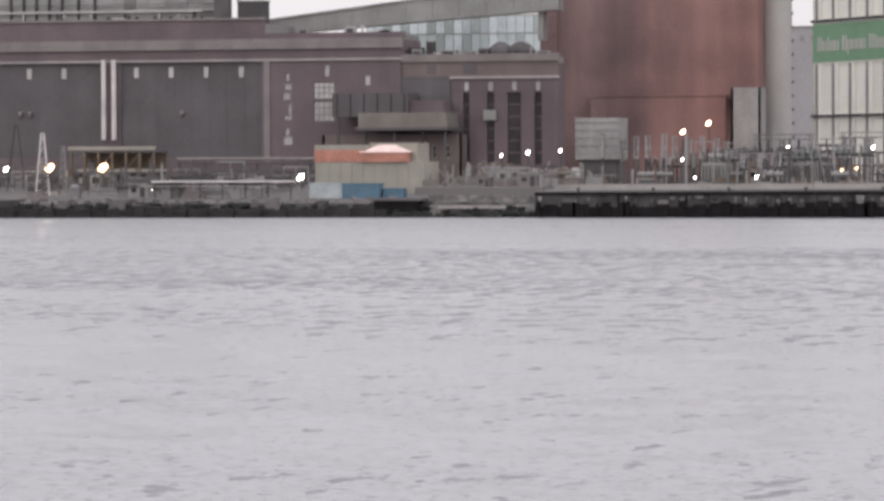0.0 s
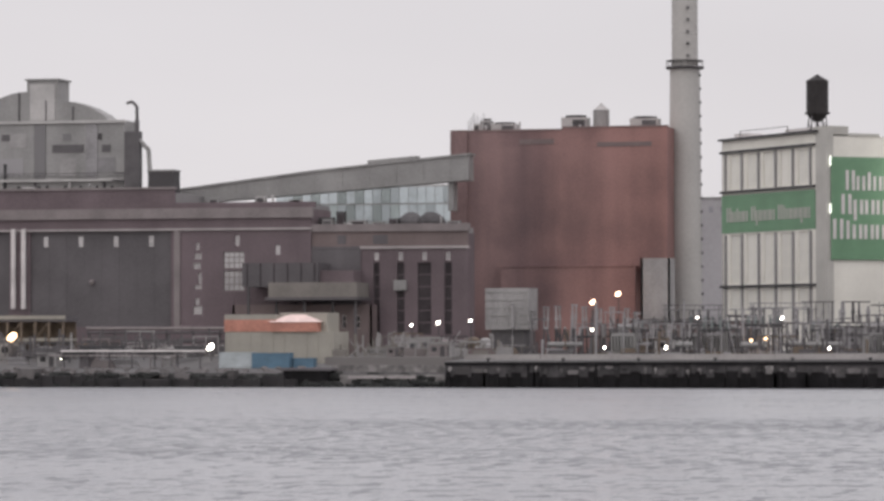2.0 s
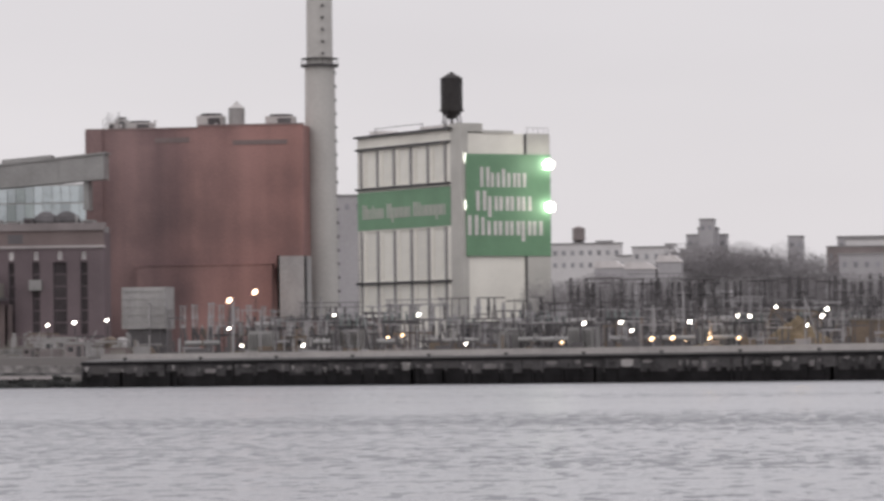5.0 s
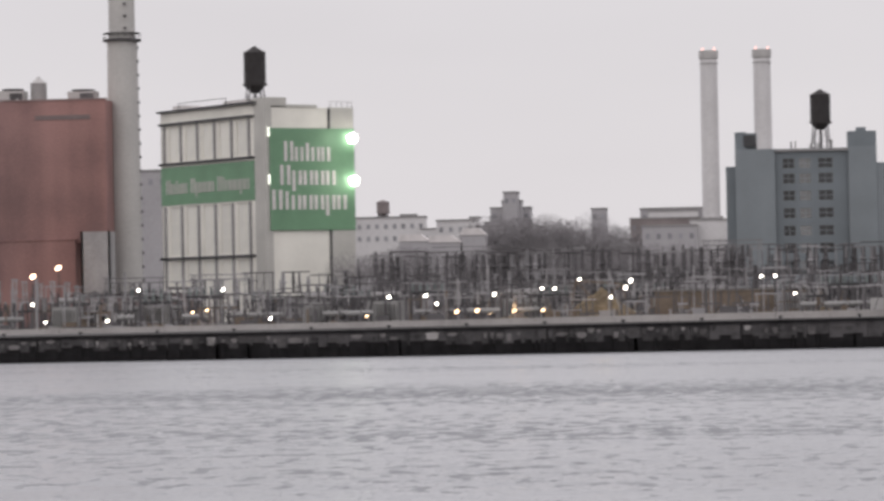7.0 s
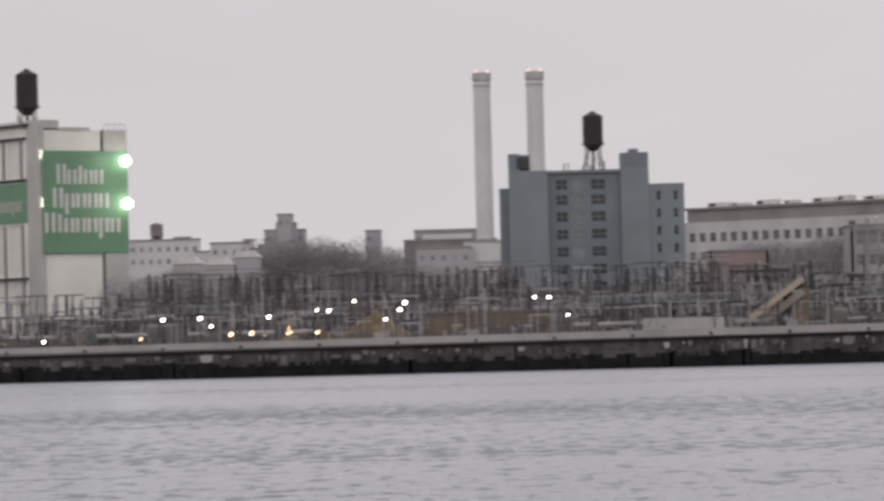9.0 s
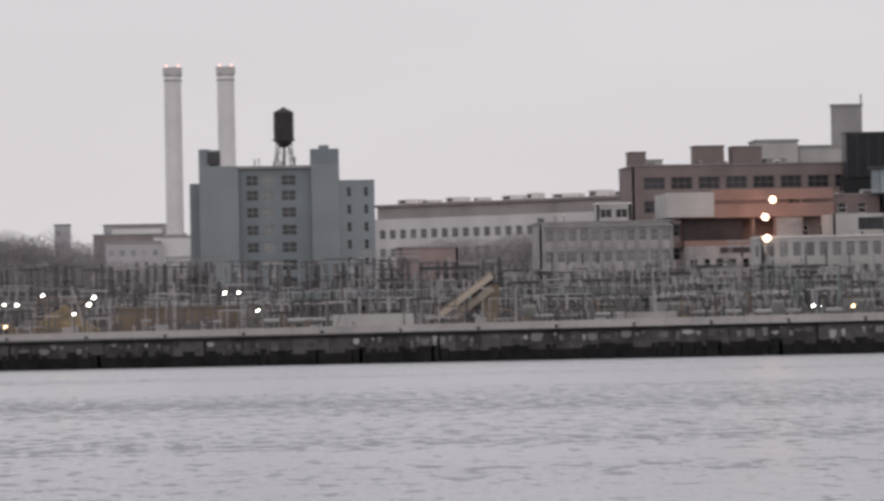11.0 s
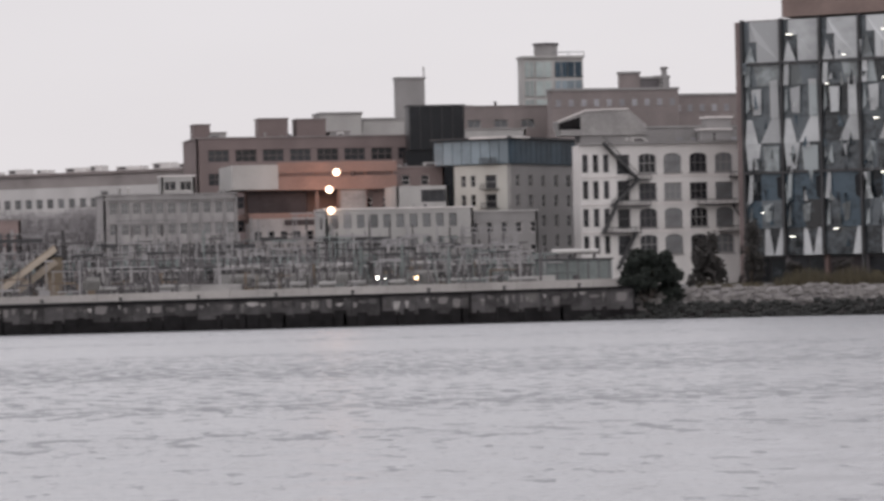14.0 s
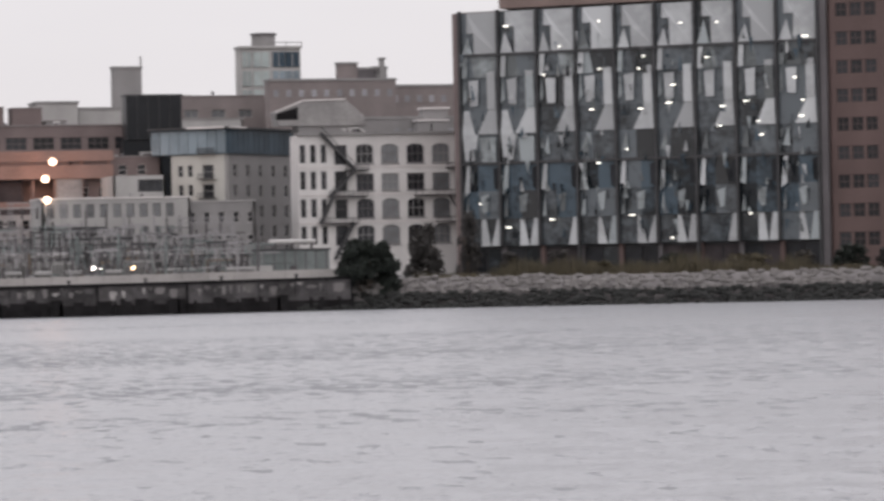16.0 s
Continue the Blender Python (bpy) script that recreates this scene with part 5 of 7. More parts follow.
far_block(182.8, 757, 4.4, 2, 45.0, HAZY_BROWN, "dark bulkhead with pale flat cap", "rear_building")
far_block(187.3, 757.5, 4.2, 2, 43.9, PANEL_GREY, "dark grey bulkhead with vents", "rear_building")
far_block(191.0, 758, 3.0, 2, 44.1, GREY_RENDER, "grey bulkhead on a rear roof", "rear_building")
far_block(192.0, 756, 1.0, 1, 45.9, GREY_RENDER, "slim grey vent stack on a rear roof", "rear_building")
for xa, xb, z0, z1 in ((183.4, 189.1, 35.0, 37.2), (181.5, 188.1, 30.5, 34.7)):
    ob = thing("stair_bulkhead", at(xa, 686 if z1 < 36 else 689), "boxy grey stair bulkhead with pale flat cap", "bulkhead", "loft roof bulkheads")
    part("wall", Geo().box(0.3, xb - xa - 0.3, 0.3, 3.6, 20, z1 - GROUND - 0.4), GREY_RENDER, ob)
    part("coping", Geo().box(0, xb - xa, 0, 4, z1 - GROUND - 0.4, z1 - GROUND), WHITE_TRIM, ob)
far_block(197, 768, 22, 5, 40.6, HAZY_BROWN, "brown brick block with flat roof behind the lofts", "rear_building", 1)
far_block(166, 690, 36, 5, 30.5, GREY_RENDER, "grey terrace block behind the white loft", "rear_building", 2)
tower2 = thing("white_glass_tower", at(170.6, 800), "pale tower with greenish corner glazing and round cap", "building")
part("wall", Geo().box(0, 14.0, 0.3, 6, 0, 51.2), PALE_RENDER, tower2)
for z0, z1 in ((46.9, 50.3), (42.6, 46.0), (38.3, 41.7)):
    for x0, x1, mat in ((0.5, 2.4, PANE_GREEN), (3.0, 6.6, PANE_GREEN), (7.5, 10.2, PANE_DEEP if z0 > 46 else PANE_PALE_BLUE), (10.4, 13.6, PANE_DEEP if z0 > 46 else PANE_PALE_BLUE)):
        window = part("window", Geo().box(x0, x1, 0.0, 0.29, z0, z1), mat, tower2)
        part("mullion", Geo().box((x0 + x1) / 2 - 0.08, (x0 + x1) / 2 + 0.08, -0.1, 0, z0, z1), PALE_RENDER, window)
part("roof", Geo().box(-0.3, 14.3, -0.3, 6.3, 51.2, 51.7), PALE_RENDER, tower2)
part("roof_rail", Geo().bar((7, -0.1, 52.5), (14.2, -0.1, 52.5), 0.12).bar((14.2, -0.1, 51.7), (14.2, -0.1, 52.5), 0.12).bar((10.6, -0.1, 51.7), (10.6, -0.1, 52.5), 0.12), STEEL, tower2)
part("cap", Geo().ring(6.0, 3, [(51.7, 2.7), (54.2, 2.7)], 24), GREY_RENDER, tower2)
part("cap_rim", Geo().ring(6.0, 3, [(54.2, 3.0), (54.7, 3.0)], 24), STEEL_DARK, tower2)

# ---- faceted glass office house ----
office = thing("faceted_glass_office", at(167.5, 602.5, -40), "faceted crystal glass office facade in a red brick shell", "building")
office.scale = (1.022, 1, 1)
NB, BW = 9, 7.1
Z0, ZT = 4.7, 45.2
part("brick_top", Geo().box(7.2, 65.2, 0.2, 30, ZT + 0.5, 53).box(0, 7.2, 0.3, 30, ZT - 1, ZT + 0.1), TOP_BRICK, office)
part("brick_pier", Geo().box(-1.4, 0, -0.2, 30, 0, ZT), BROWN_BRICK, office)
part("corner_pier", Geo().box(64.2, 65.3, -0.4, 2, 0, ZT + 0.5), PANEL_GREY, office, "grey corner pier")
part("back_wall", Geo().box(0, 65.2, 6, 6.5, 0, ZT), PANEL_GREY, office)
for k in range(10):
    part("floor_slab", Geo().box(0, 64.2, 1.2, 6, 4.2 + k * 4.55, 4.5 + k * 4.55), DARK_METAL, office)
rnd = random.Random(4)
rows = [(ZT - 7.4, ZT, "top"), (ZT - 11.3, ZT - 7.4, "mix"), (ZT - 16.8, ZT - 11.3, "rect"), (ZT - 21.2, ZT - 16.8, "flare"), (ZT - 26.2, ZT - 21.2, "grey"),
        (ZT - 35.8, ZT - 26.2, "blue"), (Z0, ZT - 35.8, "vee")]


def facet(name, pts, mat):
    """A folded pane with a little thickness: its corners given as (x, depth, z)."""
    n = len(pts)
    g = Geo().add([(x, y, z) for x, y, z in pts] + [(x, y + 0.08, z) for x, y, z in pts],
                  [tuple(range(n)), tuple(range(2 * n - 1, n - 1, -1))] + [((i + 1) % n, i, n + i, n + (i + 1) % n) for i in range(n)])
    part("facet", g, mat, office)


for b in range(NB):
    x0 = b * BW + 0.12
    w = BW - 0.24
    for z0, z1, kind in rows:
        h = z1 - z0
        j = lambda a=0.05: rnd.uniform(-a, a)
        # corners as shares of the bay's width and the row's height, with the depth of the fold in metres
        poly = lambda pts, mat: facet("facet", [(x0 + w * u, d, z0 + h * v) for u, d, v in pts], mat)
        if kind == "top":
            n, q = 0.40 + j(), 0.58 + j(0.08)
            poly([(0, 0.1, 0), (1, 0.1, 0), (1, 0.1, 1), (0, 0.1, 1)], FACET_DARK)
            poly([(n, -0.5, 0), (1, -0.1, 0), (1, -0.1, 1), (0.17, -0.1, 1), (0.17, -0.2, q), (n, -0.5, q)], FACET_PALE)
            poly([(0.04, -0.5, 0), (n - 0.03, -0.6, 0), (0.2 + j(), -0.2, 0.5 + j(0.1))], FACET_PALE if b % 3 else FACET_MID)
        elif kind == "mix":
            f = 0.5 + j(0.15)
            poly([(0, 0, 0), (f, -0.5, 0), (f - 0.1, -0.5, 1), (0, 0, 1)], rnd.choice((FACET_MID, FACET_DARK)))
            poly([(f, -0.5, 0), (1, 0, 0), (1, 0, 1), (f - 0.1, -0.5, 1)], rnd.choice((FACET_DARK, FACET_DARK, FACET_MID)))
            poly([(0.05, -0.7, 0), (0.18, -0.7, 0), (0.2, -0.6, 1), (0.08, -0.6, 1)], FACET_PALE if rnd.random() < 0.6 else FACET_MID)
            poly([(0.72, -0.75, 0), (0.92, -0.6, 0), (0.92, -0.6, 0.25 + j()), (0.72, -0.75, 0.2 + j())], FACET_PALE)
        elif kind == "rect":
            poly([(0, 0, 0), (1, 0, 0), (1, 0, 1), (0, 0, 1)], FACET_DARK)
            poly([(0.24, -0.35, 0.12 + j()), (0.46, -0.6, 0.12), (0.48, -0.6, 0.92 + j()), (0.2, -0.35, 0.9)], FACET_PALE)
            poly([(0.72, -0.75, 0), (0.94, -0.5, 0), (0.92, -0.5, 1), (0.72, -0.75, 1)], FACET_PALE if rnd.random() < 0.8 else FACET_MID)
            poly([(0.04, -0.4, 0.15), (0.15, -0.5, 0.3), (0.1, -0.4, 1)], FACET_MID)
        elif kind == "flare":
            poly([(0, 0, 0), (1, 0, 0), (1, 0, 1), (0, 0, 1)], FACET_DARK)
            if b < 2:
                poly([(0.02, -0.6, 0), (0.36, -0.4, 0), (0.2, -0.3, 0.95), (0.06, -0.3, 0.95)], FACET_PALE)
            poly([(0.48 + j(), -0.7, 0.02), (0.96, -0.4, 0.02), (0.94, -0.4, 1), (0.74, -0.5, 1)], FACET_PALE)
        elif kind == "grey":
            f = 0.45 + j(0.1)
            poly([(0, 0, 0), (f, -0.5, 0), (f, -0.5, 1), (0, 0, 1)], FACET_DARK)
            poly([(f, -0.5, 0), (1, 0, 0), (1, 0, 1), (f, -0.5, 1)], FACET_DARK)
            if b < 2:
                poly([(0.1, -0.7, 0.1), (0.35, -0.8, 0.1), (0.45, -0.6, 1), (0.02, -0.5, 1)], FACET_PALE)
                poly([(0.55, -0.7, 0.0), (0.92, -0.6, 0.0), (0.92, -0.6, 0.9), (0.5, -0.7, 0.9)], FACET_MID)
            else:
                poly([(0.1 + j(), -0.6, 0.3), (0.3, -0.7, 0.25), (0.26, -0.6, 0.95)], FACET_MID)
        elif kind == "blue":
            f = 0.5 + j(0.12)
            for va, vb in ((0, 0.5), (0.5, 1)):
                poly([(0, 0, va), (f, -0.6, va), (f, -0.6, vb), (0, 0, vb)], rnd.choice((FACET_BLUE, FACET_BLUE, FACET_DARK)))
                poly([(f, -0.6, va), (1, 0, va), (1, 0, vb), (f, -0.6, vb)], rnd.choice((FACET_BLUE, FACET_BLUE, FACET_DARK)))
            poly([(0.06, -0.75, 0.45 + j(0.1)), (0.2, -0.75, 0.5), (0.22, -0.6, 0.97), (0.12, -0.5, 0.97)], FACET_PALE if b % 2 == 0 else FACET_MID)
            poly([(0.08, -0.75, 0.02), (0.18, -0.75, 0.05), (0.16, -0.75, 0.42)], FACET_MID)
            poly([(0.55 + j(), -0.85, 0.1), (0.68, -0.85, 0.12), (0.72, -0.8, 0.45), (0.5, -0.8, 0.4)], FACET_MID)
            poly([(0.84, -0.3, 0.55), (0.99, -0.2, 0.5), (0.99, -0.2, 0.95), (0.82, -0.3, 0.9)], BLACK_GLASS)
        else:
            poly([(0, 0.1, 0), (1, 0.1, 0), (1, 0.1, 1), (0, 0.1, 1)], FACET_DARK)
            if b % 4 != 2:
                poly([(0.48, -0.5, 0), (0.72, -0.4, 0), (0.58 + j(), -0.2, 1), (0.48, -0.2, 1)], FACET_PALE)
            poly([(0.74, -0.4, 0), (0.99, -0.4, 0), (0.99, -0.2, 1), (0.88 + j(), -0.2, 1)], FACET_PALE if b % 5 != 3 else FACET_MID)
for i in range(190):
    b = rnd.randrange(NB)
    z0 = rnd.choice((38.5, 6.0, 9.6, 11.0, 12.4, 14.0, 15.2, 17.0, 18.8, 20.0, 21.4, 23.2, 26.5, 30.0, 33.5, 34.6, 35.8))
    xa = b * BW + rnd.uniform(0.3, BW - 1.6)
    w, h = rnd.uniform(0.2, 0.9), rnd.uniform(0.7, 3.0)
    d = -1.05 - rnd.uniform(0, 0.3)
    if rnd.random() < 0.5:
        pts = [(xa, d, z0), (xa + w, d + 0.3, z0), (xa + w * rnd.random(), d, z0 + h)]
    else:
        pts = [(xa, d, z0 + h), (xa + w * rnd.random(), d + 0.2, z0), (xa + w, d, z0 + h)]
    facet("facet", pts, rnd.choice((FACET_PALE, FACET_MID, FACET_MID, FACET_BLUE, FACET_BLUE, FACET_DARK, BLACK_GLASS)))
for b in range(NB + 1):
    part("mullion", Geo().box(b * BW - 0.2, b * BW + 0.2, -0.85, 0.3, 0 if b % 3 == 0 else Z0, ZT + 0.3), DARK_METAL, office)
for z in (ZT - 7.4, ZT - 26.2):
    part("transom", Geo().box(0, 64.2, -0.8, 0.2, z - 0.22, z + 0.22), DARK_METAL, office)
part("base_wall", Geo().box(0, 64.2, 1.6, 2.0, 0, Z0), DARK_METAL, office)
for b in range(NB * 2):
    part("shopfront_pane", Geo().box(b * BW / 2 + 0.25, (b + 1) * BW / 2 - 0.1, 1.3, 1.4, 0.3, Z0 - 0.5), rnd.choice((PANE_DARK, FACET_DARK, PANE_DARK, PLUM_BLACK)), office)
for b in range(NB + 1):
    part("column", Geo().box(b * BW - 0.35, b * BW + 0.35, 0.5, 1.25, 0, Z0 - 0.02), PANEL_GREY if b % 2 else WING_BRICK, office)
block("brick_office_wing", "red-brown brick office wing with paired windows", office.matrix_world @ pose(66.8, 0.3, 0), 34, 30, 53, WING_BRICK, "building",
              front=[(x - 1.0, x + 1.0, z - 1.15, z + 1.15) for z in [4.6 + 4.75 * k for k in range(10)] for x in (2.4, 4.9, 7.4, 11.4, 13.9, 16.4, 20.4, 22.9, 25.4, 29.4)], pane=PANE_DARK, bars=(2, 2), frame_mat=WING_BRICK)


# ---- small roof fittings ----
def roof_vent(m, h, r, mat, label="small metal roof vent pipe with cowl"):
    ob = thing("roof_vent", m, label, "roof vent", "roof vents")
    part("pipe", Geo().ring(0, 0, [(-0.1, r), (h, r)], 8), mat, ob)
    part("cowl", Geo().ring(0, 0, [(h, r * 1.7), (h + r, r * 1.2), (h + r * 1.6, r * 0.3)], 8), mat, ob)


def roof_box(m, w, h, mat):
    ob = thing("air_unit", m, "small boxy rooftop air unit", "air unit", "rooftop air units")
    part("casing", Geo().box(0, w, 0, 1.4, 0.15, h), mat, ob)
    part("grille", Geo().box(w * 0.15, w * 0.85, -0.05, 0, h * 0.3, h * 0.8), STEEL_DARK, ob)
    part("skid", Geo().box(0, w, 0.1, 1.3, -0.05, 0.15), DARK_METAL, ob)


rv = random.Random(9)
for bx, by, bz, bw in ((84, 702.5, 34.1, 40), (59.5, 643, 22.1, 24), (95.5, 612.5, 18.1, 24), (141.5, 623, 29.4, 30), (150, 774, 42.8, 62), (-152, 643, 44.9, 36), (-250, 603, 33.0, 46), (-190, 604, 30.5, 18), (0, 766, 38.4, 22), (-168, 603, 26.3, 22), (107.5, 655, 26.4, 14)):
    for k in range(5):
        x = bx + rv.uniform(0, bw)
        if rv.random() < 0.5:
            roof_vent(at(x, by, 0, bz), rv.uniform(0.9, 1.9), rv.uniform(0.12, 0.28), rv.choice((STEEL_DARK, LIGHT_METAL, GREY_METAL)))
        else:
            roof_box(at(x, by, 0, bz), rv.uniform(1.0, 2.4), rv.uniform(0.9, 1.7), rv.choice((LIGHT_METAL, GREY_METAL, WHITE_PAINT)))

# ---- the quay ----
def quay_top(x):
    return 3.7 + 1.25 * max(0.0, min(1.0, (x + 126) / 254)) ** 1.5


quay = thing("quay_wall", Matrix(), "stained concrete quay wall with wet black timber base", "quay", "", "structure")
rq = random.Random(11)
x, k = -126.0, 0
while x < 127.0:
    w = rq.uniform(2.2, 6.0)
    x1, zt = min(x + w, 127.4), quay_top(x + w / 2)
    part("panel", Geo().box(x + 0.03, x1 - 0.03, 520.9 - rq.uniform(0, 0.1), 522.4, 1.6, zt - 0.32), QUAY_CONCRETE, quay)
    c = x + rq.uniform(0.1, 0.5)
    while c < x1 - 0.6:
        w, zc = rq.choice((0.35, 0.6, rq.uniform(0.7, 1.5), rq.uniform(0.9, 2.0))), zt - rq.uniform(0.4, 1.1)
        w = min(w, x1 - 0.15 - c)
        low = max(2.0, zc - rq.uniform(0.35, 1.3))
        top = [(c + w * (0.5 + 0.5 * math.cos(a)), zc - 0.16 + 0.16 * math.sin(a)) for a in [math.pi * i / 6 for i in range(7)]]
        part("worn_bay", Geo().prism([(c + rq.uniform(0, 0.25), low), (c + w * 0.6, low - 0.15), (c + w - rq.uniform(0, 0.25), low + 0.1)] + top, 520.76, 520.95), (QUAY_PALE if rq.random() < (0.30 if w < 0.7 else 0.14) * (0.6 if x < 20 else 1.3) else QUAY_MID if rq.random() < (0.6 if x < 20 else 0.85) else QUAY_CONCRETE), quay, "paler worn concrete bay")
        if rq.random() < 0.6:
            part("wet_plank", Geo().box(c - 0.2, c + w + rq.uniform(-0.3, 0.5), 520.6, 520.74, 0.0, rq.uniform(1.95, 2.5)), WET_BLACK, quay)
        c += w + rq.uniform(0.1, 0.7)
    if rq.random() < 0.16:
        part("pile", Geo().ring(x1, 520.75, [(-0.5, 0.18), (zt - 0.3, 0.14)], 8), WET_BLACK, quay)
    part("pile", Geo().ring((x + x1) / 2, 520.8, [(-0.5, 0.24), (2.0, 0.22)], 8), WET_BLACK, quay)
    part("waler", Geo().box(x, x1, 520.55, 522.6, zt - 0.33, zt + 0.05), WET_BLACK, quay, "black timber edge beam")
    x, k = x1, k + 1
part("timber_base", Geo().box(-126, 127.4, 520.88, 522.3, -1.0, 2.15), WET_BLACK, quay, "wet black timber base")
for i in range(22):
    xb = -120 + i * 11.4
    ob = thing("bollard", at(xb, 523.4, 0, quay_top(xb) - 0.05), "small rusty iron mooring bollard", "bollard", "quay bollards")
    part("post", Geo().ring(0, 0, [(0, 0.24), (0.5, 0.2), (0.6, 0.33), (0.72, 0.3)], 10), DARK_METAL, ob)
    part("foot", Geo().ring(0, 0, [(-0.06, 0.4), (0.0, 0.4)], 10), DARK_METAL, ob)

barrier = thing("flood_barrier", Matrix(), "low pale concrete barrier along the quay", "barrier", "", "structure")
for i in range(64):
    xa = -125.5 + i * 3.95
    z = quay_top(xa + 2)
    part("segment", Geo().prism([(xa, z - 0.2), (xa + 3.9, z - 0.2), (xa + 3.9, z + 1.2), (xa, z + 1.2)], 531, 531.4), CONCRETE, barrier)

# ---- low shore with rubble ----
rs = random.Random(5)


def boulder(g, x, y, z, s):
    n, m = 6, 3
    ph = rs.uniform(0, 6)
    pts = []
    for k in range(m + 1):
        el = -0.9 + 1.8 * k / m
        for i in range(n):
            a = ph + 2 * math.pi * i / n
            r = s * math.cos(el * 0.9) * rs.uniform(0.75, 1.2)
            pts.append((x + r * math.cos(a) * 1.25, y + r * math.sin(a), z + s * 0.75 * math.sin(el) * rs.uniform(0.8, 1.1)))
    fs = [(k * n + i, k * n + (i + 1) % n, (k + 1) * n + (i + 1) % n, (k + 1) * n + i) for k in range(m) for i in range(n)]
    g.add(pts, fs + [tuple(range(n - 1, -1, -1)), tuple(range(m * n, m * n + n))])


def bank(name, x0, x1, line, z0, z1, count, size, mat, label):
    g = Geo()
    for i in range(count):
        u = rs.random()
        x = rs.uniform(x0, x1)
        boulder(g, x, line(x) + u * 3.5 + rs.uniform(-0.4, 0.4), z0 + (z1 - z0) * u, rs.uniform(*size))
    return solid(name, g, mat, Matrix(), label, "rocks", "", "stuff")


def jut(x):
    """How far the low shore steps out before the quay's line."""
    return 9.0 * max(0.0, min(1.0, (-150 - x) / 60))


left_line = lambda x: 521.5 - jut(x)
right_line = lambda x: 521.5 if x < 128 else 521.5 - (x - 128) * 0.40
bank("wet_rocks", -275, -126.5, left_line, -0.1, 1.9, 620, (0.45, 0.95), WET_ROCK, "wet black weedy rocks at the waterline")
bank("rubble_bank", -275, -150, lambda x: 525.0 - jut(x), 1.5, 2.9, 620, (0.2, 0.5), QUAY_MID, "grey brown rubble on the low shore")
bank("wet_rocks", 119, 300, lambda x: right_line(x) - 1.2, -0.1, 2.4, 1900, (0.3, 0.65), WET_ROCK, "wet black weedy rocks at the waterline")
bank("riprap", 124, 300, lambda x: right_line(x) + 2.0 + max(0.0, 128 - x) * 0.2, 2.3, 4.6, 1500, (0.22, 0.62), ROCK, "grey riprap boulders along the shore")

slope = Geo()
edge = [119 + 8 * i for i in range(23)]
profile = ((-0.6, -1.0), (0.4, 0.9), (1.8, 2.2), (3.6, 3.5), (6.0, 4.3), (12.0, 4.4))
verts = [(x, right_line(x) + dy, z) for x in edge for dy, z in profile]
slope.add(verts, [(i * 6 + k, (i + 1) * 6 + k, (i + 1) * 6 + k + 1, i * 6 + k + 1) for i in range(len(edge) - 1) for k in range(5)])
solid("shore_bank", slope, QUAY_MID, Matrix.Translation((9.0, 0, 0)), "stony earth bank under the riprap", "bank", "", "structure")

bulk = thing("timber_bulkhead", Matrix(), "black tarred timber bulkhead along the low shore", "bulkhead wall", "", "structure")
x = -276.0
while x < -150.5:
    w = rs.uniform(1.6, 4.5)
    part("plank_panel", Geo().box(x, x + w - 0.05, 521.0 - jut(x) + rs.uniform(0, 0.5), 523.0, -0.6, rs.uniform(1.0, 1.8)), TARRED, bulk)
    if rs.random() < 0.5:
        part("pile", Geo().ring(x, 520.9 - jut(x), [(-0.6, 0.22), (rs.uniform(1.5, 2.5), 0.18)], 8), TARRED, bulk)
    if rs.random() < 0.45:
        part("concrete_lump", Geo().box(x, x + w * 0.6, 523.1 - jut(x), 525 - jut(x) * 0.6, 1.2, rs.uniform(2.0, 2.9)), QUAY_MID, bulk)
    x += w
ledge = thing("concrete_landing", at(-152, 523, 0, 0), "stepped pale tan concrete landing at the shore", "landing", "", "structure")
part("step", Geo().box(9, 25.5, 0.6, 6, -0.5, 1.9), QUAY_PALE, ledge)
part("step", Geo().box(7, 25.3, 3.4, 10, 1.9, 3.3), QUAY_PALE, ledge)
part("step", Geo().box(5, 25.0, 6.6, 16, 3.3, 4.5), ROCK, ledge)
part("beam", Geo().box(10.5, 21, -0.1, 0.5, 1.3, 1.7), BAND_PALE, ledge)
part("dark_bay", Geo().box(0.5, 7.5, -0.6, 3, -0.5, 2.5), WET_BLACK, ledge, "dark timber pier bay")
part("bay_deck", Geo().box(0.2, 8, -0.9, 5, 2.5, 2.9), PANEL_GREY, ledge)


# ---- shore yard beside the hall ----
def container(x, y, z, l, h, mat, label):
    ob = thing("shipping_container", at(x, y, 0, z), label, "container", "yard containers")
    part("body", Geo().box(0, l, 0, 2.4, 0, h), mat, ob)
    for i in range(int(l / 0.6)):
        part("rib", Geo().box(0.15 + i * 0.6, 0.4 + i * 0.6, -0.05, 0, 0.2, h - 0.2), mat, ob)
    part("rail", Geo().box(-0.04, l + 0.04, -0.07, 2.45, h, h + 0.12), mat, ob)


container(-165.2, 534, 2.6, 5.3, 2.5, CONTAINER_WHITE, "weathered white shipping container on the shore")
container(-159.8, 533.6, 2.6, 6.0, 2.4, CONTAINER_BLUE, "weathered blue shipping container on the shore")
container(-153.6, 535, 2.6, 3.2, 1.6, CONTAINER_BLUE, "low faded blue steel skip")

hut = thing("tented_shed", at(-167.6, 545, 0, 2.4), "tan shed with coral upper storey and pale tent roof", "shed")
part("wall", Geo().box(0, 17.8, 0, 9, 0, 6.0), TAN, hut)
part("coral_cover", Geo().box(-0.1, 8.4, -0.1, 9.1, 6.0, 7.9), CORAL, hut, "faded coral tarpaulin cover")
part("upper_panel", Geo().box(-0.1, 8.4, -0.05, 9.1, 7.9, 8.7), TAN, hut)
part("rear_block", Geo().box(8.4, 16.2, 2, 9, 6.0, 9.0), TAN, hut)
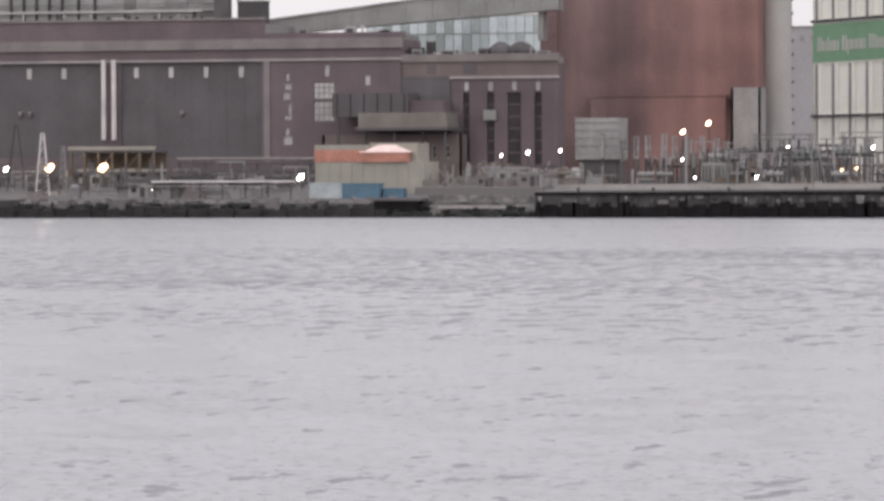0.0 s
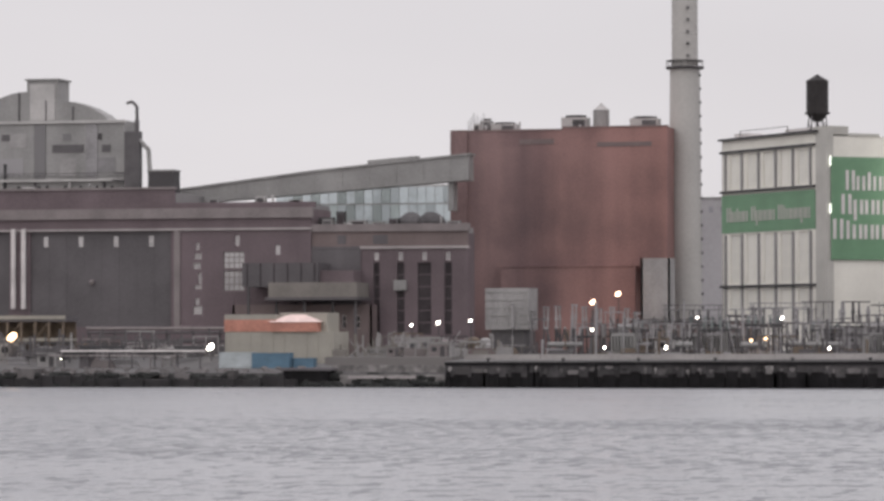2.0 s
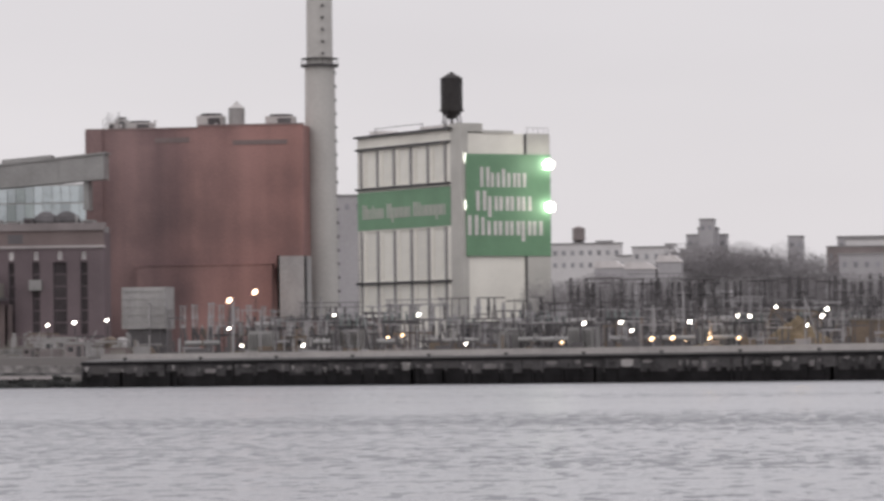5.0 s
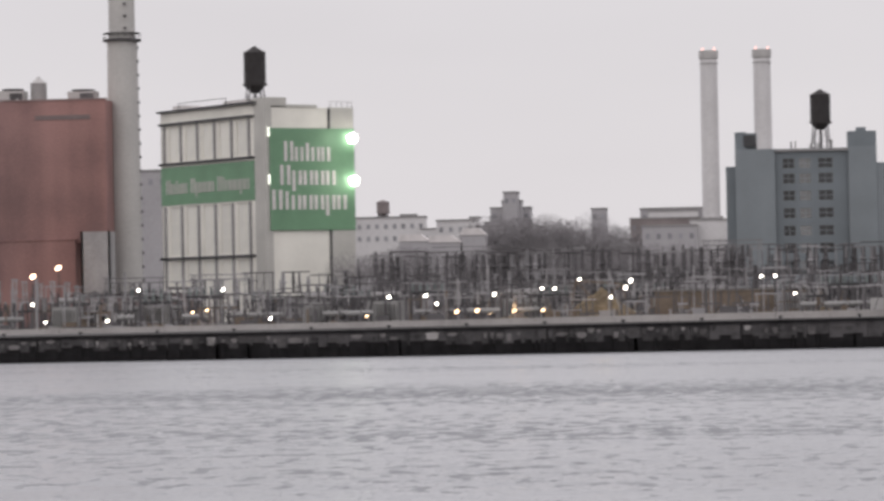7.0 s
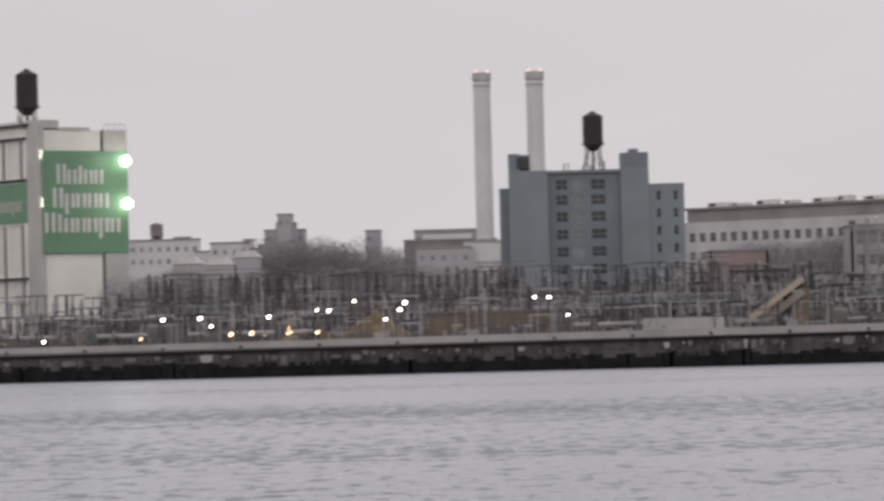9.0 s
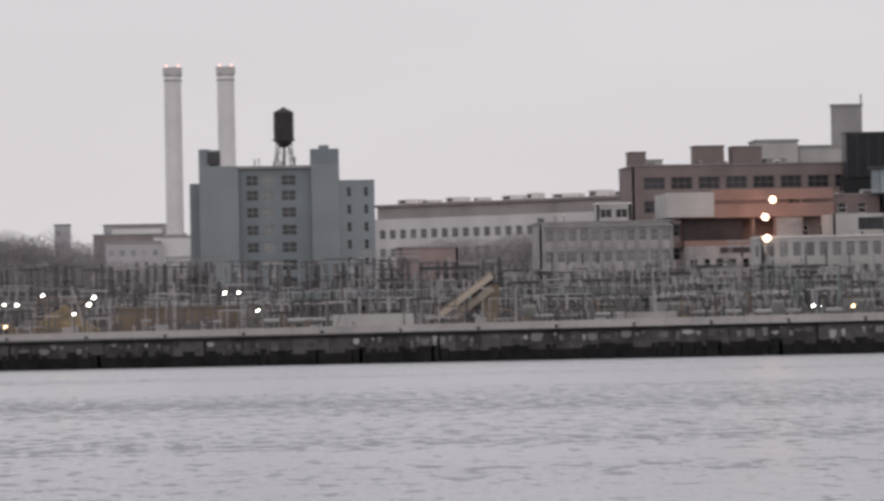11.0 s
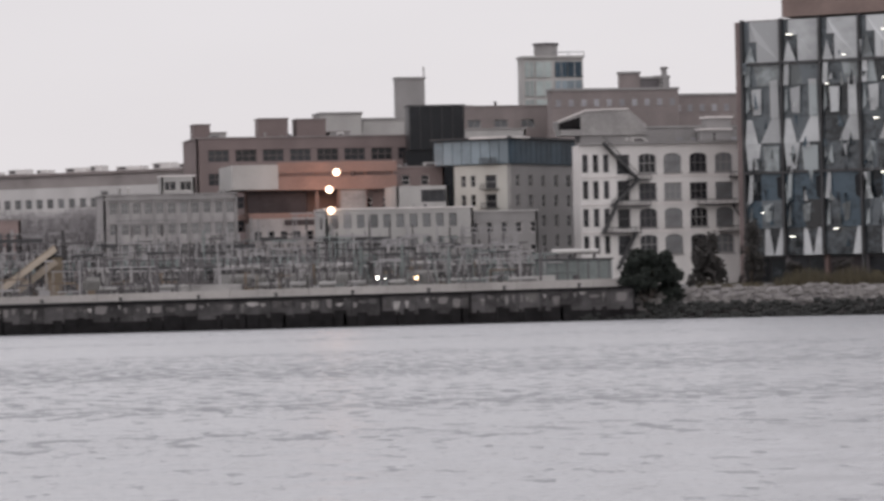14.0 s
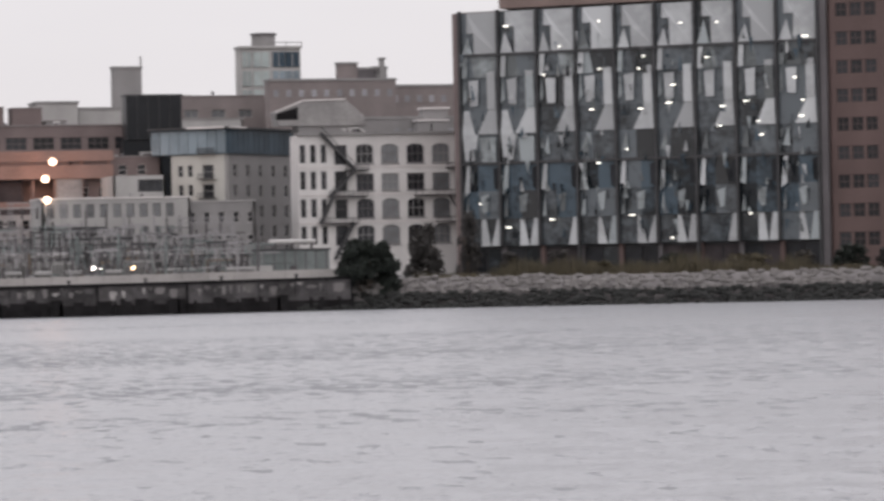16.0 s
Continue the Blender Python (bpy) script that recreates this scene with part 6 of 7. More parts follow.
part("tent_roof", Geo().add([(7.2, -0.6, 7.5), (15.6, -0.6, 7.5), (15.6, 6, 7.5), (7.2, 6, 7.5), (10.6, 2.4, 8.9), (12.2, 2.4, 8.9)], [(0, 1, 5, 4), (1, 2, 5), (2, 3, 4, 5), (3, 0, 4), (3, 2, 1, 0)]), PINK_WHITE, hut, "pinkish white tent roof")
part("fascia", Geo().box(7.6, 15.2, -0.45, 1.9, 6.0, 7.48), CORAL, hut)
for i in range(10):
    part("rib", Geo().box(0.4 + i * 1.85, 0.55 + i * 1.85, -0.08, 0, 0.1, 5.9), TAN, hut)

frame_shed = thing("loading_canopy", at(-214.2, 558, 0, 3.6), "open yard canopy with dark roof and yellow posts", "canopy")
part("roof", Geo().box(0, 15.2, 0, 7, 6.5, 7.3), PANEL_GREY, frame_shed)
part("fascia", Geo().box(-0.1, 15.3, -0.12, 0, 6.9, 7.5), TAN, frame_shed)
part("mezzanine", Geo().box(1.5, 15.0, 0.3, 6.5, 3.3, 3.8), TAN, frame_shed)
part("back_panel", Geo().box(0.3, 14.8, 6.5, 6.8, 0, 6.5), RUSTY, frame_shed)
for i in range(7):
    part("post", Geo().box(0.2 + i * 2.4, 0.55 + i * 2.4, 0.1, 0.5, 0, 6.5), RUSTY, frame_shed)
for i in range(3):
    part("brace", Geo().bar((0.4 + i * 4.8, 0.2, 3.8), (2.8 + i * 4.8, 0.2, 6.4), 0.1), RUSTY, frame_shed)


def mast(x, y, z, h, spread, mat, label, name="lattice_mast"):
    ob = thing(name, at(x, y, 0, z), label, "mast")
    part("leg", Geo().bar((-spread, 0, 0), (-0.2, 0, h), 0.16), mat, ob)
    part("leg", Geo().bar((spread, 0, 0), (0.2, 0, h), 0.16), mat, ob)
    g = Geo()
    for i in range(1, 7):
        u = i / 7
        s0, s1 = spread * (1 - u) + 0.2 * u, spread * (1 - u - 0.1) + 0.2 * (u + 0.1)
        g.bar((-s0, 0, h * u), (s1, 0, h * (u + 0.1)), 0.06)
        g.bar((-s0, 0, h * u), (s0, 0, h * u), 0.06)
    part("lacing", g, mat, ob)
    return ob


mast(-211.7, 540, 2.2, 11.0, 1.3, WHITE_TRIM, "pale lattice mast on the shore yard")
mast(-209.0, 542, 2.2, 9.0, 0.7, STEEL, "pale lattice mast on the shore yard")
mast(-222.6, 556, 3.4, 11.4, 1.7, STEEL_DARK, "dark steel hoist frame on the yard", "hoist_frame")
mast(-231.0, 552, 3.4, 9.0, 1.5, STEEL_DARK, "dark steel hoist frame on the yard", "hoist_frame")

racks = thing("pipe_rack", at(-205, 586, 0, 4.4), "long horizontal pale pipe rack before the hall", "pipe rack")
for z, r, mat in ((4.6, 0.3, STONE_BAND), (3.9, 0.2, PANEL_GREY), (1.5, 0.3, STONE_BAND), (0.9, 0.2, GREY_METAL), (2.4, 0.22, STEEL_DARK)):
    part("pipe", Geo().bar((0, 0, z), (29, 0, z), r, 8), mat, racks)
for i in range(7):
    part("post", Geo().box(i * 4.7, i * 4.7 + 0.3, 0.4, 0.7, 0, 5.0), STEEL_DARK, racks)
wall_low = thing("yard_wall", at(-262, 575, 0, 4.3), "low pinkish concrete yard wall", "wall", "", "structure")
part("wall", Geo().box(0, 84, 0, 0.5, 0, 1.6), STONE_BAND, wall_low)
part("coping", Geo().box(0, 84, -0.1, 0.6, 1.6, 1.8), CONCRETE, wall_low)


def yard_item(x, y, z, kind, s, mat):
    if kind == "cabin":
        ob = thing("site_cabin", at(x, y, 0, z), "small weathered site cabin on the shore yard", "cabin", "yard cabins")
        part("body", Geo().box(0, 3.2 * s, 0, 2.4, 0.2, 2.4 * s), mat, ob)
        part("roof", Geo().box(-0.15, 3.2 * s + 0.15, -0.15, 2.55, 2.4 * s, 2.55 * s), GREY_METAL, ob)
        part("window", Geo().box(0.5 * s, 1.4 * s, -0.06, 0, 1.1 * s, 1.9 * s), PANE_DARK, ob)
        part("door", Geo().box(2.0 * s, 2.8 * s, -0.06, 0, 0.2, 2.0 * s), STEEL_DARK, ob)
        part("skid", Geo().box(0, 3.2 * s, 0.2, 2.2, -0.1, 0.2), DARK_METAL, ob)
    elif kind == "tank":
        ob = thing("storage_tank", at(x, y, 0, z), "small upright steel tank on the yard", "tank", "yard tanks")
        part("drum", Geo().ring(0, 0, [(0.2, 0.9 * s), (2.4 * s, 0.9 * s), (2.75 * s, 0.3 * s)], 14), mat, ob)
        part("base", Geo().ring(0, 0, [(-0.1, 1.0 * s), (0.2, 1.0 * s)], 14), CONCRETE, ob)
        part("pipe", Geo().bar((0.9 * s, 0, 0.3), (0.9 * s, 0, 2.9 * s), 0.08, 6), STEEL_DARK, ob)
    elif kind == "stack":
        ob = thing("timber_stack", at(x, y, 0, z), "stack of old timber and steel beams", "stack", "yard stacks")
        for i in range(4):
            part("beam", Geo().box(0, 4.5 * s - 0.3 * i, 0.1 * i, 1.4, 0.38 * i, 0.38 * i + 0.34), mat, ob)
    else:
        ob = thing("frame_rack", at(x, y, 0, z), "open steel storage frame on the yard", "rack", "yard frames")
        for i in range(3):
            part("post", Geo().box(i * 2 * s, i * 2 * s + 0.15, 0, 0.15, 0, 3.0 * s), mat, ob)
        part("beam", Geo().box(0, 4 * s + 0.15, 0, 0.2, 3.0 * s, 3.2 * s), mat, ob)
        part("beam", Geo().box(0, 4 * s + 0.15, 0.01, 0.19, 1.5 * s, 1.65 * s), mat, ob)


mats = (GREY_METAL, STEEL, DULL_TAN, STEEL_DARK, STONE_BAND, BROWN_BRICK, TOWER_METAL, PANEL_GREY, RUSTY)
for i in range(96):
    x = rs.uniform(-262, -171) if i < 66 else rs.uniform(-149, -128)
    y = rs.uniform(530, 572)
    z = 2.1 + (y - 526) * 0.06 if x < -150 else 4.3
    yard_item(x, y if x < -150 else y + 8, z, rs.choice(("cabin", "tank", "stack", "stack", "frame", "frame")), rs.uniform(0.6, 1.25), rs.choice(mats))


# ---- the substation ----
rt = random.Random(21)


def bus_rack(m, n, step, z0, z1, group):
    ob = thing("bus_rack", m, "grey steel bus rack with rows of switch posts", "switchgear", group)
    L = n * step
    x = 0.0
    while x < L - 1.0:
        xe = min(L, x + rt.uniform(2.5, 6.5))
        drop = rt.choice((0.0, 0.0, 0.25, 0.6))
        part("top_beam", Geo().box(x, xe, -0.14, 0.14, z1 - drop, z1 - drop + 0.2), rt.choice((STEEL, STEEL_DARK, STEEL_DARK)), ob)
        x = xe + (rt.uniform(0.6, 2.0) if rt.random() < 0.3 else 0.0)
    part("lower_beam", Geo().box(0, L, -0.16, 0.16, z0 - 0.22, z0), STEEL_DARK, ob)
    for i in range(n):
        x = (i + 0.5) * step + rt.uniform(-0.3, 0.3)
        if rt.random() < 0.06:
            continue
        w = rt.choice((0.08, 0.12, 0.18, 0.26, 0.36))
        part("switch_post", Geo().ring(x, rt.uniform(-0.5, 0.5), [(z0, w), (z0 + (z1 - z0) * 0.45, w), (z0 + (z1 - z0) * 0.5, w * 1.6), (z0 + (z1 - z0) * 0.6, w), (z0 + (z1 - z0) * rt.choice((1, 1, 1, 0.8, 1.06)), w * 0.8)], 6), STEEL if rt.random() < 0.36 else STEEL_DARK, ob)
    for i in range(int(L // 8) + 1):
        x = min(0.2 + i * 8.0, L - 0.2)
        part("leg", Geo().box(x - 0.2, x + 0.2, -0.2, 0.2, 0, z0 - 0.3), STEEL, ob)
        part("brace", Geo().bar((x, 0, z0 - 3), (x + 2.4, 0, z0 - 0.3), 0.09), STEEL_DARK, ob)
    return ob


for row, (y, z0, z1, x0, x1) in enumerate(((592, 3.0, 6.4, -108, 120), (606, 6.9, 11.3, -62, 40), (618, 7.3, 11.9, -64, 36), (618, 5.4, 8.8, -86, -66), (600, 5.2, 8.2, -66, 106), (612, 7.0, 11.0, -60, 34), (614, 5.6, 9.4, 42, 100))):
    built = [bus_rack(at(-500, y), 12, 1.55, z0, z1, "substation bus racks") for v in range(3)]
    x, k = x0, 0
    while x < x1:
        if row in (0, 4, 6) and rt.random() < 0.35:
            x += 9
            continue
        src = built[k % 3]
        if k < 3:
            src.matrix_world = at(x, y + rt.uniform(-1.5, 1.5))
        else:
            copy_thing(src, at(x, y + rt.uniform(-2.5, 2.5)))
        x += 18.8 + rt.choice((0, 0, 1.5, 4))
        k += 1


def breaker(m):
    ob = thing("circuit_breaker", m, "grey circuit breaker with ribbed bushings", "switchgear", "substation breakers")
    part("tank", Geo().bar((-1.3, 0, 1.8), (1.3, 0, 1.8), 0.42, 10), GREY_METAL, ob)
    for x in (-1.0, 1.0):
        part("leg", Geo().box(x - 0.1, x + 0.1, -0.3, 0.3, -0.1, 1.5), STEEL_DARK, ob)
    for x, lean in ((-0.9, -0.6), (0, 0), (0.9, 0.6)):
        part("bushing", Geo().bar((x, 0, 2.1), (x + lean, 0, 4.4), 0.16, 8), STEEL_DARK, ob)
        part("cap", Geo().ring(x + lean, 0, [(4.3, 0.2), (4.6, 0.12)], 8), INSULATOR, ob)
    return ob


def transformer(m):
    ob = thing("transformer", m, "large grey transformer with radiator fins and bushings", "transformer", "substation transformers")
    part("tank", Geo().box(0, 4.2, 0, 2.6, 0.4, 3.6), GREY_METAL, ob)
    part("plinth", Geo().box(-0.4, 4.6, -0.4, 3, -0.1, 0.4), CONCRETE, ob)
    for i in range(7):
        part("radiator_fin", Geo().box(0.3 + i * 0.55, 0.5 + i * 0.55, -0.7, -0.02, 0.8, 3.2), GREY_METAL, ob)
    part("conservator", Geo().bar((0.4, 1.8, 4.6), (3.8, 1.8, 4.6), 0.42, 10), TOWER_METAL, ob)
    part("bracket", Geo().box(1.0, 1.2, 1.7, 1.9, 3.6, 4.3), STEEL_DARK, ob)
    part("bracket", Geo().box(3.0, 3.2, 1.7, 1.9, 3.6, 4.3), STEEL_DARK, ob)
    for x in (0.7, 2.1, 3.5):
        part("bushing", Geo().ring(x, 0.7, [(3.6, 0.24), (4.2, 0.16), (5.6, 0.12), (5.7, 0.2), (5.9, 0.1)], 8), STEEL_DARK, ob)
    return ob


def pole_pair(m, h, pale):
    ob = thing("busbar_support", m, "pair of tall insulator posts carrying a busbar", "switchgear", "substation busbar supports")
    for x in (0, 3.0):
        part("post", Geo().box(x - 0.14, x + 0.14, -0.14, 0.14, -0.1, h * 0.55), STEEL_DARK, ob)
        part("insulator", Geo().ring(x, 0, [(h * 0.55, 0.2), (h * 0.7, 0.14), (h * 0.72, 0.26), (h * 0.85, 0.14), (h, 0.2)], 8), INSULATOR if pale else STEEL, ob)
    part("busbar", Geo().bar((-1.2, 0, h + 0.06), (4.2, 0, h + 0.06), 0.09, 6), STEEL, ob)
    return ob


def disconnect_switch(m, h, length, tone):
    ob = thing("disconnect_switch", m, "stubby insulators with contact arms on a dark steel stand", "switchgear", "substation disconnect switches")
    part("stand_beam", Geo().box(0, length, -0.25, 0.25, h - 0.35, h), DARK_METAL, ob)
    for x in (0.3, length - 0.5):
        part("stand_leg", Geo().box(x, x + 0.2, -0.1, 0.1, -0.1, h - 0.35), STEEL_DARK, ob)
    n = max(3, int(length / 1.1))
    for i in range(n):
        x = length * (i + 0.5) / n
        part("insulator", Geo().ring(x, 0, [(h, 0.2), (h + 0.25, 0.3), (h + 0.4, 0.18), (h + 0.65, 0.3), (h + 0.8, 0.18), (h + 1.15, 0.22), (h + 1.25, 0.1)], 8), tone, ob)
    part("contact_arm", Geo().bar((0.3, 0, h + 1.3), (length * 0.55, 0, h + 1.3), 0.09, 6).bar((length * 0.62, 0, h + 1.3), (length - 0.2, 0, h + 1.75), 0.08, 6), STEEL, ob)
    return ob


switches = [disconnect_switch(at(60 + 9 * k, 582 + 3 * k), h, l, tone) for k, (h, l, tone) in enumerate(((3.2, 4.2, INSULATOR), (5.0, 6.4, SWITCH_GREEN), (6.4, 3.4, INSULATOR), (4.2, 5.2, SWITCH_GREEN), (7.4, 4.6, STEEL)))]
bk, tf, pp, pq = breaker(at(-104, 566)), transformer(at(-96, 572)), pole_pair(at(-99, 561), 5.0, True), pole_pair(at(-88, 586), 7.6, False)
pw = pole_pair(at(-127.5, 574, 90), 8.2, True)


def yard_spot(x0, x1, y0, y1):
    """A free place in the switchyard, off the bare earth beside the retaining wall."""
    while True:
        x, y = rt.uniform(x0, x1), rt.uniform(y0, y1)
        if not (-30 < x < 9 and y < 583) and not (30 < x < 52 and y < 578):
            return x, y


for i in range(64):
    copy_thing(bk, at(*yard_spot(-122, 124, 550, 584), rt.uniform(-25, 25)))
for i in range(26):
    copy_thing(tf, at(*yard_spot(-116, 118, 556, 600), rt.uniform(-25, 25)))
for i in range(44):
    copy_thing(pp, at(*yard_spot(-118, 124, 556, 588), rt.uniform(-30, 30)))
for i in range(64):
    copy_thing(pq, at(*yard_spot(-100, 122, 586, 624), rt.uniform(-30, 30)))
for i in range(38):
    copy_thing(switches[i % 5], at(*yard_spot(28, 122, 562, 604), rt.uniform(-18, 18)))
for i in range(26):
    copy_thing(switches[(0, 1, 3)[i % 3]], at(*yard_spot(-118, 28, 562, 600), rt.uniform(-18, 18)))
for i in range(9):
    copy_thing(pw, at(-124.5 + i * 2.2, 574, 90) @ Matrix.Rotation(radians(rt.uniform(-5, 5)), 4, "X") @ Matrix.Scale(rt.uniform(0.8, 1.0), 4))

for x, y, h in ((-104.5, 588, 8.2), (-92, 600, 8.6), (-52, 612, 12.6), (-6, 604, 12.6), (26, 598, 12.8), (59, 604, 13), (88, 600, 13.6), (116, 596, 10.5)):
    ob = thing("gantry_portal", at(x, y), "pale lattice steel line portal in the substation", "gantry", "substation portals")
    for dx in (0, 9):
        g = Geo()
        for sx in (-0.4, 0.4):
            g.bar((dx + sx, -0.3, -0.1), (dx + sx * 0.6, -0.3, h), 0.1)
        for k in range(8):
            g.bar((dx - 0.38, -0.3, h * k / 8), (dx + 0.36, -0.3, h * (k + 1) / 8), 0.05)
        part("column", g, STEEL, ob)
    g = Geo().bar((-0.6, -0.3, h), (9.6, -0.3, h), 0.12).bar((-0.6, -0.3, h - 0.8), (9.6, -0.3, h - 0.8), 0.12)
    for k in range(12):
        g.bar((-0.4 + k * 0.82, -0.3, h - 0.8), (0.0 + k * 0.82, -0.3, h), 0.05)
    part("truss", g, STEEL, ob)
    for k in range(3):
        part("insulator", Geo().ring(2 + k * 2.5, -0.3, [(h - 2.8, 0.1), (h - 2.6, 0.2), (h - 1.0, 0.2), (h - 0.8, 0.1)], 8), STEEL_DARK, ob)

mound = thing("earth_wall", at(-14, 577), "brown earth retaining wall in the substation", "wall", "", "structure")
part("wall", Geo().box(0, 19, 0, 4, -0.2, 4.2), RUSTY, mound)
for k in range(8):
    part("soldier_post", Geo().box(0.4 + k * 2.5, 0.65 + k * 2.5, -0.14, -0.003, -0.2, 4.2), PANEL_GREY, mound)
part("coping", Geo().box(-0.2, 19.2, -0.2, 4.2, 4.2, 4.4), DULL_TAN, mound)
rh = random.Random(17)


def earth_mound(x, y, w, d, h, label):
    """An uneven heap of dug earth on a round plan."""
    g, n, m = Geo(), 18, 6
    vs = []
    for k in range(m):
        u = k / m
        for i in range(n):
            a = 2 * math.pi * i / n
            r = (1 - u) * rh.uniform(0.85, 1.1)
            vs.append((w / 2 * r * math.cos(a), d / 2 * r * math.sin(a), -0.2 + h * u ** 0.8 * rh.uniform(0.9, 1.08)))
    vs.append((0, 0, h))
    fs = [(k * n + i, k * n + (i + 1) % n, (k + 1) * n + (i + 1) % n, (k + 1) * n + i) for k in range(m - 1) for i in range(n)]
    fs += [((m - 1) * n + i, (m - 1) * n + (i + 1) % n, m * n) for i in range(n)]
    solid("earth_mound", g.add(vs, fs), SPOIL, at(x, y), label, "earth mound", "switchyard earth mounds")


earth_mound(-22.6, 577, 12.5, 8, 5.2, "ochre heap of dug earth beside the retaining wall")
earth_mound(-36.0, 566, 13, 6, 1.1, "low ochre heap of dug earth in the switchyard")
earth_mound(12.5, 564, 8, 5, 1.5, "low ochre heap of dug earth in the switchyard")
digger = thing("hoist_frame", at(-27.5, 573), "rusty brown steel hoist frame over the earth heap", "hoist")
for a, b in (((0, 0, 0), (1.0, 0, 6.2)), ((9.6, 0, 0), (8.4, 0, 5.6)), ((1.0, 0, 6.2), (8.4, 0, 5.6)), ((1.0, 0, 6.2), (4.5, 0, 2.6)), ((4.5, 0, 2.6), (8.4, 0, 5.6))):
    part("beam", Geo().bar(a, b, 0.15), RUSTY, digger)
for x, y, l, h in ((19.5, 556, 12.5, 1.9), (63, 552, 9.5, 1.4), (116, 556, 7, 1.6)):
    ob = thing("white_trailer", at(x, y), "long white box trailer parked on the yard", "trailer", "yard trailers")
    part("box", Geo().box(0, l, 0, 2.4, 0.7, 0.7 + h), PALE_RENDER, ob)
    part("chassis", Geo().box(0.1, l - 0.1, 0.2, 2.2, 0.45, 0.7), DARK_METAL, ob)
    for wx in (0.9, 1.9, l - 1.2):
        wh = part("wheel", Geo().bar((wx, 0.05, 0.38), (wx, 0.45, 0.38), 0.42, 14), DARK_METAL, ob)
        part("rim", Geo().bar((wx, 0.0, 0.38), (wx, 0.06, 0.38), 0.2, 10), LIGHT_METAL, wh)
loader = thing("inclined_loader", at(35.8, 570), "dull yellow inclined loading conveyor", "conveyor")
for dx, dy, length, w in ((0.6, 0, 9.0, 0.62), (3.7, 3.0, 6.2, 0.62)):
    rise = length * 0.73
    part("beam", Geo().bar((dx, dy, 1.7), (dx + length, dy, 1.7 + rise), w), PALE_BEAM, loader)
    part("belt_cover", Geo().bar((dx, dy + 0.9, 2.1), (dx + length, dy + 0.9, 2.1 + rise), 0.4), YELLOW, loader)
    for k in range(5):
        part("bracket", Geo().box(dx + length * (k + 0.5) / 5, dx + length * (k + 0.5) / 5 + 0.15, dy - 0.05, dy + 1.0, 1.5 + rise * (k + 0.5) / 5 - 0.5, 1.7 + rise * (k + 0.5) / 5), STEEL_DARK, loader)
part("chute_mouth", Geo().bar((6.3, 1.2, 5.2), (9.3, 1.2, 7.5), 0.6), WET_BLACK, loader, "dark chute between the belts")
part("hopper", Geo().box(8.4, 11.0, 4.5, 7, 0, 7.0), YELLOW, loader, "rusty tan hopper")
part("hopper_lid", Geo().box(8.2, 11.2, 4.3, 7.2, 7.0, 7.3), DARK_METAL, loader)
for x, z in ((1.5, 2.4), (5.5, 5.6)):
    part("leg", Geo().box(x - 0.15, x + 0.15, 0, 0.3, -0.1, z), STEEL_DARK, loader)


for x, y, w, h, mat in ((-118, 628, 22, 5.5, BROWN_BRICK), (-84, 630, 26, 4.6, GREY_RENDER), (-52, 628, 18, 5.2, PANEL_GREY), (-34, 634, 14, 6.0, GREY_RENDER), (8, 630, 24, 5.0, PANEL_GREY), (36, 632, 20, 6.4, BROWN_BRICK),
                        (-72, 584, 7, 2.8, GREY_METAL), (-14, 598, 9, 3.2, STEEL_DARK), (52, 586, 8, 3.0, GREY_METAL), (78, 590, 10, 3.4, PALE_RENDER), (104, 588, 9, 3.8, GREY_RENDER), (-106, 582, 6, 2.6, LIGHT_METAL)):
    ob = thing("control_house", at(x, y), "low plain control house in the substation", "building", "substation control houses")
    part("wall", Geo().box(0, w, 0, 5, -0.1, h), mat, ob)
    part("roof", Geo().box(-0.25, w + 0.25, -0.25, 5.25, h, h + 0.25), DARK_METAL, ob)
    for i in range(int(w / 3)):
        part("window", Geo().box(1 + i * 3, 2.2 + i * 3, -0.06, 0, h * 0.45, h * 0.8), PANE_DARK, ob)
    part("door", Geo().box(w * 0.5 + 0.9, w * 0.5 + 1.9 if w > 8 else w * 0.5 + 1.8, -0.05, 0, 0, 2.1), STEEL_DARK, ob)

hutch = thing("switch_hut", at(121.8, 560), "long grey sheet-metal hut with a pale pipe on its roof", "hut")
part("wall", Geo().box(0, 11.4, 0, 5, -0.1, 4.6), SWITCH_GREEN, hutch)
part("roof", Geo().box(-0.2, 11.6, -0.2, 5.2, 4.6, 4.9), DARK_METAL, hutch)
part("roof_pipe", Geo().bar((1.8, 1.0, 6.0), (9.4, 1.0, 6.0), 0.42, 10), LIGHT_METAL, hutch, "pale fat pipe")
for x in (2.4, 5.4, 8.6):
    part("pipe_saddle", Geo().box(x, x + 0.3, 0.6, 1.4, 4.9, 5.7), STEEL_DARK, hutch)
for k in range(7):
    part("wall_rib", Geo().box(0.6 + k * 1.7, 0.8 + k * 1.7, -0.1, -0.003, 0, 4.5), PANEL_GREY, hutch)
part("door", Geo().box(4.9, 6.1, -0.08, -0.004, 0, 2.2), STEEL_DARK, hutch)

rc = random.Random(77)


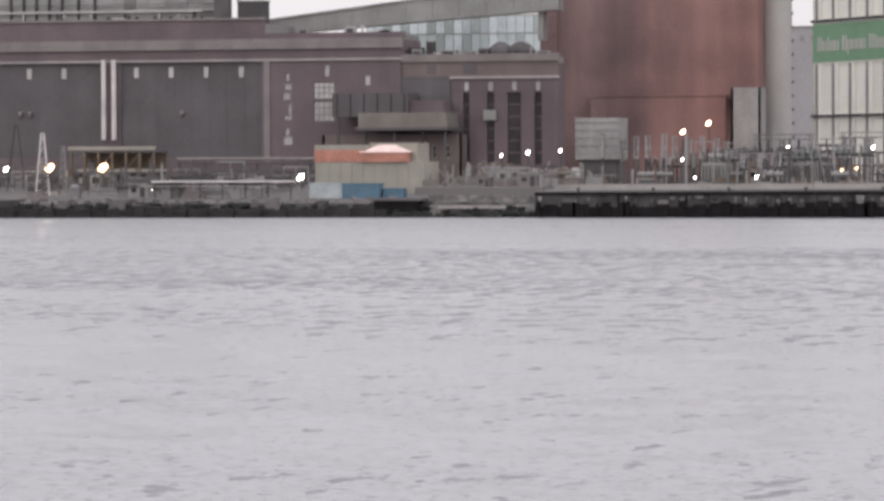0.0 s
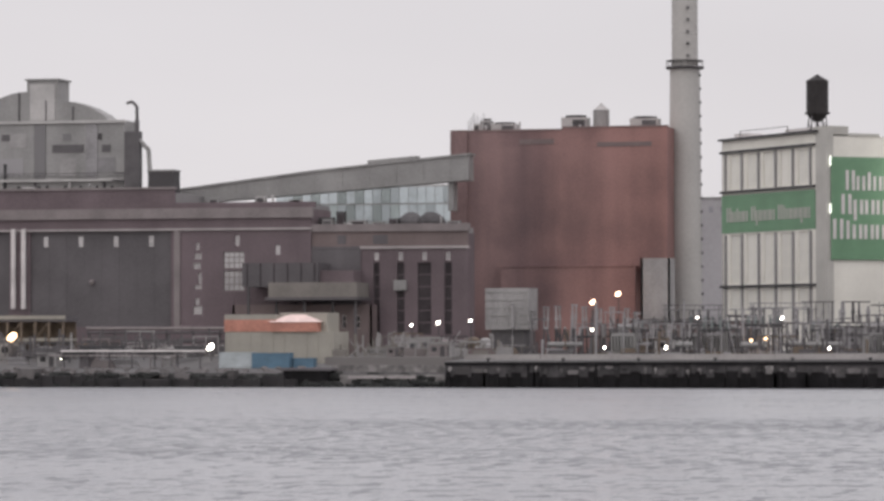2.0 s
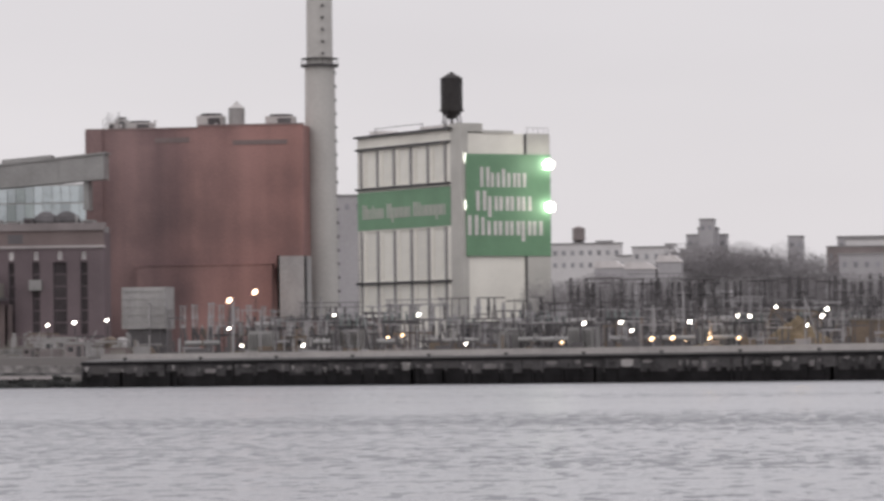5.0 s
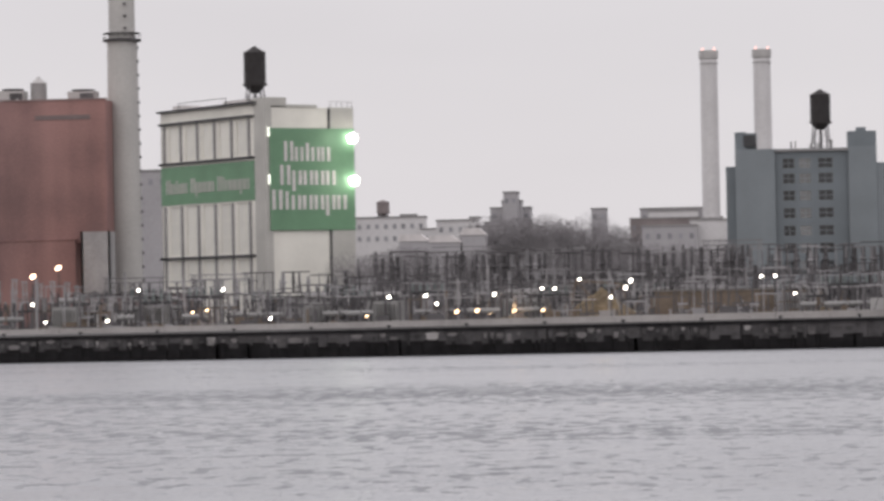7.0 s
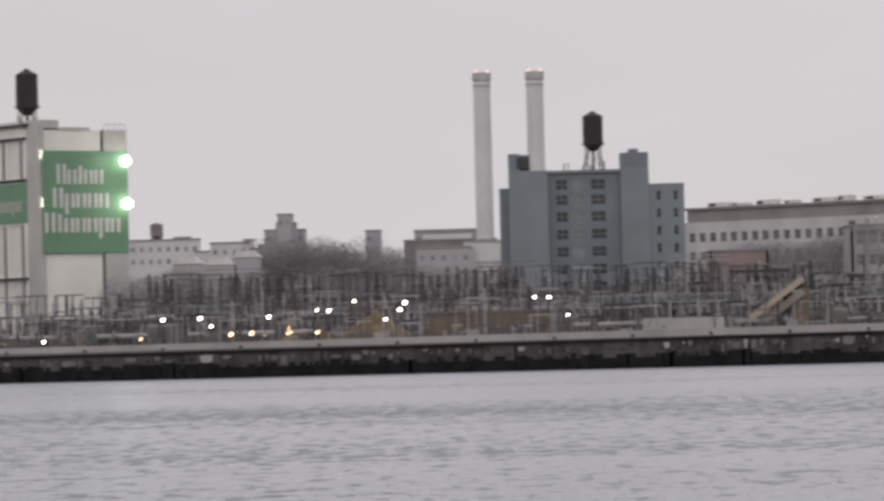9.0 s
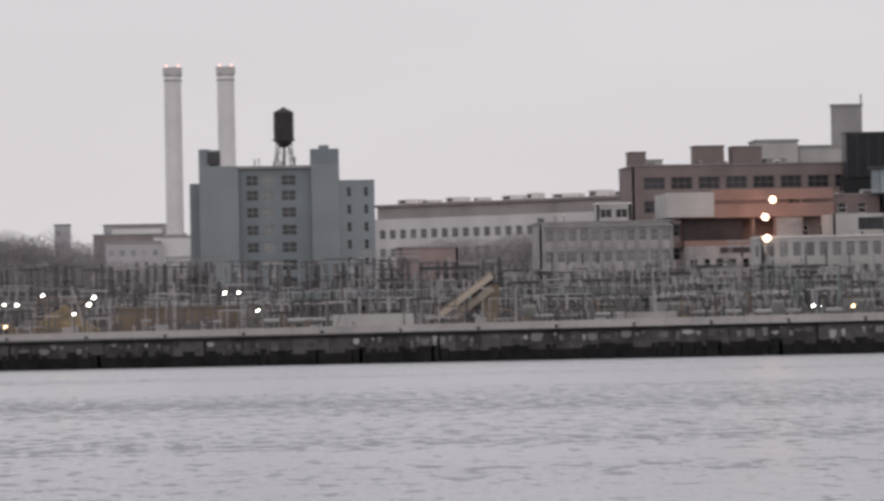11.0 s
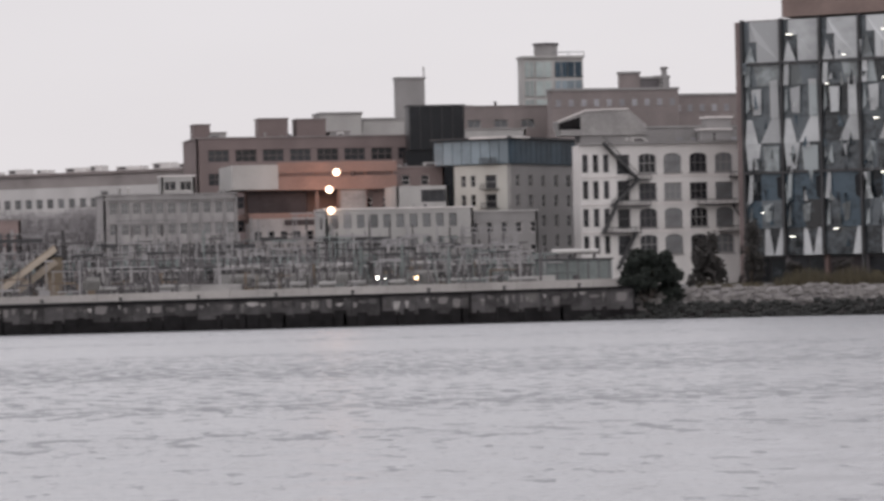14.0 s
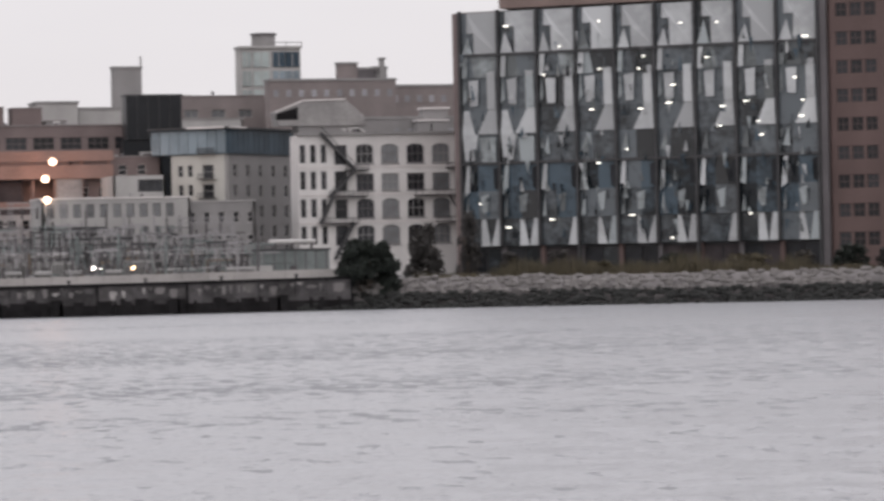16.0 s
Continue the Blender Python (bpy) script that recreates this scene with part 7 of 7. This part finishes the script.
def clutter(name, x0, x1, y0, y1, ztop, count, mat, label):
    """Uncountable small bars, braces, cable runs and boxes of the switchyard."""
    g = Geo()
    for i in range(count):
        x, y = rc.uniform(x0, x1), rc.uniform(y0, y1)
        z = GROUND + ztop * rc.random() ** 1.5
        kind = rc.random()
        if kind < 0.34:
            g.box(x, x + rc.uniform(1.0, 5.0), y, y + 0.2, z, z + rc.uniform(0.12, 0.32))
            g.box(x + 0.2, x + 0.36, y, y + 0.2, GROUND - 0.2, z)
        elif kind < 0.68:
            g.box(x, x + rc.uniform(0.14, 0.4), y, y + 0.2, GROUND - 0.2, z + rc.uniform(0.5, 2.0))
        elif kind < 0.84:
            g.bar((x, y, GROUND), (x + rc.uniform(-2.5, 2.5), y, z + 1.2), rc.uniform(0.08, 0.16))
        else:
            w, h = rc.uniform(0.8, 2.8), rc.uniform(0.5, 1.8)
            g.box(x, x + w, y, y + 1, GROUND - 0.2, GROUND + h)
    return solid(name, g, mat, Matrix(), label, "switchgear", "", "stuff")


clutter("switchyard_clutter", -122, 124, 548, 606, 6.4, 620, STEEL_DARK, "tangle of dark steel brackets, cables and cabinets")
clutter("switchyard_clutter", -122, 124, 550, 610, 7.5, 420, STEEL, "tangle of pale steel brackets, cables and cabinets")
clutter("switchyard_clutter", -120, 122, 555, 600, 4.0, 240, RUSTY, "brownish cabinets and rusty steel in the switchyard")
clutter("switchyard_clutter", 30, 124, 590, 624, 10.5, 300, STEEL, "tangle of pale steel brackets, cables and cabinets")
clutter("switchyard_clutter", 30, 124, 586, 620, 9.5, 170, SWITCH_GREEN, "grey-green painted switchgear and cabinets")
clutter("switchyard_clutter", -70, 122, 596, 622, 10.5, 260, STEEL_DARK, "tangle of dark steel brackets, cables and cabinets")
clutter("shore_yard_clutter", -262, -170, 534, 580, 3.2, 420, STEEL_DARK, "tangle of dark steel and timber on the shore yard")
clutter("shore_yard_clutter", -262, -170, 532, 580, 2.2, 60, TOWER_METAL, "pale pipes and sheet metal on the shore yard")
clutter("shore_yard_clutter", -150, -126, 545, 585, 2.8, 120, TOWER_METAL, "grey pipes and cabinets before the switch house")
clutter("shore_yard_clutter", -150, -126, 540, 580, 1.6, 90, DULL_TAN, "tan cabinets and timber before the switch house")

clutter("switchyard_clutter", 46, 122, 604, 609, 11.5, 150, STEEL, "tangle of pale steel posts, cables and cabinets")
clutter("switchyard_clutter", 46, 132, 600, 609, 11.0, 130, STEEL_DARK, "tangle of dark steel posts, cables and cabinets")
clutter("switchyard_clutter", 84, 124, 556, 596, 6.5, 150, SWITCH_GREEN, "grey-green painted switchgear and cabinets")
for xa, xb, y, z in ((92.9, 104.0, 600, 13.6), (82.4, 85.9, 600, 13.9), (72.0, 81.3, 600, 12.8), (95.1, 99.2, 596, 9.4), (54.8, 58.0, 600, 13.3), (28.6, 31.9, 600, 12.7), (35.8, 46.0, 604, 14.5), (108, 116, 598, 12.2)):
    ob = thing("cable_gantry", at(xa, y), "dark steel cable gantry beam on posts in the switchyard", "gantry", "switchyard gantries")
    part("beam", Geo().box(0, xb - xa, 0, 0.6, z - GROUND - 0.3, z - GROUND + 0.3), DARK_METAL, ob)
    for x in (0.3, xb - xa - 0.6):
        part("post", Geo().box(x, x + 0.3, 0.15, 0.45, -0.1, z - GROUND - 0.3), STEEL_DARK, ob)
container(62.8, 549, 4.7, 9.3, 1.7, TOWER_METAL, "long pale storage trailer parked behind the quay barrier")

pipes = thing("pipe_run", at(-190, 531, 0, 2.4), "long pale pipe on low stands beside dark gap blocks", "pipe")
part("pipe", Geo().bar((0, 0, 3.0), (23.5, 0, 3.0), 0.16, 8), WHITE_TRIM, pipes)
part("pipe", Geo().bar((-2, 0.5, 2.3), (20, 0.5, 2.3), 0.14, 8), BAND_PALE, pipes)
# Dark blocks stand in for the black gaps around the pipes.
for x, w, z, h in ((3.0, 7.0, 3.3, 0.5), (12.5, 5.5, 2.45, 0.45), (18.5, 4.4, 3.3, 0.4), (0.5, 4.0, 2.5, 0.4)):
    part("dark_box", Geo().box(x, x + w, 0.25, 1.4, z, z + h), DARK_METAL, pipes, "dark block in place of a shaded gap")
for k in range(7):
    part("stand", Geo().box(0.3 + k * 3.7, 0.5 + k * 3.7, 0.3, 0.5, -0.3, 3.2), STEEL_DARK, pipes)

# ---- yard lamps ----
def yard_lamp(x, y, z, mat, r, label="tall yard floodlight with glowing head", name="yard_floodlight", base=None):
    b = GROUND - 0.15 if base is None else base
    ob = thing(name, at(x, y, 0, b), label, "floodlight", "yard floodlights")
    part("pole", Geo().bar((0, 0.5, 0), (0, 0.5, z - b + 0.1), 0.09, 6), STEEL_DARK, ob)
    head = part("lamp_head", Geo().box(-r * 0.8, r * 0.8, 0.1, 0.6, z - b - r * 0.8, z - b + r * 0.8), STEEL_DARK, ob)
    part("lens", Geo().ring(0, 0, [(-r * 1.15, r * 0.3), (-r * 0.8, r * 0.68), (0, r * 0.8), (r * 0.8, r * 0.68), (r * 1.15, r * 0.3)], 12), mat, head, "glowing lens", pose(0, 0, z - b, 0, 50, 0))
    return ob


white_lamps = ((-111.5, 8.6), (-109.5, 5.8), (-99.6, 5.8), (-94.6, 10.5), (-73.8, 5.7), (-141.0, 9.4), (-136.6, 9.8), (-131.3, 10.1), (-55.1, 8.7), (-49.3, 8.8), (-47.6, 7.5),
               (-38.6, 8.8), (-31.1, 9.6), (-29.2, 9.5), (-25.2, 10.9), (-17.3, 10.5), (-20.4, 8.0), (2.9, 10.8), (5.1, 10.8), (8.0, 8.0), (14.0, 6.4), (-81.2, 10.4), (95.1, 7.0), (96.5, 6.9), (31.4, 6.7), (-18.1, 9.4))
for x, z in white_lamps:
    yard_lamp(x, 560, z, LAMP_WHITE, rt.uniform(0.15, 0.28))
for x, z in ((-85.5, 6.9), (-83.2, 7.2), (-58.2, 5.8), (-30.8, 6.2), (-41.0, 6.3), (-35.2, 6.2), (-44.2, 6.2), (-38.9, 6.1), (100.7, 6.9)):
    yard_lamp(x, 556, z, LAMP_WARM, rt.uniform(0.2, 0.32), "low warm sodium yard lamp on a pole")
for x, z in ((-111.4, 13.0), (-107.3, 14.3)):
    yard_lamp(x * 625 / 560, 625, 8 + (z - 8) * 625 / 560, LAMP_ORANGE, 0.45, "orange sodium floodlight beside the boiler house")
for x, z, r in ((-208.9 * 550 / 560, 7.6, 0.75), (-218.3 * 550 / 560, 7.6, 0.7), (-222, 7.4, 0.35), (-224.5, 7.3, 0.3), (-174.7 * 550 / 560, 6.0, 0.5), (-197, 3.9, 0.3)):
    yard_lamp(x, 550, z, LAMP_WARM if r > 0.6 else LAMP_WHITE, r, "bright floodlight on the shore yard", "yard_floodlight", 3.2)
for x, z in ((-79.4, 41.5), (-79.2, 32.8)):
    ob = thing("sign_floodlight", at(x, 731.5, 0, z), "bright floodlight on the storage sign bracket", "floodlight", "sign floodlights")
    part("bracket", Geo().bar((-0.6, 1.0, 0), (0.5, 0, 0), 0.1), STEEL_DARK, ob)
    part("lens", Geo().ring(0.6, 0, [(-0.95, 0.3), (-0.7, 0.75), (0, 1.0), (0.7, 0.75), (0.95, 0.3)], 14), LAMP_GREENISH, ob)
for x, y, z in ((102.5, 645, 26.2), (101.1, 645, 23.1), (95.7, 609, 18.6)):
    ob = thing("deck_lamp", at(x, y, 0, z), "orange sodium lamp on the open decks", "lamp", "deck lamps")
    part("bracket", Geo().bar((0, 0.3, 0), (0, 5.2, 0), 0.08), STEEL_DARK, ob)
    part("lens", Geo().ring(0, 0, [(-0.6, 0.25), (-0.4, 0.48), (0, 0.64), (0.4, 0.48), (0.6, 0.25)], 12), LAMP_ORANGE, ob)
for b, z, w in ((1, 42.5, 1.6), (3, 42.6, 0.7), (5, 41.6, 0.8), (4, 36.3, 0.8), (6, 35.6, 1.2), (8, 38.4, 2.2), (5, 31.2, 1.4), (3, 27.6, 1.6), (4, 27.4, 1.4), (5, 28.2, 1.8),
                (6, 27.3, 1.3), (7, 28.0, 1.4), (8, 25.2, 1.2), (2, 9.0, 1.4), (4, 9.4, 1.5), (1, 7.8, 1.6), (5, 5.4, 1.2), (3, 18.4, 1.0), (7, 22.3, 1.2), (2, 33.8, 0.8), (8, 31.6, 1.0), (2, 38.6, 0.7), (3, 34.4, 0.9), (4, 34.2, 0.7), (6, 24.0, 0.8), (8, 27.8, 0.9), (7, 24.6, 0.8), (6, 41.4, 0.8), (0, 12.0, 0.6), (7, 9.2, 1.0), (4, 20.6, 0.7)):
    x = b * 7.1 + rt.uniform(1.2, 5.2)
    part("ceiling_light", Geo().box(x, x + w * 0.55, -1.3, -1.15, z, z + 0.11), CEILING_LIGHT, office, "glowing office ceiling light")


# ---- plants ----
def bush(x, y, z, w, h, mat, count, label, seed, name="bush"):
    r = random.Random(seed)
    ob = thing(name, at(x, y, 0, z), label, "shrub")
    g = Geo()
    for i in range(5):
        a = r.uniform(0, 6.28)
        g.bar((0, 0, -0.2), (w * 0.25 * math.cos(a), w * 0.2 * math.sin(a), h * 0.6), 0.12)
    part("stem", g, BARK, ob)
    lobes = []
    for i in range(60):
        v = r.uniform(0.06, 0.90)
        reach = 0.42 * (1.0 - 0.75 * max(0.0, v - 0.25))
        lobes.append((r.uniform(-reach, reach) * w, r.uniform(-0.25, 0.25) * w, v * h, r.uniform(0.07, 0.15)))
    g = Geo()
    for i in range(count):
        lx, ly, lz, s = r.choice(lobes)
        d = Vector((r.gauss(0, 1), r.gauss(0, 1), r.gauss(0, 1))).normalized() * (r.random() ** 0.4)
        p = Vector((lx + d.x * s * w, ly + d.y * s * w, max(0.05, lz + d.z * s * h)))
        q = 0.28 * r.uniform(0.6, 1.6)
        u = Vector((r.gauss(0, 1), r.gauss(0, 1), r.gauss(0, 1))).normalized()
        v = u.cross(Vector((r.gauss(0, 1), r.gauss(0, 1), r.gauss(0, 1)))).normalized()
        g.add([p - u * q, p + v * q * 0.6, p + u * q, p - v * q * 0.6], [(0, 1, 2, 3)])
    part("leaves", g, mat, ob)
    return ob


bush(130.0, 523.6, 1.7, 11.2, 9.2, EVERGREEN, 20000, "dense dark evergreen shrub on the shore bank", 1)
bush(143.0, 538, 3.8, 6.6, 9.2, NEAR_TWIG, 3600, "dark brown half-bare shrub before the loft", 2)
bush(151.0, 541, 4.0, 4.2, 11.0, NEAR_TWIG, 1500, "thin brown half-bare shrub before the loft", 3)
bush(157.5, 540, 4.0, 4.0, 4.2, NEAR_TWIG, 1200, "low brown half-bare shrub by the office corner", 4)
bush(181.5, 531, 4.0, 6.0, 3.4, EVERGREEN, 1600, "low dark shrub before the glass office", 5)
bush(206.0, 519, 4.0, 7.0, 4.2, EVERGREEN, 1800, "low dark shrub before the brick wing", 6)
bush(212.0, 516, 4.0, 6.0, 5.0, NEAR_TWIG, 1200, "thin brown half-bare shrub on the bank", 7)
bush(171.0, 536, 4.0, 5.0, 2.4, DRY_GRASS, 1600, "low olive shrub before the glass office", 8)
bush(163.0, 532, 3.8, 4.6, 4.6, NEAR_TWIG, 900, "thin brown half-bare shrub before the glass office", 9)
bush(190.5, 523, 3.6, 8.5, 3.6, DRY_GRASS, 1500, "low olive shrub before the glass office", 10)
bush(199.0, 520, 3.6, 5.0, 4.0, NEAR_TWIG, 900, "thin brown half-bare shrub before the glass office", 11)
g = Geo()
rg = random.Random(3)
for i in range(15000):
    x = rg.uniform(141, 225)
    y = 533 - (x - 141) * 0.36 + rg.uniform(-3.5, 7)
    h = rg.uniform(0.6, 3.0) * (1.3 if 152 < x < 196 else 0.6) * (0.75 + 0.35 * math.sin(x * 0.55) * math.sin(x * 0.23 + 1.0))
    a = rg.uniform(0, 3.14)
    wdt = rg.uniform(0.05, 0.16)
    lean = rg.uniform(-0.4, 0.4)
    zb = 3.2
    g.add([(x - wdt * math.cos(a), y - wdt * math.sin(a), zb), (x + wdt * math.cos(a), y + wdt * math.sin(a), zb), (x + lean, y + lean * 0.5, zb + 0.8 + h)], [(0, 1, 2)])
solid("bank_grass", g, DRY_GRASS, Matrix(), "tall dry olive and rust grass on the bank", "grass", "", "stuff")


def bare_tree(m, h, seed, twig=BARE_TWIG, label="leafless grey winter tree in the distance", group="far winter trees"):
    r = random.Random(seed)
    ob = thing("bare_tree", m, label, "tree", group)
    part("trunk", Geo().ring(0, 0, [(-0.5, h * 0.035), (h * 0.35, h * 0.022), (h * 0.6, h * 0.01)], 6), BARK, ob)
    limbs, twigs = Geo(), Geo()
    for i in range(22):
        a, z = r.uniform(0, 6.28), h * r.uniform(0.2, 0.55)
        e = Vector((math.cos(a) * h * r.uniform(0.16, 0.36), math.sin(a) * h * 0.25, z + h * r.uniform(0.14, 0.4)))
        s = Vector((0, 0, z))
        limbs.bar(s, e, h * 0.0045, 3)
    for k in range(5200):
        d = Vector((r.gauss(0, 1), r.gauss(0, 1), r.gauss(0, 1))).normalized() * r.random() ** 0.45
        p = Vector((d.x * h * 0.36, d.y * h * 0.36, h * 0.60 + d.z * h * 0.36))
        out = Vector((d.x + r.gauss(0, 0.6), d.y + r.gauss(0, 0.6), d.z + 0.4 + r.gauss(0, 0.6))).normalized() * h * r.uniform(0.015, 0.04)
        side = Vector((r.uniform(0.03, 0.07), 0, r.uniform(-0.05, 0.05))) * (h / 16)
        twigs.add([p - side, p + side, p + out], [(0, 1, 2)])
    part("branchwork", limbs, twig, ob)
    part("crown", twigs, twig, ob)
    return ob


t0 = [bare_tree(at(-76 + i * 6, 1085 + i * 3), 27, 30 + i) for i in range(4)]
for i in range(26):
    m = at(-80 + i * 2.6 + rg.uniform(-1.5, 1.5), 1070 + rg.uniform(-15, 30), rg.uniform(0, 360))
    c = copy_thing(t0[i % 4], m @ Matrix.Scale(rg.uniform(0.85, 1.12) * (0.86 if i > 17 else 1), 4))
t1 = [bare_tree(at(46 + i * 7, 700), 17.5, 50 + i, BARE_TWIG, "leafless brown winter tree behind the switchyard", "switchyard winter trees") for i in range(3)]
for i in range(9):
    copy_thing(t1[i % 3], at(42 + i * 3.0 + rg.uniform(-1.5, 1.5), rg.uniform(672, 730), rg.uniform(0, 360)) @ Matrix.Scale(rg.uniform(0.75, 1.1), 4))
for i in range(16):
    copy_thing(t0[i % 4], at(-15 + i * 1.9 + rg.uniform(-2, 2) if i < 4 else 38 + (i - 4) * 3.5, 700 + rg.uniform(0, 60), rg.uniform(0, 360)) @ Matrix.Scale(rg.uniform(0.45, 0.6), 4))
for i in range(24):
    copy_thing(t0[i % 4], at(-76 + i * 3.2 + rg.uniform(-2, 2), rg.uniform(670, 740), rg.uniform(0, 360)) @ Matrix.Scale(rg.uniform(0.42, 0.58), 4))
